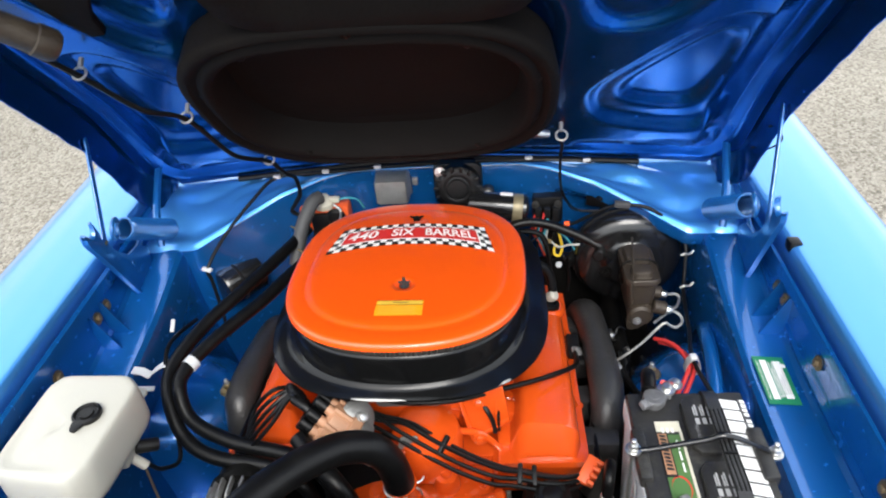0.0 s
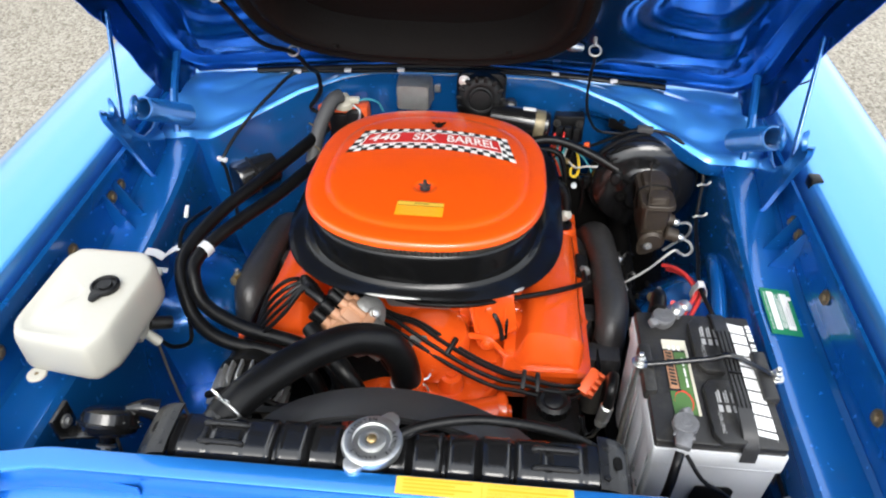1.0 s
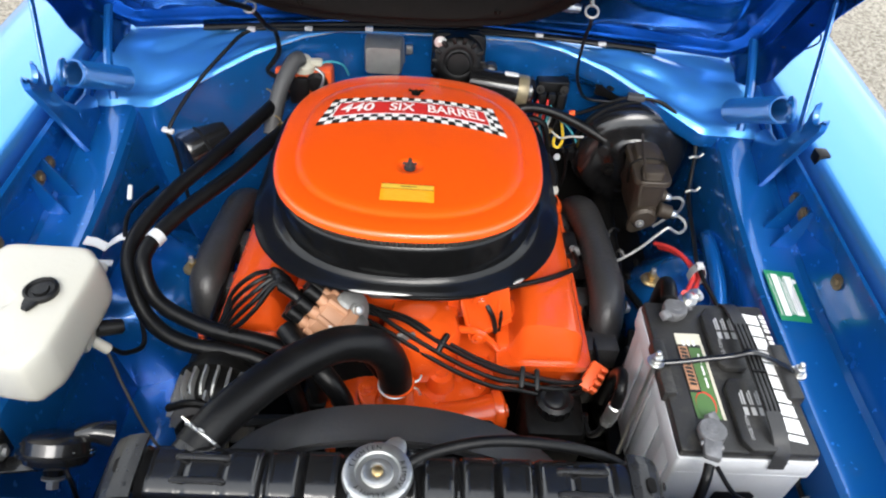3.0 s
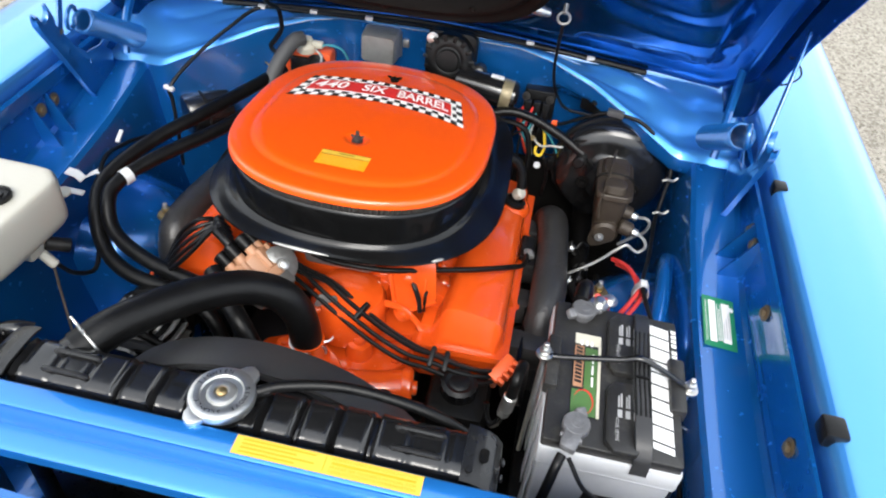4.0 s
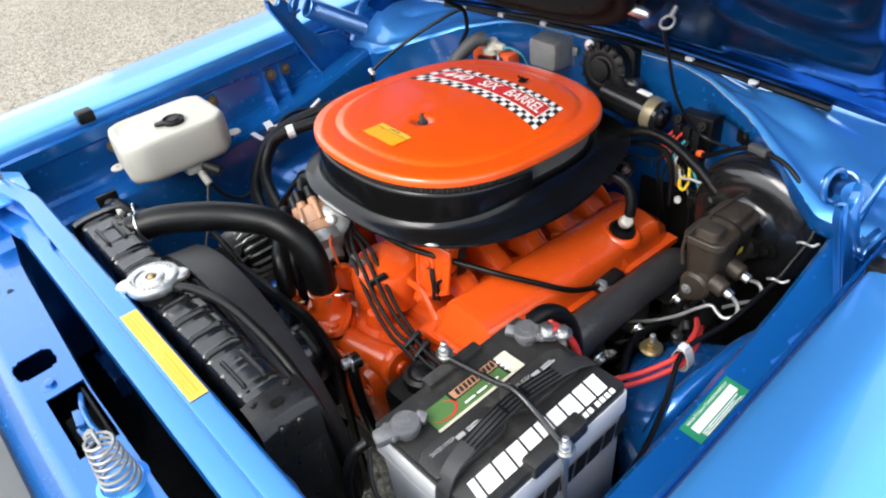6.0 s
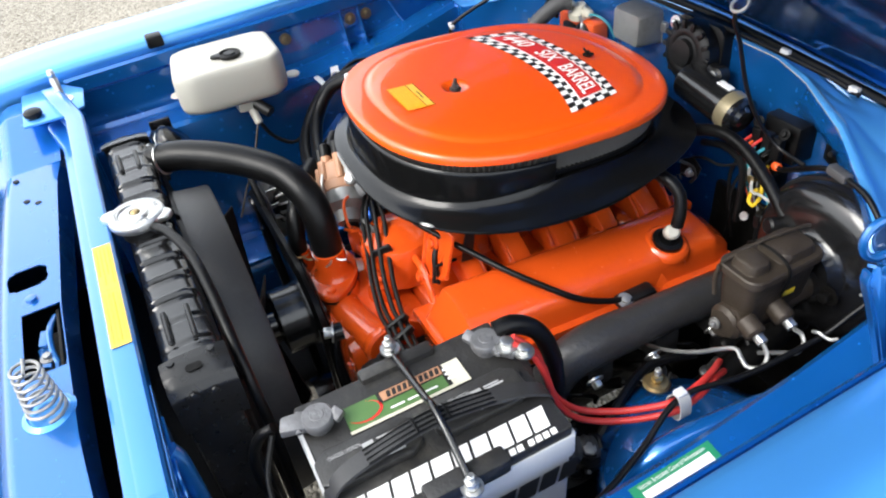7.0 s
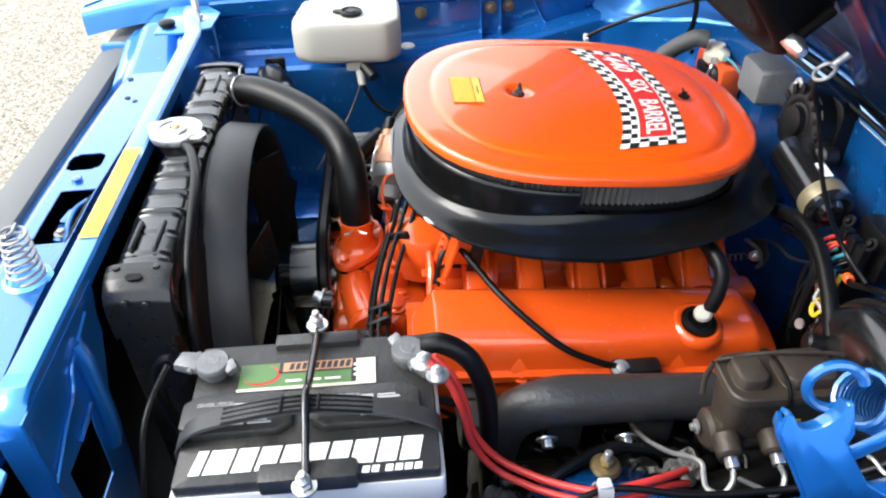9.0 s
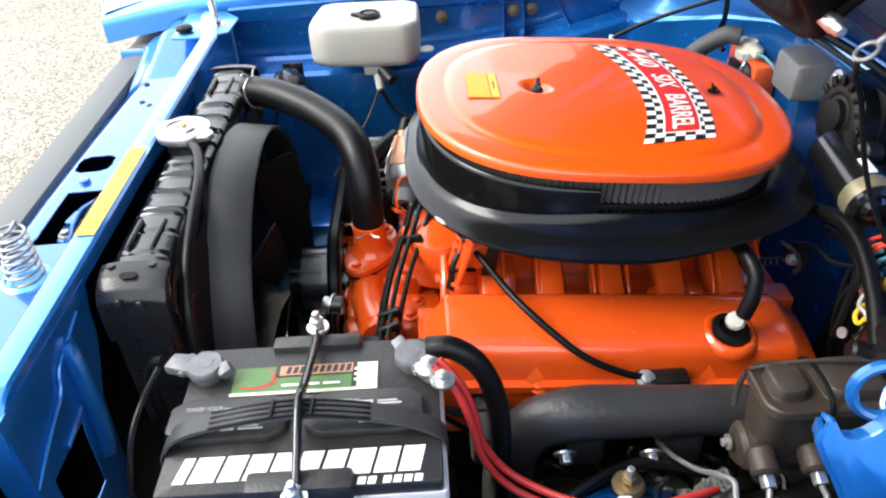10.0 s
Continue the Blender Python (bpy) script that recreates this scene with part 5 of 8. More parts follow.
def radiator_build():
    part("core", box((-0.335, 0.012, 0.38), (0.215, 0.070, 0.80), 0.004), "black_satin", radiator, "black finned core")
    # top tank pressed into transverse ribs
    def f(a, b):
        x = -0.342 + a * 0.566
        prof = [(0.008, 0.79), (0.008, 0.852), (0.012, 0.860), (0.022, 0.865), (0.055, 0.866), (0.068, 0.861), (0.074, 0.848), (0.075, 0.79)]
        i = b * (len(prof) - 1)
        y, z = lerp(list(enumerate([p[0] for p in prof])), i), lerp(list(enumerate([p[1] for p in prof])), i)
        ph = (x + 0.342) / 0.042
        fr = ph - math.floor(ph)
        groove = 0.008 * (1 - smooth(abs(fr - 0.5), 0.03, 0.09)) - 0.0022 * (1 - smooth(abs(abs(fr - 0.5) - 0.15), 0.0, 0.06))
        flatp = 1.0 if (-0.31 < x < -0.215 or 0.115 < x < 0.19) else 0.0
        groove *= 1 - 0.75 * flatp
        end = smooth(min(x + 0.342, 0.224 - x), 0.0, 0.02)
        return (x, y + 0.25 * groove, z - groove * (z > 0.83) - (1 - end) ** 2 * 0.03 * (z > 0.83))

    tank = part("top_tank", sheet(f, 210, 14, 0.0), "black_gloss", radiator, "black ribbed top tank", 50, False)
    for x0 in (-0.342, 0.224):
        part("tank_end", box((x0 - 0.004, 0.010, 0.79), (x0 + 0.004, 0.074, 0.842), 0.003), "black_satin", tank)
    # pressed loops near the ends
    for cx in (-0.262, 0.150):
        for y in (0.025, 0.052):
            part("pressing", tube([(cx - 0.026, y, 0.8655), (cx - 0.022, y, 0.868), (cx + 0.022, y, 0.868), (cx + 0.026, y, 0.8655)], 0.0032, 8, 4), "black_satin", tank)
    # mounting straps with slotted holes
    for sgn, x in ((-1, -0.352), (1, 0.228)):
        arc = [(-0.026, 0.8685), (-0.015, 0.8675), (-0.004, 0.864), (0.008, 0.856), (0.015, 0.845), (0.017, 0.825), (0.017, 0.795)]

        def wrap(a, b, sgn=sgn, x=x, arc=arc):
            i = a * (len(arc) - 1)
            u, z = lerp(list(enumerate([p[0] for p in arc])), i), lerp(list(enumerate([p[1] for p in arc])), i)
            return (x + sgn * u, 0.005 + 0.073 * b, z - 0.004 * (2 * b - 1) ** 4)

        strap = part("mounting_strap", sheet(wrap, 36, 10, 0.003), "black_satin", radiator, "", 50)
        m = Matrix.Translation((x - sgn * 0.004, 0.040, 0.8622)) @ Matrix.Rotation(radians(6 * sgn), 4, "Y")
        for dx, dy in ((-0.018, -0.022), (-0.018, 0.022)):
            part("rivet", lathe((x + sgn * dx, 0.04 + dy, 0.868 - 0.6 * max(0, dx)), (x + sgn * dx, 0.04 + dy, 1), [(0.0045, 0), (0.004, 0.0018), (0, 0.0025)], 12), "black_satin", strap)
        part("strap_side", box((x - 0.016, 0.008, 0.40), (x + 0.016, 0.070, 0.80), 0.006), "black_satin", radiator)
        part("slot", prism(rounded(0.010, 0.018, 0.0045), m @ Matrix.Translation((0.0, 0, 0.0036)), 0.001), "dark", strap)
    # end bolts
    for y, z in ((0.03, 0.845), (0.052, 0.842)):
        part("rivet", lathe((0.246, y, z), (0.3, y, z + 0.01), [(0.005, 0), (0.004, 0.002), (0, 0.003)], 14), "black_satin", radiator)
    part("filler_neck", lathe((-0.072, 0.033, 0.86), (-0.072, 0.030, 1), [(0.030, 0), (0.030, 0.016), (0.034, 0.018), (0.034, 0.021)], 28), "black_satin", radiator)
    part("outlet_spout", tube([(-0.297, 0.052, 0.838), (-0.286, 0.070, 0.843), (-0.274, 0.090, 0.849)], 0.0215, 20, 5), "black_satin", radiator)
    part("overflow_spout", rod((-0.05, 0.04, 0.878), (-0.026, 0.052, 0.880), 0.005, 10), "black_satin", radiator)


radiator_build()


def radiator_cap():
    at, up = Vector((-0.072, 0.030, 0.880)), Vector((0, 0.02, 1))
    up.normalize()
    cap = part("radiator_cap", lathe(at, at + up, [(0.036, -0.002), (0.0375, 0.004), (0.036, 0.009), (0.031, 0.0115), (0.024, 0.0105), (0.0225, 0.0085), (0.017, 0.008), (0.0155, 0.011), (0.010, 0.0125), (0.008, 0.012), (0.007, 0.009), (0, 0.009)], 48), "zinc", radiator, "bright steel pressure cap with two ears")
    part("rivet", lathe(at + up * 0.009, at + up, [(0.006, 0), (0.006, 0.003), (0.004, 0.0045), (0, 0.005)], 18), "brass", cap, "brass centre rivet")
    for a in (62, 242):
        d = Vector((math.cos(radians(a)), math.sin(radians(a)), 0))
        m = basis(at + d * 0.030 + up * 0.0, d, up.cross(d))
        part("ear", prism([(0, -0.015), (0.012, -0.011), (0.018, -0.005), (0.019, 0.004), (0.014, 0.010), (0, 0.015)], m, 0.008, None, 0.002), "zinc", cap)
    for text, mid in (("TIGHTEN", 130), ("REMOVE", -10), ("SLOWLY", -105)):
        b, step = None, 13.0
        for i, ch in enumerate(text):
            a = mid - (i - (len(text) - 1) / 2) * step
            if ch == " ":
                continue
            d = Vector((math.cos(radians(a)), math.sin(radians(a)), 0))
            pl = basis(at + d * 0.0275 + up * 0.0118, d.cross(Vector((0, 0, 1))), d)
            b = words(ch, pl, 0.0055, None, b)
        part("stamped_word", b, "dark", cap, "", 38, False)


radiator_cap()


def fan_shroud():
    c = Vector((EX + 0.0, 0.0, 0.612))
    sh = thing("fan_shroud", (EX, 0.09, 0.40), "weathered black plastic fan shroud", "fan shroud")
    n = 72
    def ring(r, y, squash=0.0):
        return [(c.x + r * math.cos(2 * math.pi * i / n), y, c.z + r * math.sin(2 * math.pi * i / n)) for i in range(n)]
    rings = [ring(0.256, 0.082), ring(0.254, 0.094), ring(0.250, 0.132), ring(0.247, 0.135), ring(0.243, 0.132), ring(0.247, 0.094), ring(0.249, 0.082)]
    part("ring", loft(rings + [rings[0]], False), "shroud", sh, "", 50)
    # back plate that meets the core
    b = bmesh.new()
    inner = [b.verts.new(p) for p in ring(0.25, 0.086)]
    outer = []
    for i in range(n):
        a = 2 * math.pi * i / n
        k = max(abs(math.cos(a)) / 0.275, abs(math.sin(a)) / 0.215)
        x, z = c.x + max(0.252, 1 / k) * math.cos(a), c.z + max(0.252, 1 / k) * math.sin(a)
        outer.append(b.verts.new((x, 0.076, min(z, 0.862))))
    for i in range(n):
        k = (i + 1) % n
        b.faces.new((inner[i], inner[k], outer[k], outer[i]))
    bmesh.ops.solidify(b, geom=b.faces[:], thickness=0.003)
    part("plate", b, "shroud", sh)
    for x in (-0.30, 0.19):
        part("bolt", bolt((x, 0.080, 0.80), (0, 1, 0), 0.007), "dark", sh)


fan_shroud()


# ---- hoses ----
def hose(name, pts, r, label, clamps=(), material="rubber", category="hose", clamp_mat="zinc", seg=18, sub=10):
    h = thing(name, pts[len(pts) // 2], label, category)
    part("tube", tube(pts, r, seg, sub), material, h)
    line = curve_points(pts, sub)
    for t in clamps:
        i = min(len(line) - 2, max(1, int(t * (len(line) - 1))))
        d = (line[i + 1] - line[i - 1]).normalized()
        c = line[i]
        b = lathe(c - d * 0.003, c + d, [(r + 0.0003, 0), (r + 0.0022, 0.001), (r + 0.0022, 0.003), (r + 0.0003, 0.004)], 24)
        up = (Vector((0, 0, 1)) - d * d.z).normalized()
        side = d.cross(up)
        for k in (-1, 1):
            b = tube([c + up * (r + 0.001) + side * 0.004 * k, c + up * (r + 0.009) + side * 0.009 * k, c + up * (r + 0.012) + side * 0.017 * k], 0.0018, 6, 4, b)
        part("wire_clamp", b, clamp_mat, h, "bright spring wire clamp")
    return h


hose("upper_radiator_hose", [(-0.284, 0.074, 0.843), (-0.258, 0.114, 0.852), (-0.222, 0.163, 0.850), (-0.184, 0.207, 0.842), (-0.142, 0.243, 0.831), (-0.103, 0.262, 0.811), (-0.080, 0.268, 0.780), (-0.069, 0.268, 0.742), (-0.066, 0.268, 0.695)], 0.0243, "thick moulded black rubber radiator hose", (0.06, 0.955), "rubber", "hose", "zinc", 24, 10)
hose("bypass_hose", [(-0.23, 0.315, 0.775), (-0.195, 0.280, 0.762), (-0.160, 0.250, 0.742), (-0.140, 0.237, 0.708), (-0.136, 0.235, 0.655)], 0.015, "short black rubber bypass hose", (0.92,), "rubber", "hose", "brass")
hA = hose("heater_hose", [(-0.318, 0.850, 0.835), (-0.349, 0.769, 0.832), (-0.410, 0.649, 0.820), (-0.462, 0.561, 0.805), (-0.495, 0.472, 0.785), (-0.487, 0.416, 0.760), (-0.452, 0.366, 0.720), (-0.392, 0.338, 0.700), (-0.288, 0.325, 0.690), (-0.235, 0.305, 0.660), (-0.215, 0.290, 0.60)], 0.0125, "long black rubber heater hose", (0.04,), "rubber", "hose", "brass", 14)
hB = hose("heater_hose", [(-0.285, 0.800, 0.815), (-0.332, 0.696, 0.815), (-0.365, 0.629, 0.810), (-0.433, 0.525, 0.800), (-0.464, 0.461, 0.790), (-0.467, 0.424, 0.775), (-0.440, 0.386, 0.740), (-0.365, 0.356, 0.720), (-0.250, 0.331, 0.710), (-0.195, 0.300, 0.690), (-0.185, 0.290, 0.64)], 0.0125, "long black rubber heater hose beside its pair", (0.04,), "rubber", "hose", "brass", 14)
band_at, band_dir = Vector((-0.4585, 0.474, 0.7915)), Vector((0.55, 1.15, 0.17)).normalized()
part("hose_band", lathe(band_at - band_dir * 0.008, band_at + band_dir, [(0.0128, 0), (0.0142, 0.0006), (0.0142, 0.0154), (0.0128, 0.016)], 24), "case_grey", hB, "pale grey hose strap")
hose("heater_valve_hose", [(-0.288, 0.885, 0.893), (-0.300, 0.865, 0.892), (-0.318, 0.83, 0.862), (-0.33, 0.80, 0.82), (-0.335, 0.775, 0.79)], 0.015, "grey-black rubber hose from the heater valve", (), "rubber_grey")
hose("overflow_hose", [(-0.040, 0.047, 0.880), (-0.01, 0.062, 0.882), (0.05, 0.078, 0.880), (0.12, 0.084, 0.868), (0.18, 0.086, 0.845), (0.225, 0.088, 0.80), (0.24, 0.09, 0.72), (0.24, 0.09, 0.50)], 0.0065, "thin black rubber overflow hose", (), "rubber")
hose("vacuum_hose", [(0.10, 0.84, 0.815), (0.15, 0.85, 0.83), (0.20, 0.85, 0.825), (0.26, 0.838, 0.805), (0.312, 0.822, 0.782)], 0.0095, "black rubber vacuum hose to the brake booster", (), "rubber")
pcv = hose("breather_hose", [(0.05, 0.70, 0.795), (0.11, 0.718, 0.803), (0.158, 0.732, 0.803), (0.188, 0.740, 0.790), (0.202, 0.737, 0.765), (0.206, 0.730, 0.738)], 0.0095, "black rubber breather hose on the valve cover", ())
part("valve_tip", lathe((0.198, 0.726, 0.722), (0.224, 0.716, 0.75), [(0.010, 0), (0.0115, 0.004), (0.0115, 0.016), (0.008, 0.020), (0, 0.021)], 18), "white_plastic", pcv, "white plastic valve tip")


hose("lower_radiator_hose", [(-0.20, 0.09, 0.43), (-0.215, 0.15, 0.455), (-0.205, 0.21, 0.49), (-0.18, 0.245, 0.52)], 0.024, "black rubber hose at the foot of the radiator", ())

# ---- battery ----
def battery():
    bt = thing("battery", (0.374, 0.232, 0.58), "grey-cased car battery with dusty black top", "battery")
    rings = [[(x + 0.3765, y + 0.239, z) for x, y in rounded(w, h, 0.005)] for w, h, z in ((0.158, 0.230, 0.580), (0.164, 0.236, 0.584), (0.170, 0.243, 0.762), (0.175, 0.248, 0.764), (0.177, 0.252, 0.770), (0.177, 0.252, 0.7985), (0.1755, 0.2505, 0.800))]
    case = part("case", loft(rings), "case_grey", bt, "light grey plastic case")
    rings = [[(x + 0.3765, y + 0.239, z) for x, y in rounded(w, h, 0.004)] for w, h, z in ((0.172, 0.243, 0.797), (0.173, 0.244, 0.799), (0.173, 0.244, 0.811), (0.172, 0.243, 0.8132), (0.1705, 0.2415, 0.814))]
    cover = part("cover", loft(rings), "battery_top", bt, "dusty black plastic cover")
    ztop = 0.8142
    # moulded ledges that take the hold-down
    for xa, xb in ((0.284, 0.302), (0.448, 0.4695)):
        part("ledge", box((xa, 0.195, 0.800), (xb, 0.285, 0.8225), 0.004), "battery_top", cover)
    for y in (0.168, 0.292):
        m = Matrix.Translation((0.389, y, ztop - 0.001))
        out = [(-0.024, -0.040), (-0.014, -0.054), (0.014, -0.054), (0.024, -0.040), (0.024, 0.040), (0.014, 0.054), (-0.014, 0.054), (-0.024, 0.040)]
        lidp = part("vent_cap", prism(out, m, 0.011, None, 0.0025), "battery_top", bt, "black vent cap strip")
        pr = bmesh.new()
        mm = Matrix.Translation((0.389, y, ztop + 0.0104)) @ Matrix.Rotation(radians(90), 4, "Z")
        for k in range(3):
            flat(rect(-0.004, -0.016 + k * 0.010, 0.008, -0.010 + k * 0.010), mm, 0.0, pr)
            flat(rect(0.012, -0.016 + k * 0.010, 0.034, -0.0135 + k * 0.010), mm, 0.0, pr)
            flat(rect(0.012, -0.0125 + k * 0.010, 0.030, -0.0105 + k * 0.010), mm, 0.0, pr)
        part("fine_print", pr, "label_grey", lidp, "", 38, False)
        w = words("DANGER / POISON", mm @ Matrix.Translation((-0.022, 0.010, 0)), 0.005, 0.034)
        part("warning_word", w, "label_grey", lidp, "", 38, False)
    # printed label
    m = Matrix.Translation((0.340, 0.232, ztop + 0.0006)) @ Matrix.Rotation(radians(90), 4, "Z")
    lab = part("top_label", flat(rect(-0.072, -0.018, 0.072, 0.020), m), "label_black", bt, "worn printed label", 38, False)
    part("green_field", flat(rect(-0.070, -0.013, 0.045, 0.019), m, 0.0005), "label_lime", lab, "", 38, False)
    part("cream_block", flat(rect(0.050, -0.017, 0.070, 0.0185), m, 0.0007), "label_cream", lab, "", 38, False)
    part("cream_strip", flat(rect(-0.071, -0.0175, 0.050, -0.0135), m, 0.0009), "label_cream", lab, "", 38, False)
    part("label_ring", flat([(-0.048 + 0.020 * math.cos(a), 0.003 + 0.013 * math.sin(a)) for a in np.linspace(0, 6.28, 25)[:-1]], m, 0.001), "label_red", lab, "", 38, False)
    part("label_oval", flat([(-0.050 + 0.019 * math.cos(a), 0.004 + 0.012 * math.sin(a)) for a in np.linspace(0, 6.28, 25)[:-1]], m, 0.0015), "label_lime", lab, "", 38, False)
    dk = bmesh.new()
    flat(rect(-0.030, 0.004, 0.046, 0.0195), m, 0.001, dk)
    part("red_outline", flat(rect(-0.026, 0.0058, 0.046, 0.0182), m, 0.0013), "tan", lab, "", 38, False)
    part("label_dark_field", dk, "label_black", lab, "", 38, False)
    lt, lw = bmesh.new(), bmesh.new()
    for k in range(10):
        u = -0.020 + k * 0.0065
        flat([(u, 0.0075), (u + 0.0045, 0.0075), (u + 0.0062, 0.0165), (u + 0.0017, 0.0165)], m, 0.0016, lt)
    for k in range(3):
        flat(rect(-0.022 + 0.02 * k, -0.008, -0.006 + 0.02 * k, -0.0055), m, 0.0012, lw)
        flat(rect(0.0475, -0.006 + 0.007 * k, 0.0565, -0.003 + 0.007 * k), m, 0.0016, lw)
    part("label_bars", lt, "label_black", lab, "", 38, False)
    part("label_lines", lw, "label_white", lab, "", 38, False)
    # slanted white blocks in place of a maker's name
    wide = [0.010, 0.023, 0.019, 0.019, 0.021, 0.019, 0.019, 0.022, 0.019, 0.019]
    def blocks(m, height, scale, material, owner):
        total = sum(wide) + 0.0032 * 9
        u = -total / 2
        for w in wide:
            a, c = u * scale, (u + w) * scale
            s = height * 0.22
            part("name_bar", flat([(a, -height / 2), (c, -height / 2), (c + s, height / 2), (a + s, height / 2)], m, 0.0006), material, owner, "", 38, False)
            u += w + 0.0032

    m2 = Matrix.Translation((0.4385, 0.236, ztop)) @ Matrix.Rotation(radians(90), 4, "Z")
    blocks(m2, 0.026, 0.96, "label_white", cover)
    for k in range(6):
        u = 0.052 + k * 0.0088 + (0.004 if k > 1 else 0)
        part("name_bar", flat([(u, -0.0235), (u + 0.0066, -0.0235), (u + 0.0080, -0.0165), (u + 0.0014, -0.0165)], m2, 0.0006), "label_white", cover, "", 38, False)
    m3 = basis((0.4648, 0.240, 0.745), (0, 1, 0), (0, 0, 1))
    blocks(m3, 0.030, 1.12, "label_black", case)
    # front window and seam on the short side
    m4 = basis((0.385, 0.1165, 0.700), (1, 0, 0), (0, 0.02, 1))
    part("handle_recess", prism([(-0.028, -0.012), (-0.022, -0.020), (0.022, -0.020), (0.03, -0.010), (0.030, 0.012), (0.022, 0.020), (-0.024, 0.018)], m4, 0.002, None, 0.0008), "black_plastic", case)
    part("case_seam", box((0.291, 0.1125, 0.768), (0.462, 0.116, 0.771), 0.001), "case_grey", case)
    for k in range(4):
        part("case_rib", box((0.2885, 0.13 + k * 0.055, 0.60), (0.2915, 0.16 + k * 0.055, 0.765), 0.001), "case_grey", case)
    # rubber carrying strap arched over the top
    rings = []
    for p in curve_points([(0.412, 0.110, 0.790), (0.412, 0.116, 0.8165), (0.408, 0.145, 0.836), (0.404, 0.232, 0.846), (0.408, 0.315, 0.837), (0.412, 0.360, 0.8165), (0.412, 0.367, 0.79)], 8):
        rings.append([(p.x - 0.0105, p.y, p.z - 0.001), (p.x - 0.0095, p.y, p.z + 0.002), (p.x + 0.0095, p.y, p.z + 0.002), (p.x + 0.0105, p.y, p.z - 0.001)])
    strap = part("carry_strap", loft(rings), "strap_rubber", bt, "weathered black carrying strap")
    for dx in (-0.0085, -0.003, 0.003, 0.0085):
        part("strap_rib", tube([(0.407 + dx, 0.16, 0.841), (0.404 + dx, 0.232, 0.8485), (0.407 + dx, 0.30, 0.842)], 0.0016, 6, 5), "rubber", strap)
    for y in (0.215, 0.25):
        part("strap_rib", box((0.395, y - 0.0015, 0.846), (0.4135, y + 0.0015, 0.8505), 0.0005), "rubber", strap)
    # terminals and clamps
    for name, y, sgn in (("negative_terminal", 0.136, -1), ("positive_terminal", 0.337, 1)):
        c = Vector((0.328, y, ztop))
        t = part(name, lathe(c, c + Vector((0, 0, 1)), [(0.013, -0.001), (0.013, 0.004), (0.0095, 0.006), (0.0085, 0.019), (0.0075, 0.020), (0, 0.020)], 22), "lead", bt, "grey lead post")
        part("clamp", lathe(c + Vector((0, 0, 0.006)), c + Vector((0, 0, 1)), [(0.0095, 0), (0.0165, 0.0005), (0.0175, 0.003), (0.0175, 0.011), (0.016, 0.013), (0.0095, 0.0135)], 22), "lead", t, "corroded lead cable clamp")
        d = Vector((-0.25, -1, 0)).normalized() if sgn < 0 else Vector((0.8, 0.6, 0)).normalized()
        m = basis(c + Vector((0, 0, 0.007)), d, Vector((0, 0, 1)).cross(d))
        part("clamp_lug", prism([(0.010, -0.012), (0.038, -0.010), (0.040, 0.010), (0.010, 0.012)], m, 0.011, None, 0.003), "lead", t)
        part("clamp_bolt", rod(c + d * 0.020 + Vector((-0.014 * d.y, 0.014 * d.x, 0.013)), c + d * 0.020 + Vector((0.014 * d.y, -0.014 * d.x, 0.013)), 0.0035, 10, 0.001), "lead", t)
        e = c - d * 0.020 + Vector((0, 0, 0.012))
        part("clamp_ear", box((e.x - 0.007, e.y - 0.007, e.z - 0.005), (e.x + 0.007, e.y + 0.007, e.z + 0.007), 0.003, 2, (20, 10, 30)), "lead", t)
        if sgn > 0:
            q = c + d * 0.026 + Vector((0, 0, 0.017))
            part("bolt", bolt(q, (0, 0, 1), 0.008, 0.008), "zinc", t, "bright lug bolt")
            q2 = c + d * 0.040 + Vector((0.004, 0.004, 0.014))
            part("bolt", bolt(q2, (0, 0, 1), 0.007, 0.008), "zinc", t)


battery()

hold = thing("battery_hold_down", (0.375, 0.239, 0.82), "black steel hold-down bar with bright nuts", "bracket")
part("bar", tube([(0.280, 0.240, 0.826), (0.30, 0.240, 0.827), (0.375, 0.2395, 0.846), (0.404, 0.239, 0.8555), (0.45, 0.239, 0.832), (0.473, 0.238, 0.818)], 0.0042, 10, 5), "black_gloss", hold)
for x, y, z in ((0.280, 0.240, 0.822), (0.474, 0.238, 0.813)):
    part("j_bolt", rod((x, y, 0.60), (x, y, z + 0.026), 0.0038, 10, 0.001), "zinc", hold, "bright threaded rod")
    part("washer", lathe((x, y, z + 0.004), (x, y, 1), [(0.0115, 0), (0.0115, 0.003), (0.005, 0.003)], 18), "zinc", hold)
    part("nut", bolt((x, y, z + 0.007), (0, 0, 1), 0.0075, 0.009, False), "zinc", hold)
tray = thing("battery_tray", (0.376, 0.232, 0.56), "black steel battery tray", "tray")
part("tray", box((0.275, 0.09, 0.562), (0.48, 0.375, 0.58), 0.004), "dark", tray)
part("tray_leg", box((0.42, 0.12, 0.40), (0.50, 0.34, 0.565), 0.01), "dark", tray)

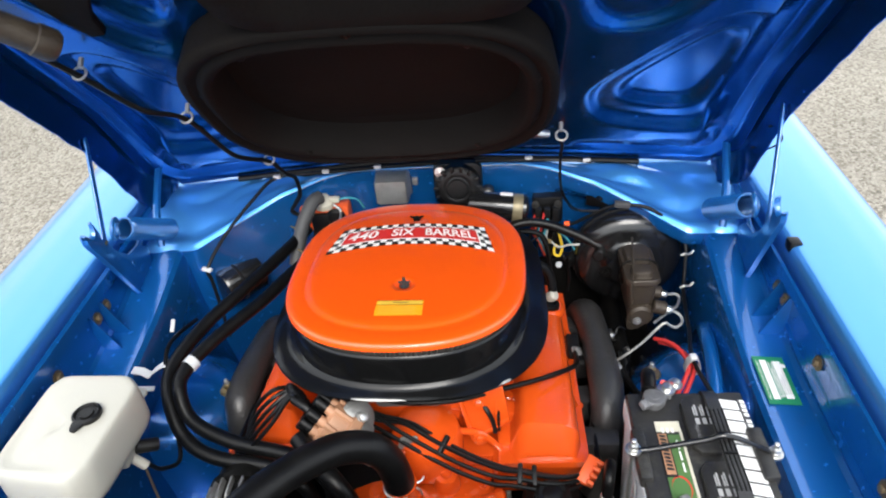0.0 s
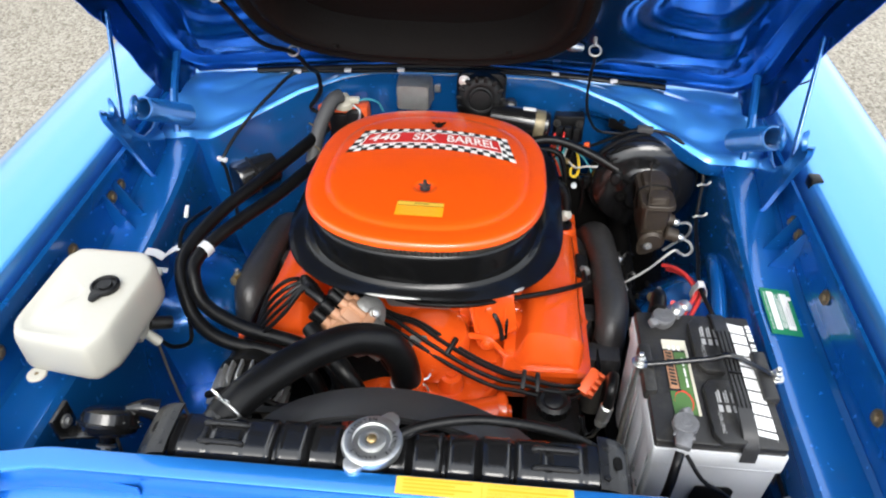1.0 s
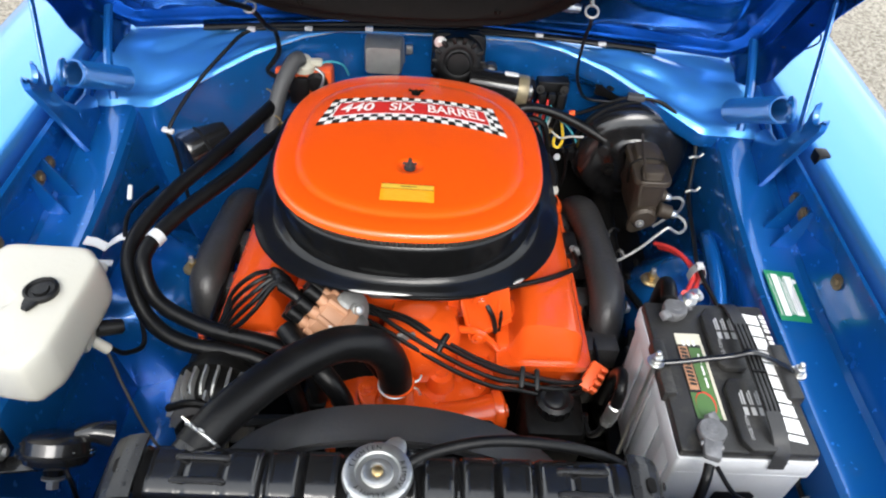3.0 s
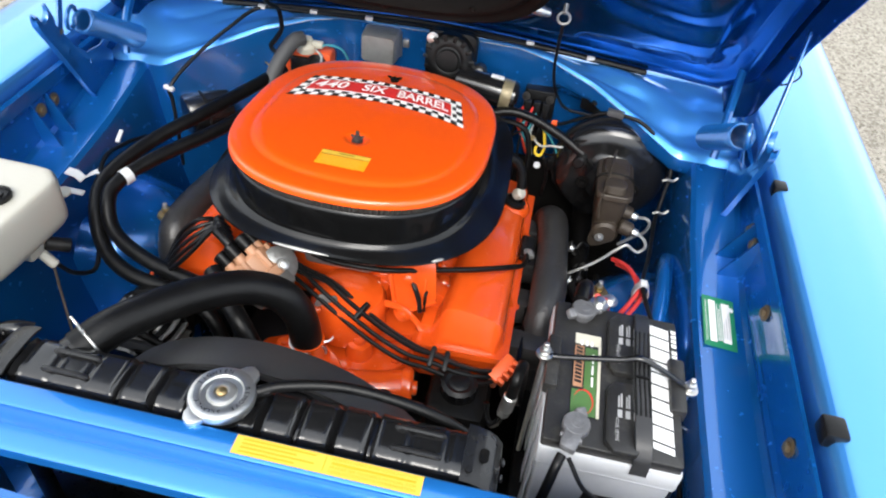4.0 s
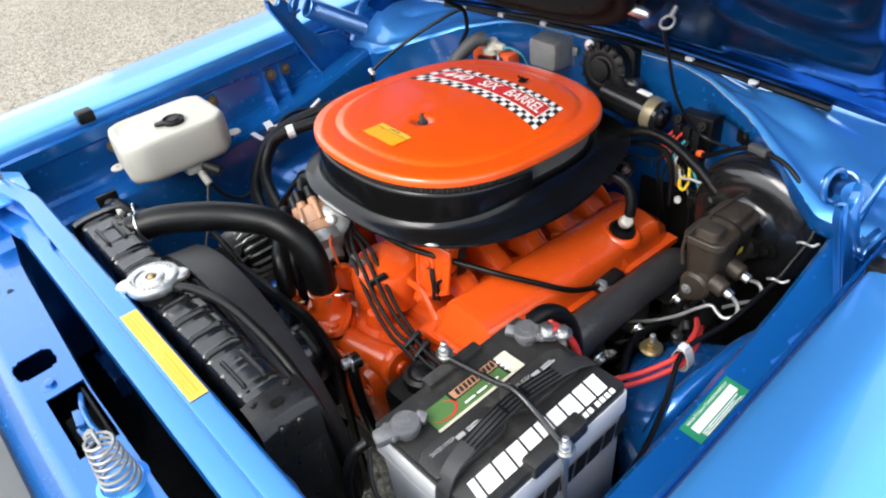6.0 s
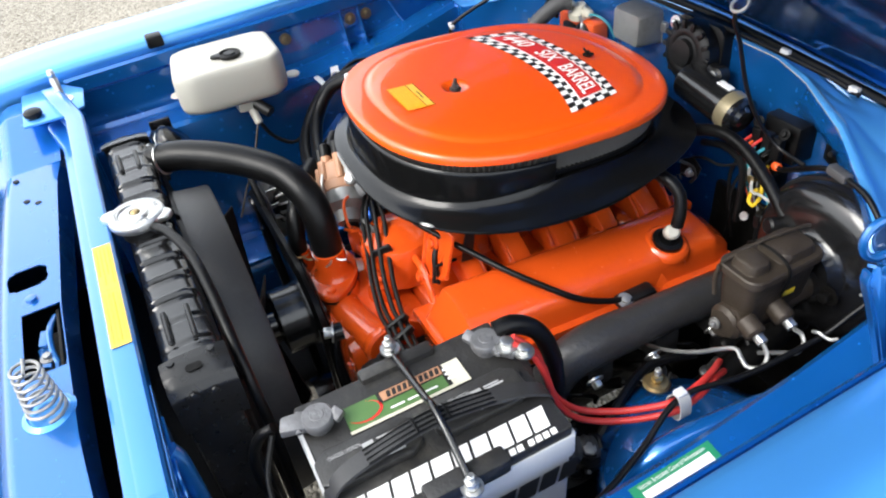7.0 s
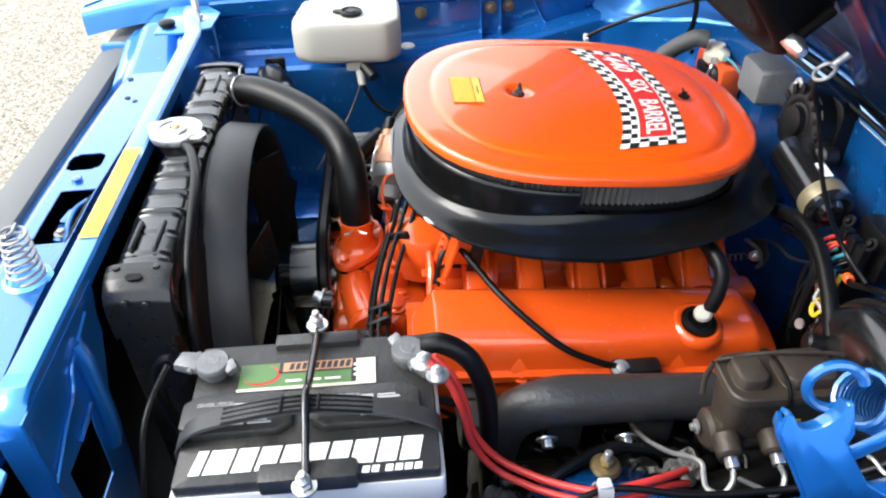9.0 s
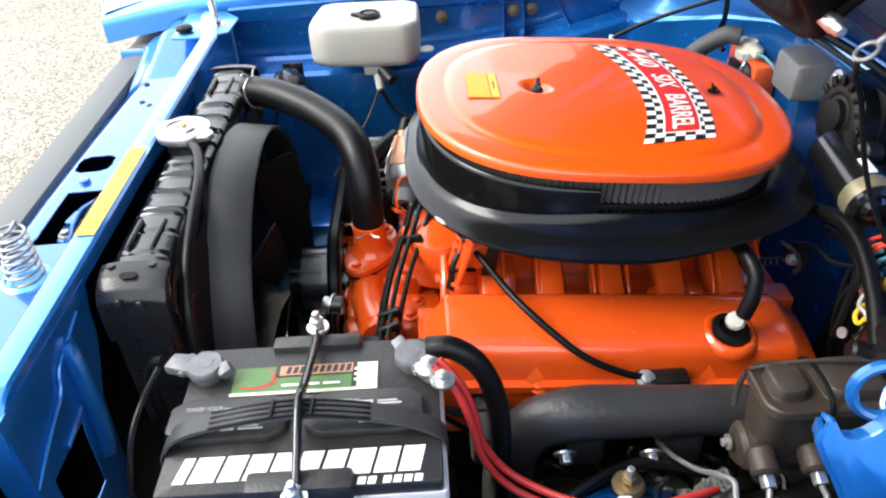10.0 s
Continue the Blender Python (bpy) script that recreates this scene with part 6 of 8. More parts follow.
# ---- things along the passenger side ----
def washer_bottle():
    w = thing("washer_bottle", (-0.54, 0.25, 0.79), "milky white plastic washer fluid bottle", "washer bottle")
    low = [(-0.612, 0.165), (-0.50, 0.150), (-0.478, 0.185), (-0.470, 0.335), (-0.495, 0.362), (-0.606, 0.364), (-0.622, 0.34), (-0.626, 0.19)]
    mid = Vector((-0.545, 0.257))

    def ring(scale, z, dy=0.0):
        pts = [mid + (Vector(p) - mid) * scale for p in low]
        out = []
        for i in range(8):  # rounded corners
            p, q, r = pts[i - 1], pts[i], pts[(i + 1) % 8]
            for t in (0.12, 0.5, 0.88):
                a, b = q.lerp(p, 0.20), q.lerp(r, 0.20)
                c = a * (1 - t) ** 2 + q * 2 * t * (1 - t) + b * t * t
                out.append((c.x, c.y + dy, z))
        return out

    rings = [ring(0.86, 0.797), ring(0.94, 0.799), ring(0.985, 0.806), ring(1.0, 0.816), ring(1.0, 0.855), ring(0.994, 0.865), ring(0.978, 0.8725), ring(0.955, 0.8765), ring(0.925, 0.878)]
    b = loft(rings, False)
    top = bmesh.new()
    # slightly domed top with a shallow groove across it
    n = 14
    vs = []
    edge = ring(0.925, 0.878)
    for k in range(n):
        s = 1 - k / n
        row = []
        for x, y, z in edge:
            px, py = mid.x + (x - mid.x) * s, mid.y + (y - mid.y) * s
            gr = 0.006 * math.exp(-(((py - 0.250) / 0.007) ** 2)) * smooth(-0.545 - px, 0.0, 0.015) + 0.007 * smooth(py, 0.262, 0.245) * smooth(-0.550 - px, 0.0, 0.03)
            row.append(top.verts.new((px, py, 0.878 + 0.003 * (1 - s * s) - gr * smooth(1 - s, 0.0, 0.16))))
        vs.append(row)
    for p, q in zip(vs, vs[1:]):
        for i in range(len(p)):
            k = (i + 1) % len(p)
            top.faces.new((p[i], p[k], q[k], q[i]))
    top.faces.new(vs[-1])
    b.faces.new([b.verts.new(p) for p in ring(0.86, 0.797)])
    b = join(b, top)
    bmesh.ops.remove_doubles(b, verts=b.verts, dist=0.0004)
    bot = part("bottle", b, "white_plastic", w, "", 60)
    for c, s in (((-0.598, 0.158, 0.799), 1), ((-0.507, 0.374, 0.815), -1)):
        part("mounting_tab", lathe(Vector(c), Vector(c) + Vector((0, 0, 1)), [(0.0035, 0), (0.014, 0), (0.0145, 0.002), (0.013, 0.004), (0.0035, 0.004)], 20), "white_plastic", bot)
    part("tab_screw", bolt((-0.598, 0.158, 0.8005), (0, 0, 1), 0.0035, 0.002), "rust", bot)
    c = Vector((-0.520, 0.268, 0.880))
    cap = part("cap", lathe(c, c + Vector((0, 0, 1)), [(0.0205, 0.0), (0.0215, 0.003), (0.0215, 0.007), (0.018, 0.009), (0.016, 0.005), (0.011, 0.005), (0.010, 0.008), (0, 0.008)], 32), "black_plastic", w, "black snap cap with a tab")
    for a in (258,):
        d = Vector((math.cos(radians(a)), math.sin(radians(a)), 0))
        m = basis(c + d * 0.017 + Vector((0, 0, 0.002)), d, Vector((0, 0, 1)).cross(d))
        part("cap_tab", prism([(0, -0.011), (0.010, -0.008), (0.018, -0.004), (0.019, 0.004), (0.010, 0.008), (0, 0.011)], m, 0.005, None, 0.0015), "black_plastic", cap)
    part("pump_socket", box((-0.517, 0.250, 0.778), (-0.482, 0.292, 0.806), 0.006), "white_plastic", w)
    part("pump_nozzle", rod((-0.492, 0.275, 0.782), (-0.474, 0.280, 0.752), 0.008, 14, 0.002), "white_plastic", w)
    part("pump", rod((-0.485, 0.285, 0.79), (-0.458, 0.305, 0.775), 0.011, 16, 0.002), "black_plastic", w, "small black pump plug")


washer_bottle()
hose("washer_tube", [(-0.472, 0.282, 0.752), (-0.465, 0.30, 0.72), (-0.455, 0.335, 0.70), (-0.475, 0.385, 0.715), (-0.500, 0.44, 0.765), (-0.512, 0.50, 0.80), (-0.515, 0.56, 0.79), (-0.505, 0.62, 0.775)], 0.0038, "thin black washer tube", (), "rubber", "hose", "zinc", 8)
hose("pump_lead", [(-0.476, 0.278, 0.756), (-0.455, 0.25, 0.70), (-0.42, 0.21, 0.65), (-0.38, 0.18, 0.62)], 0.0022, "thin dark pump lead", (), "brown_iron", "wire", "zinc", 6)


def clip(at, size, turn, label):
    c = thing("cable_clip", at, label, "clip", "cable clips")
    x, y, z = at
    part("clip", box((x - size[0] / 2, y - size[1] / 2, z - size[2] / 2), (x + size[0] / 2, y + size[1] / 2, z + size[2] / 2), min(size) * 0.3, 2, turn), "case_grey", c)
    return c


strip = thing("strap_tab", (-0.54, 0.475, 0.795), "bent bare aluminium strap on the inner fender", "strap")
rings = []
for x, y, z in ((-0.578, 0.480, 0.772), (-0.556, 0.474, 0.774), (-0.540, 0.468, 0.770), (-0.528, 0.468, 0.782), (-0.512, 0.474, 0.790), (-0.494, 0.482, 0.788)):
    rings.append([(x, y - 0.009, z), (x, y + 0.009, z), (x, y + 0.009, z + 0.0018), (x, y - 0.009, z + 0.0018)])
part("strap", loft(rings), "case_grey", strip)
clip((-0.538, 0.434, 0.770), (0.036, 0.012, 0.003), (0, 10, 10), "small bare metal tab clip")
clip((-0.540, 0.590, 0.785), (0.008, 0.030, 0.005), (15, 0, 12), "pale metal cable clip on the inner fender")
clip((-0.512, 0.735, 0.815), (0.022, 0.010, 0.008), (0, 10, -10), "white plastic cable clip")


def tower_cap(x, y, z, brass=True):
    t = thing("shock_tower_nut", (x, y, z), "brass-coloured washer and stud on the shock tower", "nut", "tower nuts")
    c = Vector((x, y, z))
    part("washer", lathe(c, c + Vector((0, 0, 1)), [(0.0, 0), (0.017, 0.0), (0.018, 0.003), (0.015, 0.007), (0.008, 0.008), (0, 0.008)], 24), "brass", t)
    part("stud", bolt(c + Vector((0, 0, 0.009)), (0, 0, 1), 0.008, 0.009, False), "brass", t)
    part("thread", rod(c + Vector((0, 0, 0.016)), c + Vector((0, 0, 0.03)), 0.0045, 10, 0.001), "alloy", t)


tower_cap(-0.441, 0.537, 0.660)
tower_cap(0.378, 0.556, 0.664)


def horn():
    c = Vector((-0.478, 0.092, 0.742))
    h = thing("horn", (-0.478, 0.12, 0.74), "glossy black disc horn on a bracket", "horn")
    up = Vector((0.05, 0.72, 0.70)).normalized()
    part("shell", lathe(c, c + up, [(0.0, 0.0), (0.012, 0.0), (0.014, 0.008), (0.028, 0.012), (0.038, 0.018), (0.040, 0.025), (0.045, 0.026), (0.045, 0.030), (0.040, 0.031), (0.038, 0.045), (0.030, 0.050), (0.0, 0.051)], 40), "black_gloss", h)
    for k in range(8):
        a = 2 * math.pi * k / 8
        d = Vector((math.cos(a), math.sin(a), 0))
        part("rim_screw", bolt(c + up * 0.032 + (d - up * d.dot(up)) * 0.0425, up, 0.004, 0.003, False), "black_gloss", h)
    part("outlet", tube([c + up * 0.04 + Vector((0.02, 0.01, 0)), c + up * 0.040 + Vector((0.040, 0.016, 0.0)), c + up * 0.035 + Vector((0.058, 0.024, -0.006))], 0.014, 14, 5, None, lambda t: 0.009 + 0.008 * t), "black_gloss", h)
    part("bracket", box((-0.542, 0.088, 0.752), (-0.470, 0.110, 0.757), 0.001, 2, (0, 0, 8)), "black_gloss", h)
    part("bracket_foot", box((-0.545, 0.085, 0.745), (-0.538, 0.125, 0.790), 0.001), "black_gloss", h)
    part("stud", bolt(c - up * 0.004, -up, 0.008, 0.012), "alloy", h)
    part("bolt", bolt((-0.537, 0.105, 0.768), (1, 0, 0), 0.006), "alloy", h)
    part("horn_lead", tube([(-0.47, 0.105, 0.757), (-0.455, 0.085, 0.74), (-0.45, 0.07, 0.70), (-0.46, 0.06, 0.64)], 0.0028, 6, 5), "rubber", h)


horn()

# ---- firewall fittings ----
box_cover = thing("ballast_box", (-0.141, 0.915, 0.85), "dull grey metal box on the firewall", "metal box")
rings = [[(-0.131 + x * s, y, 0.893 + z * s) for x, z in rounded(0.076, 0.062, 0.008)] for y, s in ((0.945, 1.06), (0.940, 1.06), (0.938, 1.0), (0.895, 0.94), (0.889, 0.86))]
part("cover", loft(rings), "alloy", box_cover)
part("mounting_ear", box((-0.089, 0.930, 0.888), (-0.076, 0.938, 0.906), 0.002), "alloy", box_cover)


def heater_valve():
    h = thing("heater_valve", (-0.285, 0.90, 0.83), "orange-red heater control valve with pale cap", "valve")
    part("body", box((-0.345, 0.895, 0.800), (-0.232, 0.935, 0.862), 0.008), "orange_plastic", h, "orange-red body")
    part("dark_plate", box((-0.318, 0.886, 0.790), (-0.278, 0.898, 0.848), 0.004), "black_plastic", h)
    part("vacuum_pod", lathe((-0.262, 0.902, 0.835), (-0.262, 0.8, 0.840), [(0.022, 0), (0.022, 0.01), (0.016, 0.016), (0, 0.018)], 24), "black_plastic", h)
    part("cap", lathe((-0.286, 0.905, 0.860), (-0.286, 0.895, 0.95), [(0.022, 0), (0.022, 0.012), (0.016, 0.018), (0.012, 0.026), (0, 0.027)], 20), "label_cream", h, "pale beige fitting")
    part("cap_arms", box((-0.322, 0.897, 0.868), (-0.250, 0.912, 0.882), 0.004), "label_cream", h)
    part("spring_wire", tube([(-0.262, 0.888, 0.872), (-0.246, 0.880, 0.862), (-0.25, 0.876, 0.84), (-0.262, 0.878, 0.82)], 0.0028, 8, 5), "zinc", h)
    part("blue_wire", tube([(-0.262, 0.900, 0.872), (-0.235, 0.905, 0.878), (-0.212, 0.915, 0.866), (-0.203, 0.925, 0.84)], 0.0022, 6, 5), "teal_wire", h)


heater_valve()

blower = thing("blower_motor", (-0.475, 0.84, 0.68), "glossy black blower motor can on the firewall", "motor")
part("can", lathe((-0.462, 0.862, 0.722), (-0.534, 0.775, 0.720), [(0.0, 0), (0.044, 0.0), (0.044, 0.085), (0.040, 0.092), (0.0, 0.094)], 32), "black_gloss", blower)
part("band", lathe((-0.494, 0.823, 0.7213), (-0.534, 0.775, 0.720), [(0.0435, 0), (0.046, 0.001), (0.046, 0.006), (0.0435, 0.007)], 32), "black_satin", blower)


def wiper_motor():
    w = thing("wiper_motor", (0.05, 0.911, 0.851), "black wiper motor with round gear housing", "motor")
    c = Vector((0.014, 0.926, 0.894))
    n = Vector((0, -1, 0.12)).normalized()
    part("gear_housing", lathe(c, c + n, [(0.0, 0), (0.048, 0.0), (0.050, 0.012), (0.048, 0.030), (0.042, 0.036), (0.030, 0.038), (0.026, 0.036), (0.022, 0.037), (0.021, 0.045), (0.0, 0.046)], 36), "black_plastic", w, "dark grey-black gear housing")
    part("mounting_plate", prism(rounded(0.105, 0.10, 0.02), basis((0.014, 0.944, 0.893), (1, 0, 0), (0, 0, 1)), 0.026, None, 0.003), "black_plastic", w)
    for k in range(14):
        a = 2 * math.pi * k / 14
        e = Vector((math.cos(a), 0, math.sin(a)))
        m = basis(c + n * 0.03 + e * 0.038, e, n.cross(e))
        part("tooth", prism(rect(0, -0.004, 0.014, 0.004), m, 0.006, None, 0.0015), "black_plastic", w)
    part("mounting_arm", box((0.04, 0.896, 0.869), (0.085, 0.916, 0.893), 0.006, 2, (0, 18, 0)), "black_plastic", w)
    part("mount_bush", lathe((0.078, 0.916, 0.877), (0.076, 0.783, 0.888), [(0.014, 0), (0.014, 0.018), (0.009, 0.022), (0, 0.022)], 20), "black_plastic", w)
    part("bush_bolt", bolt((0.078, 0.893, 0.879), (0, -1, 0.1), 0.006), "alloy", w)
    part("top_bolt", bolt((-0.022, 0.901, 0.933), (0, -1, 0.1), 0.007), "zinc", w)
    a, b = Vector((0.036, 0.884, 0.863)), Vector((0.16, 0.879, 0.849))
    L = (b - a).length
    part("motor_can", lathe(a, b, [(0.0, 0), (0.028, 0.0), (0.030, 0.004), (0.030, L - 0.03)], 32), "black_gloss", w, "glossy black motor can")
    d = (b - a).normalized()
    part("brass_band", lathe(a + d * (L - 0.030), b, [(0.030, 0), (0.0303, 0.001), (0.0303, 0.02), (0.028, 0.024)], 32), "dull_tan", w, "yellowed metal end band")
    part("end_cap", lathe(a + d * (L - 0.009), b, [(0.0, 0), (0.030, 0.0), (0.030, 0.007), (0.024, 0.011), (0.018, 0.008), (0.013, 0.014), (0, 0.015)], 32), "black_gloss", w)
    part("sticker", box((0.105, 0.874, 0.884), (0.132, 0.886, 0.8865), 0.0006, 1, (0, 6, 0)), "label_white", w, "small white sticker")


wiper_motor()


def connector_block():
    c = thing("wiring_connector", (0.209, 0.934, 0.806), "black bulkhead wiring connector with coloured wires", "connector")
    part("block", box((0.176, 0.909, 0.792), (0.24, 0.954, 0.856), 0.004), "black_plastic", c)
    for i in range(3):
        part("socket", box((0.178 + i * 0.019, 0.884, 0.795), (0.193 + i * 0.019, 0.897, 0.842), 0.002), "black_plastic", c)
    for x in (0.180, 0.228):
        part("bolt", bolt((x, 0.893, 0.848), (0, -1, 0.6), 0.005), "dark", c)
    for k, (mname, dx, dz) in enumerate((("red_wire", 0.0, 0.0), ("orange_plastic", 0.006, -0.006), ("teal_wire", 0.012, -0.012), ("red_wire", 0.02, 0.004), ("teal_wire", 0.028, -0.008), ("white_clip", 0.032, -0.016), ("rubber", 0.04, -0.004), ("rubber", 0.045, -0.018))):
        part("wire", tube([(0.178 + dx, 0.888, 0.826 + dz), (0.174 + dx, 0.872, 0.815 + dz), (0.172 + 0.9 * dx, 0.868, 0.795 + dz), (0.185 + 0.6 * dx, 0.875, 0.765 + dz * 0.5), (0.20 + 0.4 * dx, 0.885, 0.72)], 0.0026, 6, 6), mname, c)
    part("yellow_wire", tube([(0.226, 0.874, 0.801), (0.233, 0.864, 0.774), (0.236, 0.86, 0.754), (0.23, 0.857, 0.738), (0.22, 0.858, 0.741), (0.219, 0.862, 0.754), (0.226, 0.866, 0.761)], 0.003, 8, 6), "yellow_wire", c, "yellow looped wire")
    part("lower_plug", box((0.204, 0.876, 0.751), (0.236, 0.914, 0.786), 0.006), "dark", c)
    part("plug_pin", rod((0.209, 0.876, 0.768), (0.209, 0.864, 0.771), 0.006, 12, 0.001), "brass", c)


connector_block()

lead = hose("engine_lead", [(0.247, 0.866, 0.814), (0.262, 0.862, 0.818), (0.30, 0.852, 0.845), (0.335, 0.845, 0.866), (0.370, 0.838, 0.872), (0.41, 0.83, 0.866), (0.455, 0.815, 0.835), (0.480, 0.795, 0.800), (0.474, 0.755, 0.762), (0.466, 0.715, 0.735), (0.456, 0.62, 0.722), (0.443, 0.530, 0.724), (0.466, 0.455, 0.702), (0.486, 0.38, 0.690), (0.498, 0.28, 0.685), (0.50, 0.18, 0.68), (0.505, 0.09, 0.67)], 0.0038, "black taped wiring loom along the inner fender", (), "rubber", "wiring loom", "zinc", 10)
part("orange_tip", rod((0.241, 0.868, 0.812), (0.252, 0.865, 0.815), 0.0062, 12, 0.0015), "orange_plastic", lead, "orange wire tip")
for x, y, z in ((0.476, 0.775, 0.780), (0.467, 0.720, 0.740), (0.500, 0.27, 0.690), (0.504, 0.13, 0.678)):
    part("clip", tube([(x - 0.008, y, z + 0.004), (x, y, z + 0.008), (x + 0.012, y + 0.004, z + 0.005), (x + 0.020, y + 0.008, z + 0.011)], 0.0024, 6, 4), "alloy", lead, "bare metal loom clip")
part("yellow_tape", rod((0.448, 0.818, 0.842), (0.458, 0.813, 0.832), 0.0058, 10, 0.001), "yellow_wire", lead)
part("grey_connector", box((0.340, 0.834, 0.866), (0.372, 0.848, 0.878), 0.002, 2, (0, 0, -10)), "rubber_grey", lead, "grey inline connector")
hole_cover = thing("grommet_plate", (0.315, 0.885, 0.84), "black rubber plate with a dark pin on the firewall", "plate")
part("plate", box((0.288, 0.889, 0.838), (0.338, 0.897, 0.880), 0.003, 2, (0, 0, -24)), "rubber", hole_cover)
part("pin", rod((0.312, 0.894, 0.862), (0.316, 0.872, 0.868), 0.004, 10, 0.001), "dark", hole_cover)

# hood cable that runs from the hook down to the bay, and the washer line along the cowl
hose("hanging_cord", [on_hood(0.256, 0.212, 0.040), on_hood(0.257, 0.198, 0.050), (0.221, 0.775, 1.02), (0.224, 0.80, 0.95), (0.238, 0.82, 0.90), (0.262, 0.838, 0.865), (0.31, 0.835, 0.862)], 0.0028, "black braided cord hanging from the hood hook", (), "rubber", "cord", "zinc", 8)
hose("washer_line", [(-0.490, 0.70, 0.66), (-0.497, 0.715, 0.73), (-0.506, 0.730, 0.790), (-0.510, 0.738, 0.818), (-0.480, 0.80, 0.860), (-0.43, 0.87, 0.903), (-0.385, 0.915, 0.929), (-0.30, 0.923, 0.932), (-0.10, 0.930, 0.939), (0.08, 0.932, 0.940), (0.24, 0.928, 0.936), (0.30, 0.922, 0.932)], 0.0038, "thin black washer line along the cowl", (), "rubber", "hose", "zinc", 8)
for x, y, z in ((-0.383, 0.916, 0.931), (-0.275, 0.924, 0.935), (-0.160, 0.928, 0.939), (0.168, 0.932, 0.942), (0.29, 0.924, 0.935)):
    clip((x, y, z), (0.016, 0.009, 0.009), (0, 0, 0), "small white plastic line clip")
hose("hood_light_lead", [on_hood(-0.545, 0.68, 0.03), on_hood(-0.479, 0.531, 0.036), on_hood(-0.430, 0.440, 0.050), on_hood(-0.389, 0.365, 0.036), on_hood(-0.350, 0.250, 0.056), on_hood(-0.314, 0.158, 0.036), on_hood(-0.295, 0.110, 0.045), (-0.325, 0.862, 0.955), (-0.324, 0.868, 0.915), (-0.338, 0.870, 0.890), (-0.350, 0.870, 0.872), (-0.340, 0.872, 0.860), (-0.322, 0.876, 0.858)], 0.0045, "black wiring lead tied along the hood underside", (), "rubber", "wire", "zinc", 8)
hood_lamp = thing("hood_lamp", on_hood(-0.56, 0.60), "rusty under-hood lamp on a black bracket", "lamp")
part("bracket", prism([(-0.045, 0.07), (-0.02, -0.035), (0.0, -0.075), (0.022, -0.070), (0.026, -0.030), (0.05, 0.02), (0.045, 0.07)], basis(on_hood(-0.425, 0.665, 0.012), (1, 0, 0), HU), -0.014, None, 0.003), "insulation", hood_lamp, "black lamp bracket")
part("barrel", lathe(on_hood(-0.515, 0.700, 0.040), on_hood(-0.448, 0.605, 0.040), [(0.0, 0), (0.016, 0.0), (0.020, 0.005), (0.020, 0.07), (0.023, 0.072), (0.023, 0.095), (0.019, 0.102), (0.0, 0.103)], 22), "brown_iron", hood_lamp, "rusty lamp barrel")


hose("edge_wire", [on_hood(0.638, 0.080, 0.020), on_hood(0.655, 0.088, 0.030), on_hood(0.668, 0.115, 0.034), on_hood(0.671, 0.145, 0.034), on_hood(0.660, 0.168, 0.028), on_hood(0.640, 0.172, 0.015)], 0.0018, "thin dark wire looped at the hood's edge", (), "rubber", "wire", "zinc", 8)

# ---- brakes ----
def booster():
    b = thing("brake_booster", (0.370, 0.88, 0.66), "round black brake booster on the firewall", "brake booster")
    c, n = Vector((0.374, 0.905, 0.738)), Vector((-0.02, -1, 0.03)).normalized()
    part("rear_shell", lathe(c, c + n, [(0.0, -0.02), (0.085, -0.02), (0.108, 0.010), (0.113, 0.045)], 48), "black_gloss", b)
    part("band", lathe(c + n * 0.043, c + n, [(0.106, 0), (0.1165, 0.001), (0.1175, 0.004), (0.1175, 0.010), (0.1165, 0.013), (0.106, 0.014)], 48), "black_satin", b)
    part("front_shell", lathe(c + n * 0.056, c + n, [(0.113, 0.0), (0.111, 0.012), (0.104, 0.024), (0.092, 0.032), (0.074, 0.036), (0.058, 0.037), (0.050, 0.043), (0.044, 0.055), (0.0, 0.058)], 48), "black_gloss", b)
    part("check_valve", rod(c + n * 0.085 + Vector((-0.06, 0, 0.03)), c + n * 0.11 + Vector((-0.066, 0, 0.034)), 0.012, 14, 0.003), "black_plastic", b)
    for dx in (-0.05, 0.05):
        part("stud", bolt(c + n * 0.112 + Vector((dx, 0, -0.005)), n, 0.008, 0.012), "dark", b)


booster()


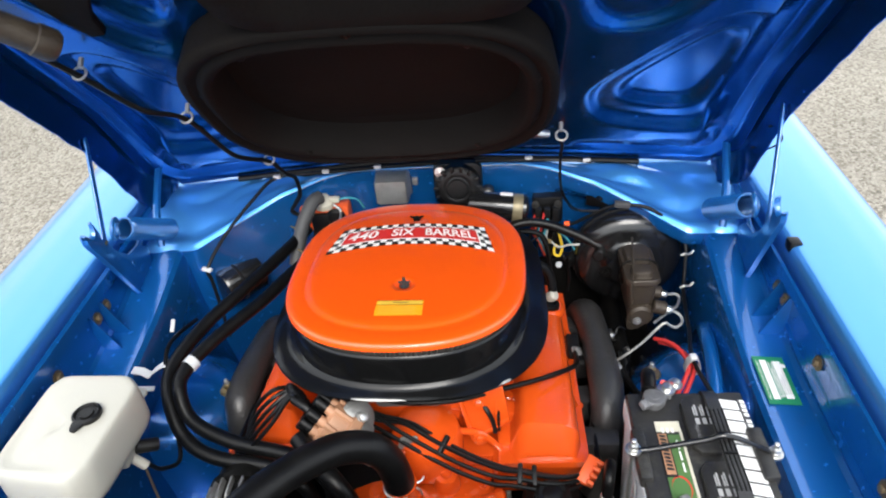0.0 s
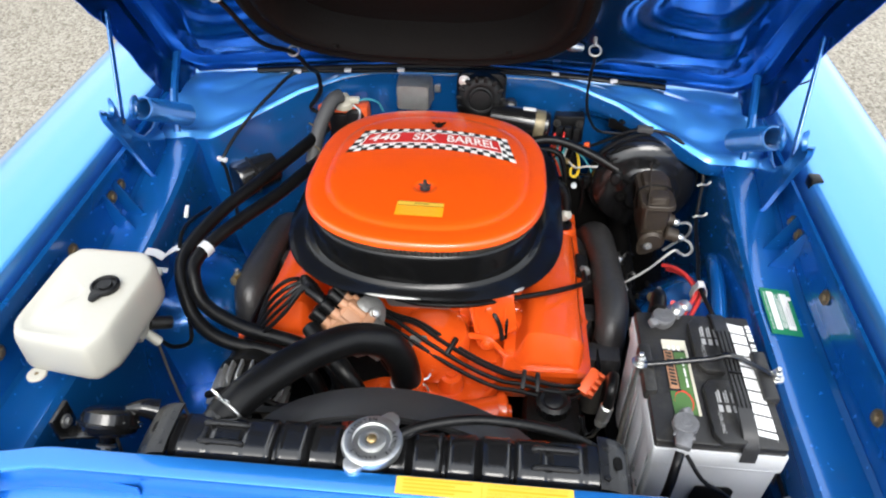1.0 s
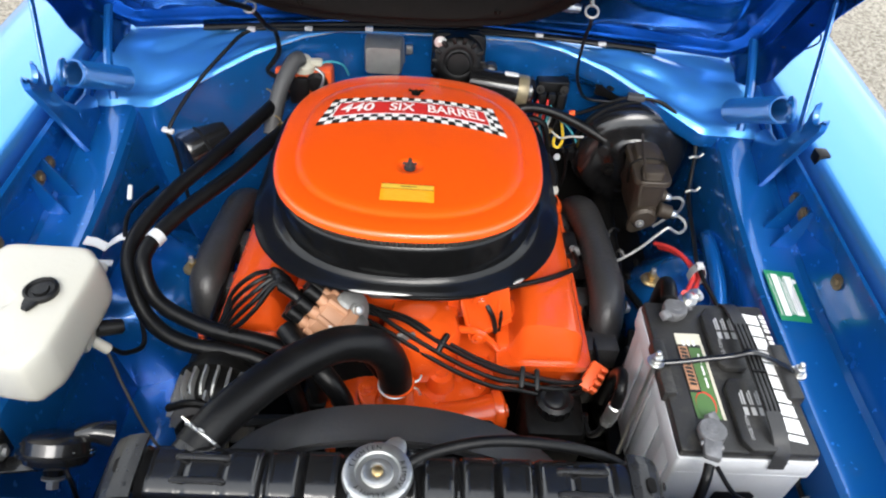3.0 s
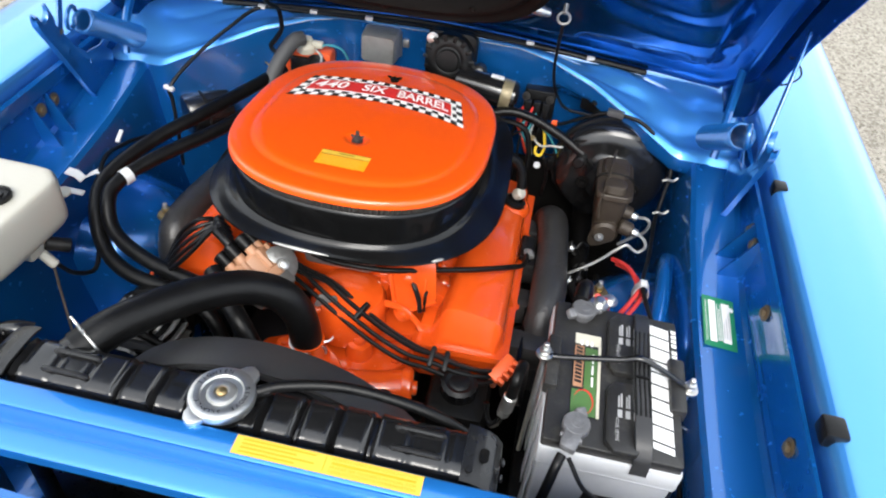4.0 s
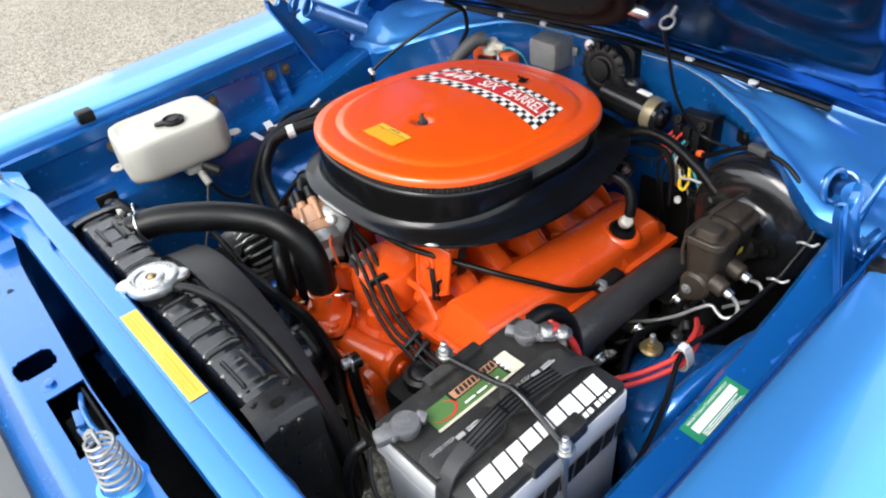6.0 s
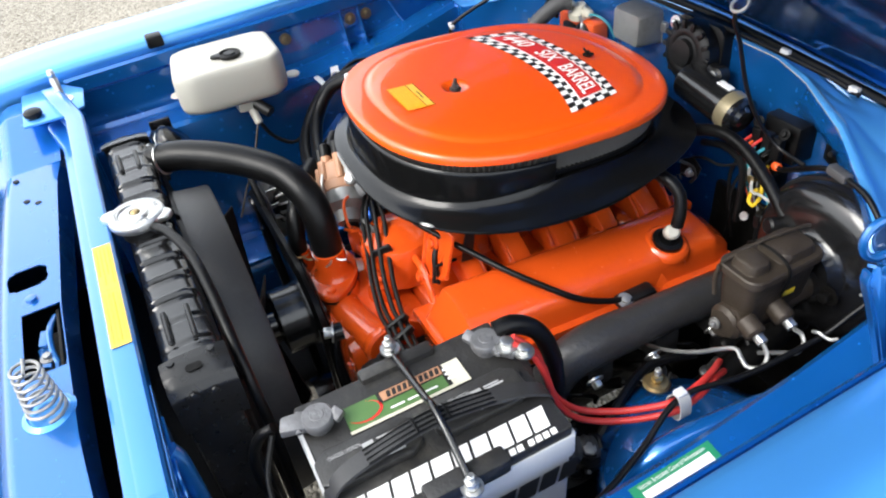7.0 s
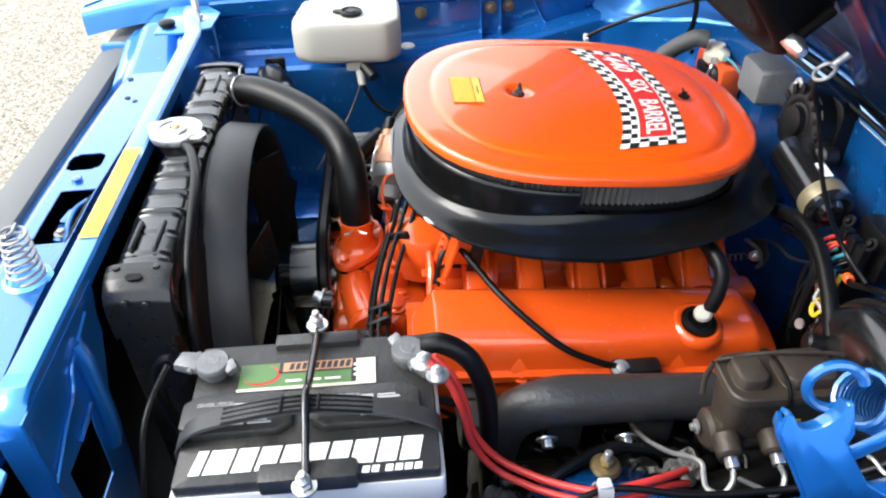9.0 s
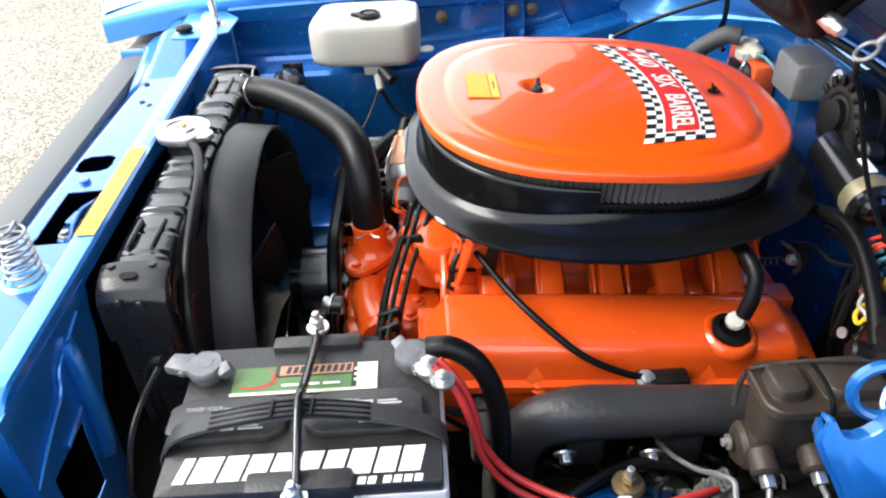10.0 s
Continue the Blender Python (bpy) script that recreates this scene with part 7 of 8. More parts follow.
def master_cylinder():
    m = thing("master_cylinder", (0.378, 0.70, 0.69), "rusty brown cast iron brake master cylinder", "master cylinder")
    rings = [[(0.374 + x * s, 0.726 + y * t, z) for x, y in rounded(0.058, 0.114, 0.014)] for s, t, z in ((0.72, 0.86, 0.700), (0.80, 0.90, 0.712), (0.92, 0.97, 0.755), (1.0, 1.0, 0.786), (1.0, 1.0, 0.794))]
    part("reservoir", loft(rings), "brown_iron", m)
    part("bore", rod((0.374, 0.662, 0.716), (0.376, 0.81, 0.726), 0.025, 24, 0.005), "brown_iron", m)
    part("end_boss", prism([(0.030 * math.cos(t) * (1 + 0.2 * math.cos(2 * t)), 0.022 * math.sin(t)) for t in np.linspace(0, 2 * math.pi, 25)[:-1]], basis((0.372, 0.668, 0.712), (0.5, 0, 0.87), (0.87, 0, -0.5)), 0.010, None, 0.002), "brown_iron", m)
    part("bolt", bolt((0.366, 0.658, 0.712), (0, -1, 0), 0.005), "alloy", m)
    rings = [[(0.374 + x * s, 0.726 + y * t, z) for x, y in rounded(0.068, 0.126, 0.018)] for s, t, z in ((0.96, 0.98, 0.791), (1.0, 1.0, 0.793), (1.0, 1.0, 0.797), (0.985, 0.99, 0.7985), (0.985, 0.99, 0.802), (0.94, 0.965, 0.804), (0.90, 0.94, 0.8035))]
    lid_ = part("lid", loft(rings), "brown_iron", m, "stamped steel lid with two domes", 28)
    for y, lx, ly in ((0.690, 0.040, 0.034), (0.750, 0.048, 0.056)):
        rings = [[(0.374 + x * s, y + yy * s, z) for x, yy in rounded(lx, ly, 0.012)] for s, z in ((1.1, 0.8025), (1.04, 0.804), (1.0, 0.812), (0.92, 0.8155), (0.78, 0.817))]
        part("dome", loft(rings), "brown_iron", lid_, "", 30)
    part("bail_wire", tube([(0.404, 0.720, 0.760), (0.409, 0.720, 0.796), (0.400, 0.720, 0.812), (0.374, 0.721, 0.816), (0.350, 0.720, 0.812), (0.339, 0.720, 0.796), (0.343, 0.720, 0.760)], 0.0022, 8, 5), "dark", m)
    part("bail_rod", tube([(0.352, 0.664, 0.806), (0.360, 0.715, 0.8205), (0.368, 0.775, 0.823), (0.371, 0.79, 0.822)], 0.0022, 8, 4), "brown_iron", m)
    part("front_strap", tube([(0.350, 0.664, 0.80), (0.350, 0.660, 0.778), (0.354, 0.660, 0.755)], 0.003, 8, 4), "brown_iron", m)
    part("yellow_mark", box((0.3995, 0.728, 0.752), (0.4025, 0.748, 0.760), 0.0006, 1), "yellow_wire", m, "yellow paint mark")
    for y in (0.672, 0.722):
        part("port_boss", rod((0.396, y, 0.738), (0.422, y - 0.002, 0.731), 0.014, 18, 0.003), "brown_iron", m)
        part("fitting", bolt((0.421, y - 0.002, 0.731), (1, -0.05, -0.3), 0.008, 0.012, False), "zinc", m, "bright brake line fitting")


master_cylinder()
hose("brake_line", [(0.434, 0.669, 0.727), (0.447, 0.663, 0.722), (0.452, 0.652, 0.713), (0.440, 0.643, 0.706), (0.428, 0.643, 0.710), (0.416, 0.644, 0.716), (0.398, 0.638, 0.703), (0.370, 0.630, 0.675), (0.33, 0.622, 0.645), (0.29, 0.62, 0.62)], 0.0030, "bright bent steel brake line", (), "alloy", "pipe", "zinc", 8)
hose("brake_line", [(0.436, 0.718, 0.729), (0.450, 0.715, 0.732), (0.458, 0.711, 0.724), (0.454, 0.708, 0.706), (0.440, 0.706, 0.695), (0.41, 0.70, 0.67)], 0.0030, "bright curled steel brake line", (), "alloy", "pipe", "zinc", 8)
hose("vacuum_tee", [(0.11, 0.86, 0.79), (0.15, 0.865, 0.80), (0.19, 0.862, 0.79), (0.205, 0.855, 0.75), (0.21, 0.85, 0.70)], 0.006, "black vacuum pipe behind the engine", (), "rubber", "hose", "zinc", 8)


# ---- ignition ----
def distributor():
    d = thing("distributor", (-0.16, 0.33, 0.70), "distributor with tan cap and black boots", "distributor")
    a, b = Vector((-0.150, 0.335, 0.748)), Vector((-0.218, 0.356, 0.800))
    n = (b - a).normalized()
    part("housing", lathe(a - n * 0.05, b, [(0.02, 0), (0.022, 0.02), (0.036, 0.03), (0.040, 0.045), (0.040, 0.052)], 32), "alloy", d, "dull alloy housing")
    cap = part("cap", lathe(a, b, [(0.040, 0), (0.042, 0.002), (0.042, 0.016), (0.038, 0.020), (0.037, 0.048), (0.030, 0.055), (0.0, 0.057)], 36), "tan", d, "tan bakelite cap")
    s1 = n.orthogonal().normalized()
    s2 = n.cross(s1)
    for k in range(8):
        t = 2 * math.pi * k / 8
        e = s1 * math.cos(t) + s2 * math.sin(t)
        p = a + n * 0.050 + e * 0.028
        part("tower", rod(p - n * 0.006, p + n * 0.016, 0.0088, 14, 0.001), "tan", cap)
        part("boot", rod(p + n * 0.012, p + n * 0.036, 0.0095, 14, 0.002), "rubber", d, "black rubber boot")
        part("cap_rib", rod(a + e * 0.038 + n * 0.018, a + e * 0.037 + n * 0.052, 0.0055, 8, 0.001), "tan", cap)
    p = a + n * 0.055
    part("coil_boot", rod(p, p + n * 0.028, 0.0095, 14, 0.002), "rubber", d)
    part("spring_clip", tube([a + s2 * 0.043 - n * 0.015, a + s2 * 0.045 + n * 0.012, a + s2 * 0.041 + n * 0.030], 0.0028, 8, 4), "zinc", d)
    part("spring_clip", tube([a + (s1 * 0.5 - s2 * 0.3).normalized() * 0.044 - n * 0.02, a + (s1 * 0.5 - s2 * 0.3).normalized() * 0.047 + n * 0.01, a + (s1 * 0.5 - s2 * 0.3).normalized() * 0.040 + n * 0.035], 0.003, 8, 4), "zinc", d)
    c = Vector((-0.138, 0.352, 0.778))
    q = Vector((0.55, -0.45, 0.55)).normalized()
    part("vacuum_advance", lathe(c - q * 0.01, c + q, [(0.0, 0), (0.025, 0.002), (0.030, 0.008), (0.030, 0.012), (0.022, 0.018), (0.010, 0.020), (0.009, 0.027), (0, 0.028)], 28), "alloy", d, "bright plated vacuum canister")
    part("advance_nut", bolt(c + q * 0.016, q, 0.008, 0.008, False), "zinc", d)
    part("shaft_tube", rod((-0.125, 0.328, 0.73), (-0.09, 0.325, 0.66), 0.012, 18, 0.002), "dark", d)
    part("orange_lead", tube([(-0.12, 0.335, 0.765), (-0.10, 0.318, 0.768), (-0.082, 0.312, 0.748), (-0.078, 0.315, 0.725)], 0.0025, 8, 5), "orange_plastic", d, "orange wire")


distributor()


def spark_leads():
    starts = [(-0.118, 0.372, 0.765), (-0.112, 0.366, 0.758), (-0.104, 0.372, 0.762), (-0.125, 0.362, 0.752)]
    ends = [(0.255, 0.43, 0.635), (0.258, 0.53, 0.635), (0.262, 0.40, 0.62), (0.262, 0.50, 0.61)]
    offs = [(-0.012, 0.004), (-0.002, 0.009), (0.008, -0.001), (-0.018, -0.006)]
    for (sx, sy, sz), (ex, ey, ez), (o, q) in zip(starts, ends, offs):
        pts = [(sx - 0.06, sy + 0.02, sz + 0.01), (sx, sy, sz), (-0.062 + o, 0.356 + o, 0.752 + q), (-0.01 + o, 0.338 + o, 0.728 + q), (0.045 + o, 0.320 + o, 0.708 + q), (0.095 + o, 0.309 + o, 0.694 + q), (0.125 + o * 0.6, 0.306 + o, 0.692 + q), (0.17, 0.302 + o, 0.684 + q), (0.215, 0.310 + o * 0.6, 0.676 + q), (0.252, 0.345, 0.665), (ex, ey, ez)]
        w = thing("spark_lead", (sx, sy, sz), "black spark plug lead", "wire", "spark plug leads")
        part("lead", tube(pts, 0.0036, 8, 8), "rubber", w)
    for x, y, z, t in ((0.0, 0.335, 0.728, -30), (0.122, 0.302, 0.696, -5), (0.145, 0.301, 0.692, 0)):
        c = thing("lead_separator", (x, y, z), "black plastic lead separator", "clip", "lead separators")
        part("separator", box((x - 0.004, y - 0.017, z - 0.004), (x + 0.004, y + 0.017, z + 0.009), 0.003, 2, (25, 0, t)), "black_plastic", c)
    # leads to the passenger side bank, fanned out over the end of its valve cover
    for k in range(5):
        w = thing("spark_lead", (-0.24, 0.37, 0.81), "black spark plug lead to the far cylinder bank", "wire", "spark plug leads")
        y1 = 0.42 + 0.08 * k
        f = k - 2
        part("lead", tube([(-0.214 - 0.007 * k, 0.346 + 0.010 * k, 0.806), (-0.246 - 0.004 * k, 0.366 + 0.011 * k, 0.812 - 0.005 * k), (-0.280 - 0.002 * k, 0.372 + 0.012 * f, 0.786 + 0.006 * f), (-0.312 - 0.003 * k, 0.366 + 0.012 * f, 0.750 + 0.006 * f), (-0.345, 0.362 + 0.005 * f, 0.708 + 0.003 * f), (-0.378, 0.378 + 0.006 * k, 0.668), (-0.388, y1, 0.62)], 0.0037, 8, 7), "rubber", w)
        part("boot", tube([(-0.206 - 0.007 * k, 0.342 + 0.010 * k, 0.800), (-0.222 - 0.007 * k, 0.350 + 0.010 * k, 0.810), (-0.240 - 0.005 * k, 0.361 + 0.011 * k, 0.813 - 0.004 * k)], 0.0078, 10, 4), "black_plastic", w, "black rubber boot")
    for x, y, z, turn in ((0.232, 0.320, 0.682, (15, -20, 55)), (-0.372, 0.395, 0.655, (10, 10, 20))):
        o = thing("lead_holder", (x, y, z), "orange plastic spark lead holder", "clip", "lead holders")
        part("bar", box((x - 0.024, y - 0.010, z - 0.006), (x + 0.024, y + 0.010, z + 0.010), 0.003, 2, turn), "orange_plastic", o)
        r = Euler([radians(t) for t in turn]).to_matrix()
        for k in range(4):
            p = Vector((x, y, z)) + r @ Vector((-0.018 + 0.012 * k, -0.012, 0.004))
            part("finger", box(tuple(p - Vector((0.0035, 0.006, 0.010))), tuple(p + Vector((0.0035, 0.006, 0.012))), 0.002, 2, turn), "orange_plastic", o)


spark_leads()
hose("kickdown_cable", [(-0.10, 0.398, 0.772), (-0.055, 0.385, 0.776), (0.013, 0.388, 0.776), (0.065, 0.408, 0.770), (0.115, 0.433, 0.762), (0.164, 0.457, 0.755), (0.208, 0.494, 0.738), (0.233, 0.536, 0.712), (0.240, 0.580, 0.690), (0.240, 0.615, 0.676)], 0.0046, "black cable draped over the valve cover", (), "rubber", "cable", "zinc", 10)
tab = thing("dipstick_clip", (0.238, 0.62, 0.66), "black clip between valve cover and manifold", "clip")
part("clip", box((0.226, 0.60, 0.664), (0.252, 0.665, 0.680), 0.006), "black_plastic", tab)
part("clip_bolt", bolt((0.244, 0.610, 0.679), (0.5, 0, 1), 0.007, 0.006), "alloy", tab)

oil = thing("filler_cap", (0.172, 0.275, 0.66), "black ribbed power steering filler cap", "cap")
part("cap", lathe((0.172, 0.275, 0.662), (0.172, 0.272, 1), [(0.0, 0), (0.026, 0.0), (0.028, 0.006), (0.028, 0.022), (0.022, 0.026), (0.016, 0.024), (0.012, 0.027), (0, 0.027)], 32), "black_plastic", oil)
for k in range(16):
    a = 2 * math.pi * k / 16
    part("grip", box((0.172 + 0.0275 * math.cos(a) - 0.002, 0.275 + 0.0275 * math.sin(a) - 0.002, 0.667), (0.172 + 0.0275 * math.cos(a) + 0.002, 0.275 + 0.0275 * math.sin(a) + 0.002, 0.684), 0.001), "black_plastic", oil)
part("reservoir", box((0.125, 0.225, 0.52), (0.222, 0.325, 0.664), 0.02), "dark", oil, "greasy black reservoir")


# ---- cables at the battery ----
hose("positive_cable", [(0.345, 0.362, 0.836), (0.355, 0.382, 0.812), (0.361, 0.394, 0.775), (0.366, 0.404, 0.730), (0.378, 0.430, 0.698), (0.402, 0.468, 0.694), (0.424, 0.502, 0.703), (0.437, 0.531, 0.712), (0.430, 0.575, 0.709), (0.416, 0.612, 0.697), (0.40, 0.64, 0.68)], 0.0043, "red battery cable pair dropping behind the battery", (), "red_wire", "cable", "zinc", 10)
hose("positive_cable", [(0.352, 0.358, 0.836), (0.364, 0.378, 0.812), (0.371, 0.391, 0.772), (0.377, 0.401, 0.727), (0.389, 0.427, 0.693), (0.411, 0.464, 0.688), (0.433, 0.499, 0.697), (0.446, 0.529, 0.706), (0.439, 0.572, 0.702), (0.424, 0.608, 0.690), (0.41, 0.64, 0.67)], 0.0042, "second red battery cable", (), "red_wire", "cable", "zinc", 10)
hose("starter_cable", [(0.322, 0.352, 0.830), (0.326, 0.376, 0.832), (0.332, 0.402, 0.812), (0.338, 0.418, 0.770), (0.340, 0.424, 0.710), (0.338, 0.425, 0.62), (0.335, 0.43, 0.54)], 0.0115, "thick black battery cable", (), "rubber", "cable", "zinc", 12)
hose("negative_cable", [(0.314, 0.092, 0.826), (0.308, 0.076, 0.815), (0.302, 0.062, 0.78), (0.296, 0.06, 0.72), (0.29, 0.07, 0.64), (0.285, 0.09, 0.55)], 0.0062, "black negative battery cable", (), "rubber", "cable", "zinc", 10)
hose("ground_wire", [(0.322, 0.088, 0.826), (0.345, 0.070, 0.800), (0.375, 0.064, 0.782), (0.405, 0.062, 0.745), (0.425, 0.055, 0.70), (0.42, 0.03, 0.66)], 0.0030, "thin black ground wire", (), "rubber", "wire", "zinc", 8)
cable_tie = thing("cable_tie", (0.443, 0.529, 0.716), "pale grey plastic strap round the red and black cables", "cable tie")
tie = [(0.430, 0.702), (0.433, 0.720), (0.442, 0.7315), (0.451, 0.726), (0.455, 0.706), (0.450, 0.697), (0.438, 0.695)]
rings = []
for x, z in [(p.x, p.z) for p in curve_points([(x, 0, z) for x, z in tie + tie[:1]], 4)]:
    dx, dz = x - 0.4425, z - 0.713
    k = 1 + 0.0016 / math.hypot(dx, dz)
    rings.append([(x, 0.521, z), (x, 0.537, z), (0.4425 + dx * k, 0.537, 0.713 + dz * k), (0.4425 + dx * k, 0.521, 0.713 + dz * k)])
part("strap", loft(rings), "label_grey", cable_tie)
part("buckle", box((0.436, 0.522, 0.729), (0.448, 0.536, 0.736), 0.002), "case_grey", cable_tie)
fit = thing("cable_coupling", (0.248, 0.24, 0.66), "bright crimped fitting on a black hose", "fitting")
part("hose", tube([(0.268, 0.335, 0.600), (0.264, 0.315, 0.690), (0.259, 0.280, 0.748), (0.253, 0.250, 0.750), (0.250, 0.242, 0.718)], 0.0085, 12, 6), "rubber", fit)
part("ferrule", rod((0.250, 0.242, 0.722), (0.246, 0.240, 0.690), 0.0105, 16, 0.002), "zinc", fit)
part("nut", bolt((0.246, 0.240, 0.692), (-0.15, 0, -1), 0.010, 0.012, False), "alloy", fit)
part("pipe", tube([(0.244, 0.240, 0.682), (0.239, 0.241, 0.655), (0.230, 0.245, 0.640), (0.221, 0.252, 0.650), (0.218, 0.262, 0.668)], 0.0055, 10, 5), "black_gloss", fit)


# ---- labels on the body ----
def body_labels():
    m = Matrix.Translation((-0.036, -0.033, 0.8818))
    y = part("coolant_label", flat(rect(0, 0, 0.203, 0.0225), m), "label_yellow", body, "yellow printed coolant label", 38, False)
    for k, line in enumerate(("ALWAYS MAKE SURE COOLANT HAS", "", "FREEZE SEE OWNER'S MANUAL FOR", "COOLING SYSTEM RECOMMENDATION")):
        v = 0.0185 - k * 0.0048
        if line:
            part("print_line", words(line, m @ Matrix.Translation((0.151, v, 0)), 0.0030, 0.092, None, 0.0005), "label_amber", y, "", 38, False)
        else:
            part("print_line", flat(rect(0.106, v - 0.0012, 0.196, v + 0.0012), m, 0.0005), "label_amber", y, "", 38, False)
        part("print_line", flat(rect(0.008, v - 0.0010, 0.088 - 0.02 * (k % 2), v + 0.0008), m, 0.0005), "label_amber", y, "", 38, False)
    part("divider", flat(rect(0.0985, 0.002, 0.0992, 0.0205), m, 0.0005), "label_amber", y, "", 38, False)
    # green notice on the inner fender
    ys = [0.385, 0.487]
    p00, p01 = Vector((0.524, ys[0], lerp(SHELF, ys[0]) + 0.0056)), Vector((0.524, ys[1], lerp(SHELF, ys[1]) + 0.0056))
    m = basis(p00, p01 - p00, Vector((-1, 0, 0.1)))
    w, h = (p01 - p00).length, 0.052
    m = m @ Matrix.Translation((0, -h, 0.0015))
    gl = part("emission_label", flat(rect(0, 0, w, h), m), "label_green", body, "green printed notice on the inner fender", 38, False)
    wp = bmesh.new()
    flat(rect(0.010, 0.031, w - 0.008, 0.042), m, 0.0005, wp)
    part("white_panel", wp, "label_white", gl, "", 38, False)
    part("white_panel", flat(rect(0.012, 0.008, w - 0.010, 0.021), m, 0.0005), "label_white", gl, "", 38, False)
    part("heading", words("Vehicle Emission Control Information", m @ Matrix.Translation((w / 2, 0.047, 0)), 0.0045, w * 0.82, None, 0.0006), "label_white", gl, "", 38, False)
    for k in range(3):
        part("print_line", flat(rect(0.014, 0.0225 + 0.0026 * k, w - 0.014 - 0.01 * (k % 2), 0.0238 + 0.0026 * k), m, 0.0006), "label_white", gl, "", 38, False)
    for k in range(3):
        part("print_line", flat(rect(0.02, 0.010 + 0.004 * k, w - 0.03 - 0.01 * k, 0.0112 + 0.004 * k), m, 0.001), "label_grey", gl, "", 38, False)
    part("seal_mark", flat([(w - 0.02 + 0.005 * math.cos(a), 0.005 + 0.004 * math.sin(a)) for a in np.linspace(0, 6.28, 17)[:-1]], m, 0.0006), "label_white", gl, "", 38, False)


body_labels()


# ---- latch, spring, pins and bump stops at the front ----
def latch():
    l = thing("hood_latch", (0.005, -0.128, 0.75), "blue steel hood latch levers in the panel opening", "latch")
    part("plate", box((-0.058, -0.148, 0.755), (0.066, -0.110, 0.760), 0.001), "dark", l)
    part("lever", tube([(-0.05, -0.115, 0.792), (-0.02, -0.122, 0.796), (0.01, -0.124, 0.790), (0.035, -0.120, 0.785), (0.06, -0.116, 0.78)], 0.004, 8, 5), "blue_hinge", l)
    part("pawl", prism([(0, 0), (0.035, 0.004), (0.04, 0.014), (0.012, 0.018), (-0.006, 0.010)], Matrix.Translation((0.0, -0.142, 0.782)), 0.004, None, 0.001), "blue_hinge", l)
    part("pawl", prism([(0, 0), (0.03, -0.004), (0.034, 0.006), (0.004, 0.012)], Matrix.Translation((-0.03, -0.135, 0.788)), 0.004, None, 0.001), "blue_hinge", l)
    part("guide", box((-0.055, -0.112, 0.760), (0.064, -0.108, 0.798), 0.001), "dark", l)
    part("pivot", bolt((0.022, -0.130, 0.786), (0, 0, 1), 0.006), "alloy", l)
    part("link", tube([(0.04, -0.118, 0.79), (0.055, -0.126, 0.776), (0.06, -0.14, 0.77)], 0.003, 8, 4), "blue_hinge", l)


latch()
spr = thing("hood_spring", (0.136, -0.128, 0.80), "bright conical coil spring on the front panel", "spring")
coil = []
for i in range(7 * 16 + 1):
    t = i / (7 * 16)
    r = 0.021 - 0.007 * t
    a = 2 * math.pi * i / 16
    coil.append((0.136 - 0.012 * t + r * math.cos(a), -0.128 + r * math.sin(a), 0.806 + 0.062 * t))
part("coil", tube(coil, 0.0021, 8, 1, None, None, True), "alloy", spr)
part("seat", lathe((0.136, -0.128, 0.800), (0.136, -0.128, 1), [(0.0, 0), (0.028, 0.0), (0.030, 0.003), (0.024, 0.006), (0.022, 0.004), (0, 0.004)], 28), "blue", spr, "blue spring seat")
part("tip", tube([(0.110, -0.128, 0.868), (0.124, -0.128, 0.866), (0.136, -0.128, 0.868)], 0.0021, 8, 3), "alloy", spr)


def bump(at, n, label="black rubber hood bump stop"):
    b = thing("bump_stop", at, label, "bump stop", "bump stops")
    part("stop", lathe(Vector(at), Vector(at) + Vector(n), [(0.0, 0), (0.011, 0.0), (0.012, 0.003), (0.012, 0.009), (0.016, 0.010), (0.016, 0.016), (0.012, 0.019), (0, 0.020)], 20), "rubber", b)


bump((-0.545, -0.090, 0.855), (0, 0, 1))
bump((0.485, -0.075, 0.850), (0, 0, 1))
pin = thing("hood_pin", (-0.582, -0.038, 0.86), "bright threaded hood guide pin", "pin")
part("shank", lathe((-0.582, -0.038, 0.858), (-0.582, -0.038, 1), [(0.0, 0), (0.007, 0.0), (0.007, 0.045), (0.0055, 0.047), (0.0055, 0.052), (0.007, 0.055), (0.005, 0.062), (0, 0.063)], 18), "zinc", pin)
part("nut", bolt((-0.582, -0.038, 0.861), (0, 0, 1), 0.011, 0.008), "zinc", pin)
for s in (1, -1):
    y = 0.155
    at = Vector((CX + s * 0.641, y, lerp(FZ, y) - 0.004))
    st = thing("fender_stop", at, "black rubber block on the fender lip", "bump stop", "fender stops")
    part("block", box((at.x - 0.012, y - 0.016, at.z - 0.012), (at.x + 0.016, y + 0.016, at.z + 0.012), 0.004), "rubber", st)
    if s < 0:
        continue
    y = 0.62
    at = Vector((CX + s * 0.650, y, lerp(FZ, y) - 0.004))
    st = thing("fender_stop", at, "black rubber block on the fender lip", "bump stop", "fender stops")
    part("block", box((at.x - 0.012, y - 0.013, at.z - 0.012), (at.x + 0.010, y + 0.013, at.z + 0.010), 0.004), "rubber", st)


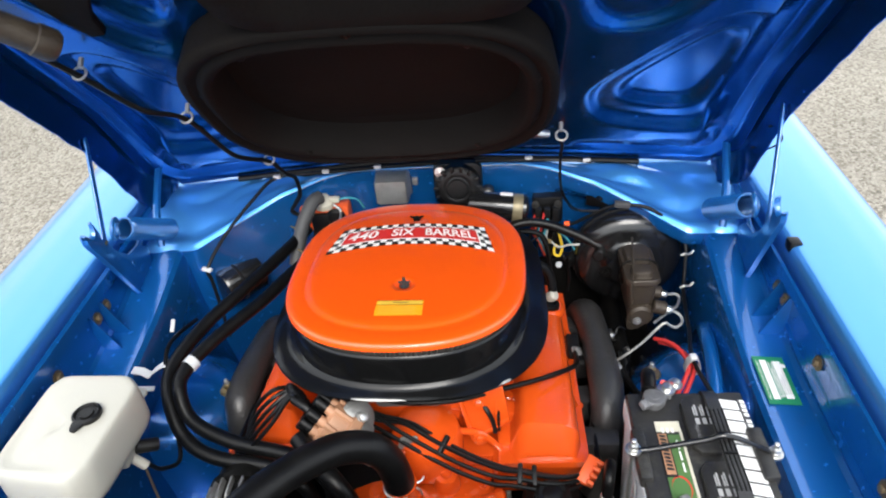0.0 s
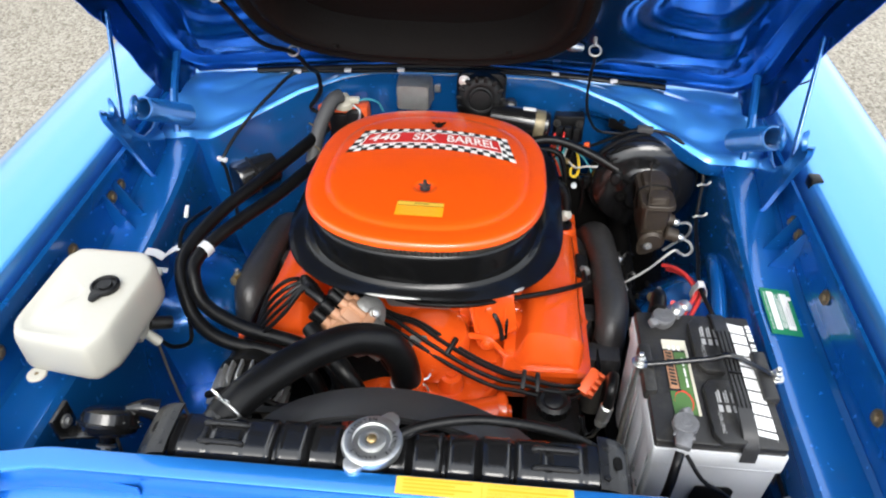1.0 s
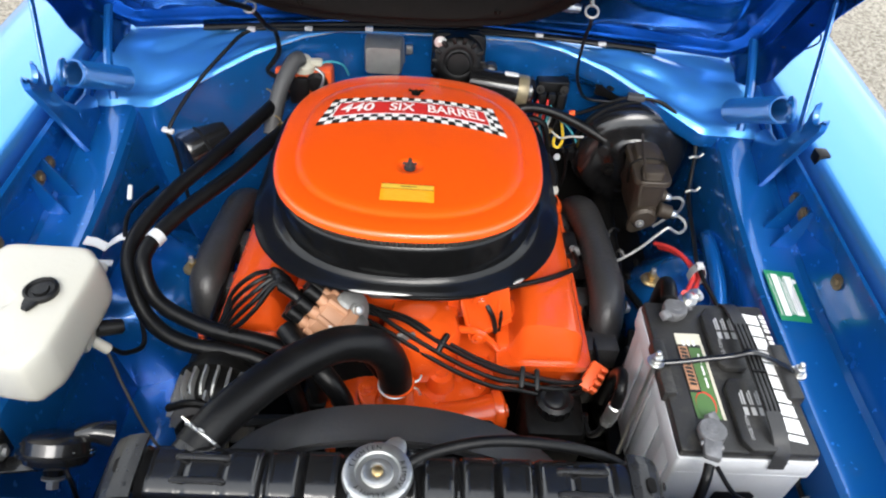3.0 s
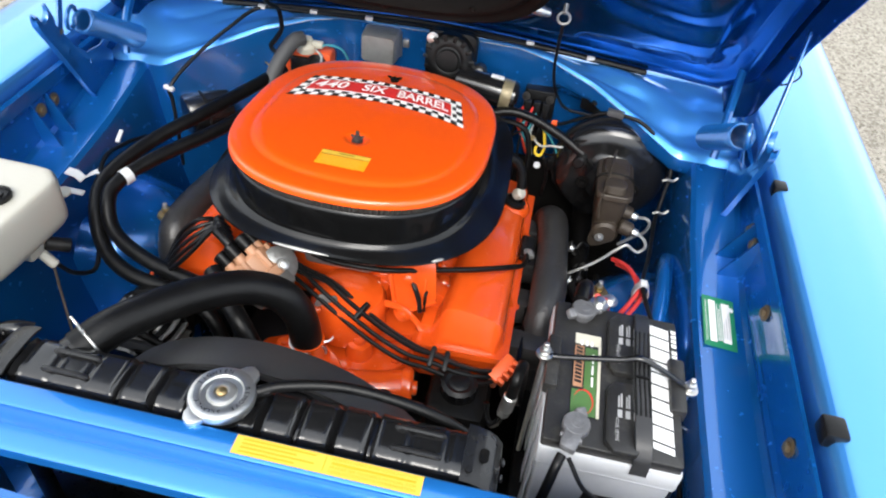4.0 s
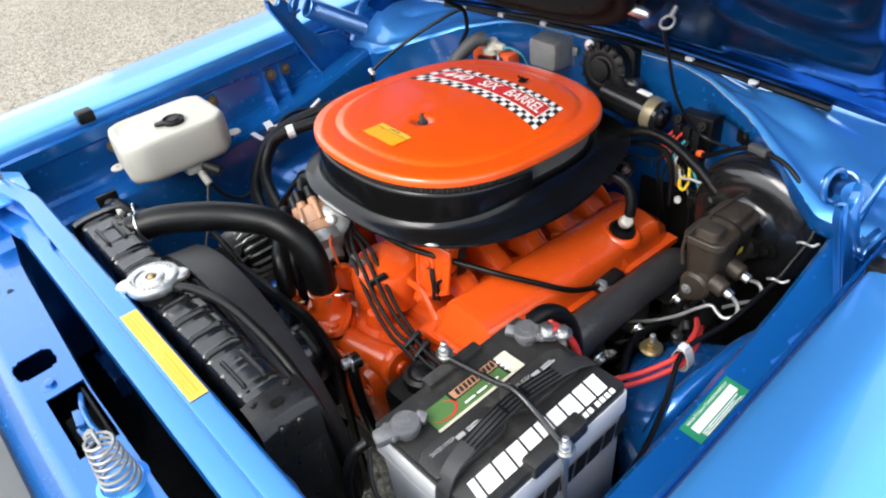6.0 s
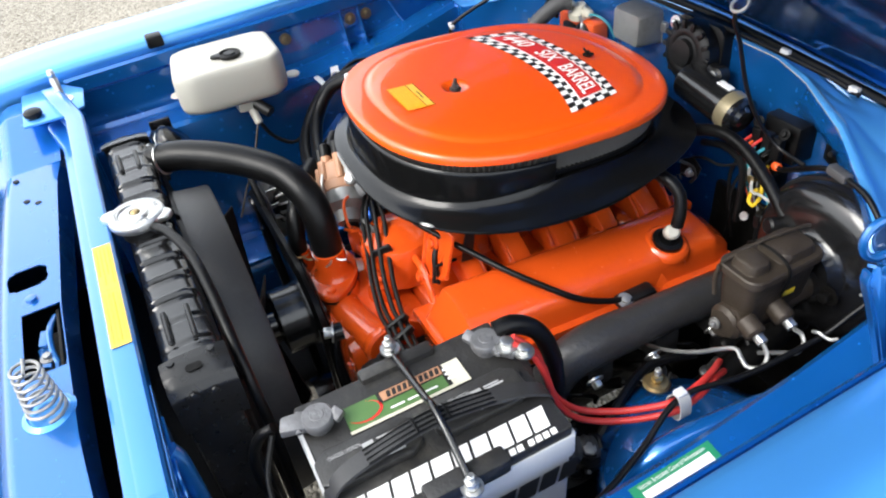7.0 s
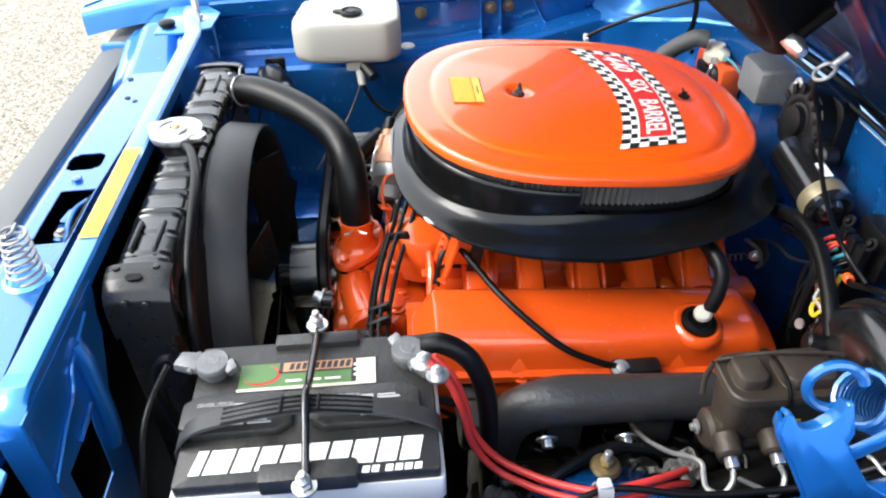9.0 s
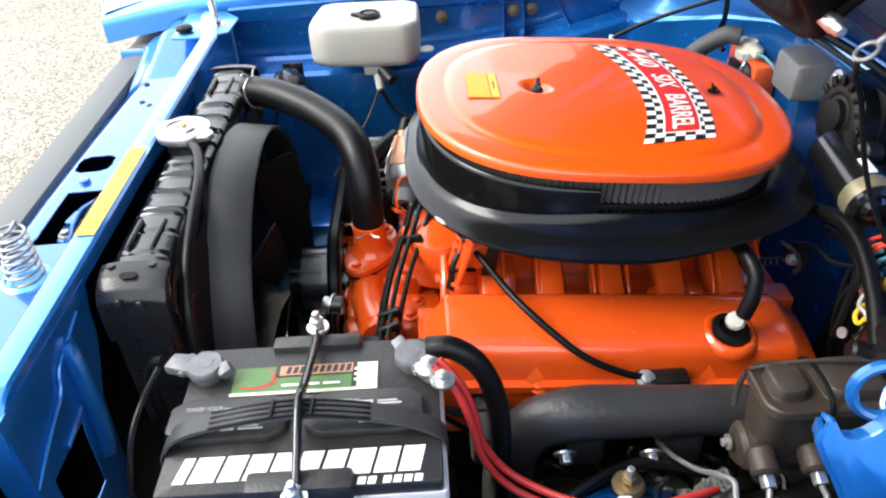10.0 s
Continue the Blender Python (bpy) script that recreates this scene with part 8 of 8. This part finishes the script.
# ---- dark chassis parts low in the bay ----
def chassis():
    for s in (1, -1):
        # driver-side rail is coloured near black to stand in for grime and shade
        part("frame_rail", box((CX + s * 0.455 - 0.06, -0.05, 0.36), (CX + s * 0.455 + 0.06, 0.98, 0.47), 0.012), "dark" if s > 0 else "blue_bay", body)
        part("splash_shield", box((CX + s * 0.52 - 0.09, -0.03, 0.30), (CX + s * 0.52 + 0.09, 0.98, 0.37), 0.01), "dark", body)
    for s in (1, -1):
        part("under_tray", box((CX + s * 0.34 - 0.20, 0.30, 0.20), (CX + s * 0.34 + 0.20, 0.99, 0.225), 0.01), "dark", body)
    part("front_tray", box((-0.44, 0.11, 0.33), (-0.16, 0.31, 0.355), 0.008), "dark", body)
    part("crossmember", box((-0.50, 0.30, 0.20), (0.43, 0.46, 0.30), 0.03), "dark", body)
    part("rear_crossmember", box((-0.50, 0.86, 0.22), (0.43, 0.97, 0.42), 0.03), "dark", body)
    # added dark sheet in place of the shade below the brake booster
    part("toe_board", box((0.10, 0.915, 0.36), (0.455, 0.930, 0.69), 0.006), "dark", body, "added dark panel standing in for shade low on the firewall")
    sg = thing("steering_gear", (0.36, 0.55, 0.45), "greasy black steering gear and column", "steering gear")
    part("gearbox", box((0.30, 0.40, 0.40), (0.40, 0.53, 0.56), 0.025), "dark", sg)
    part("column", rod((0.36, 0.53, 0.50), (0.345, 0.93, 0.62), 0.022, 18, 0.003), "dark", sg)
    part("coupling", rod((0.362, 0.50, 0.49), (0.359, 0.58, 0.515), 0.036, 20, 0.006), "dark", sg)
    rag = [(0.40, 0.45, 0.58), (0.385, 0.50, 0.60), (0.36, 0.58, 0.60), (0.37, 0.66, 0.59)]
    for k, (dx, dz, r, mt) in enumerate(((0.0, 0.0, 0.008, "rubber"), (0.02, 0.02, 0.006, "dark"), (-0.02, 0.03, 0.007, "rubber"), (0.035, -0.01, 0.005, "dark"))):
        part("hose_run", tube([(x + dx + 0.008 * math.sin(k + i), y, z + dz + 0.010 * math.cos(2 * k + i)) for i, (x, y, z) in enumerate(rag)], r, 8, 6), mt, sg)
    for x, y, z, r in ((0.395, 0.44, 0.615, 0.016), (0.40, 0.52, 0.625, 0.013), (0.375, 0.49, 0.60, 0.009), (0.41, 0.475, 0.595, 0.008), (0.37, 0.56, 0.61, 0.010)):
        part("joint", lathe((x, y, z - 0.012), (x + 0.003, y - 0.003, z + 0.02), [(0, 0), (r, 0.0), (r, 0.012), (r * 0.6, 0.018), (r * 0.6, 0.022), (0, 0.022)], 18), "alloy" if r < 0.012 else "dark", sg)
        part("bolt", bolt((x, y, z + 0.010), (0.1, -0.1, 1), r * 0.55, 0.006, False), "alloy", sg)
    rng = random.Random(11)
    for k in range(9):
        x, y = 0.315 + 0.075 * rng.random(), 0.43 + 0.30 * rng.random()
        z = 0.555 + 0.05 * rng.random()
        dx, dy, dz = 0.05 * (rng.random() - 0.3), 0.07 * (rng.random() - 0.5), 0.035 * rng.random()
        part("linkage_rod", tube([(x, y, z), (x + dx * 0.5, y + dy * 0.5 + 0.008, z + dz + 0.006), (x + dx, y + dy, z + dz)], 0.003 + 0.004 * rng.random(), 8, 5), ("dark", "cast", "rubber")[k % 3], sg)
        part("collar", lathe((x, y, z - 0.004), (x + 0.01, y - 0.005, z + 0.02), [(0, 0), (0.009, 0), (0.010, 0.003), (0.010, 0.009), (0.006, 0.012), (0, 0.012)], 16), ("cast", "dark")[k % 2], sg)
    bl = thing("bellows_boot", (0.33, 0.42, 0.60), "grey ribbed rubber boot", "boot")
    part("boot", lathe((0.372, 0.415, 0.612), (0.40, 0.47, 0.618), [(0.0, 0)] + [(0.016 + 0.003 * (k % 2), 0.004 + 0.005 * k) for k in range(9)] + [(0.008, 0.05), (0, 0.05)], 20), "rubber_grey", bl)


chassis()


# ---- wires and linkage behind the engine ----
def behind_engine():
    w = thing("wire_bundle", (0.19, 0.87, 0.72), "loose black wires hanging behind the engine", "wiring")
    runs = [
        ([(0.17, 0.882, 0.79), (0.165, 0.872, 0.76), (0.172, 0.868, 0.72), (0.178, 0.872, 0.67), (0.17, 0.88, 0.62)], 0.0032, "rubber"),
        ([(0.185, 0.88, 0.78), (0.182, 0.862, 0.74), (0.190, 0.858, 0.70), (0.196, 0.866, 0.65)], 0.0026, "rubber"),
        ([(0.118, 0.835, 0.775), (0.14, 0.838, 0.783), (0.162, 0.845, 0.780), (0.18, 0.858, 0.785), (0.20, 0.872, 0.80)], 0.0024, "dark"),
        ([(0.205, 0.875, 0.775), (0.225, 0.852, 0.765), (0.25, 0.842, 0.775), (0.275, 0.838, 0.78), (0.30, 0.85, 0.795)], 0.0022, "white_clip"),
        ([(0.21, 0.878, 0.77), (0.235, 0.86, 0.745), (0.262, 0.85, 0.752), (0.282, 0.85, 0.77)], 0.0024, "rubber"),
        ([(0.215, 0.872, 0.80), (0.238, 0.858, 0.79), (0.258, 0.85, 0.765), (0.27, 0.852, 0.735)], 0.0022, "teal_wire"),
        ([(0.22, 0.872, 0.755), (0.244, 0.855, 0.725), (0.252, 0.85, 0.69), (0.25, 0.855, 0.64)], 0.0034, "rubber"),
    ]
    for pts, r, mt in runs:
        part("wire", tube(pts, r, 7, 6), mt, w)
    part("plug", box((0.245, 0.842, 0.715), (0.262, 0.858, 0.742), 0.004, 2, (10, 0, 20)), "black_plastic", w)
    part("ring_terminal", lathe((0.228, 0.845, 0.722), (0.235, 0.80, 0.74), [(0.003, 0), (0.007, 0), (0.007, 0.002), (0.003, 0.002)], 14), "zinc", w)
    l = thing("throttle_linkage", (0.13, 0.80, 0.70), "dull steel throttle linkage at the back of the engine", "linkage")
    part("bracket", prism([(0, 0), (0.030, 0.004), (0.034, 0.026), (0.016, 0.040), (-0.004, 0.028)], basis((0.110, 0.822, 0.742), (0.55, 0.14, 0), (0, 0.07, 0.7)), 0.003, None, 0.0008), "dark", l)
    part("arm", tube([(0.125, 0.80, 0.785), (0.135, 0.818, 0.772), (0.138, 0.825, 0.752), (0.128, 0.828, 0.735)], 0.0028, 8, 5), "cast", l)
    part("return_spring", tube([(0.138 + 0.0045 * math.cos(t), 0.80 - 0.0012 * t, 0.765 + 0.0045 * math.sin(t)) for t in np.linspace(0, 40, 120)], 0.0009, 5, 1, None, None, True), "cast", l)
    part("pivot", bolt((0.134, 0.816, 0.762), (1, -0.3, 0), 0.005, 0.006), "zinc", l)


behind_engine()


def spark_plug(y, z):
    s = thing("spark_plug", (0.235, y, z - 0.04), "greasy black spark plug boot below the exhaust manifold", "spark plug", "spark plugs")
    a, b = Vector((0.225, y + 0.006, z - 0.045)), Vector((0.272, y, z))
    part("boot", tube([a, a.lerp(b, 0.6), b, b + Vector((0.012, 0.012, 0.008))], 0.0085, 12, 4), "rubber", s, "black rubber boot")
    part("hex", bolt(a, a - b, 0.010, 0.010, False), "alloy", s, "steel hex")
    part("lead", tube([b + Vector((0.010, 0.010, 0.006)), b + Vector((0.022, 0.03, 0.006)), b + Vector((0.018, 0.055, -0.02)), b + Vector((0.0, 0.07, -0.06))], 0.0038, 8, 5), "rubber", s)


for y, z in ((0.475, 0.578), (0.570, 0.545), (0.618, 0.555), (0.672, 0.572)):
    spark_plug(y, z)
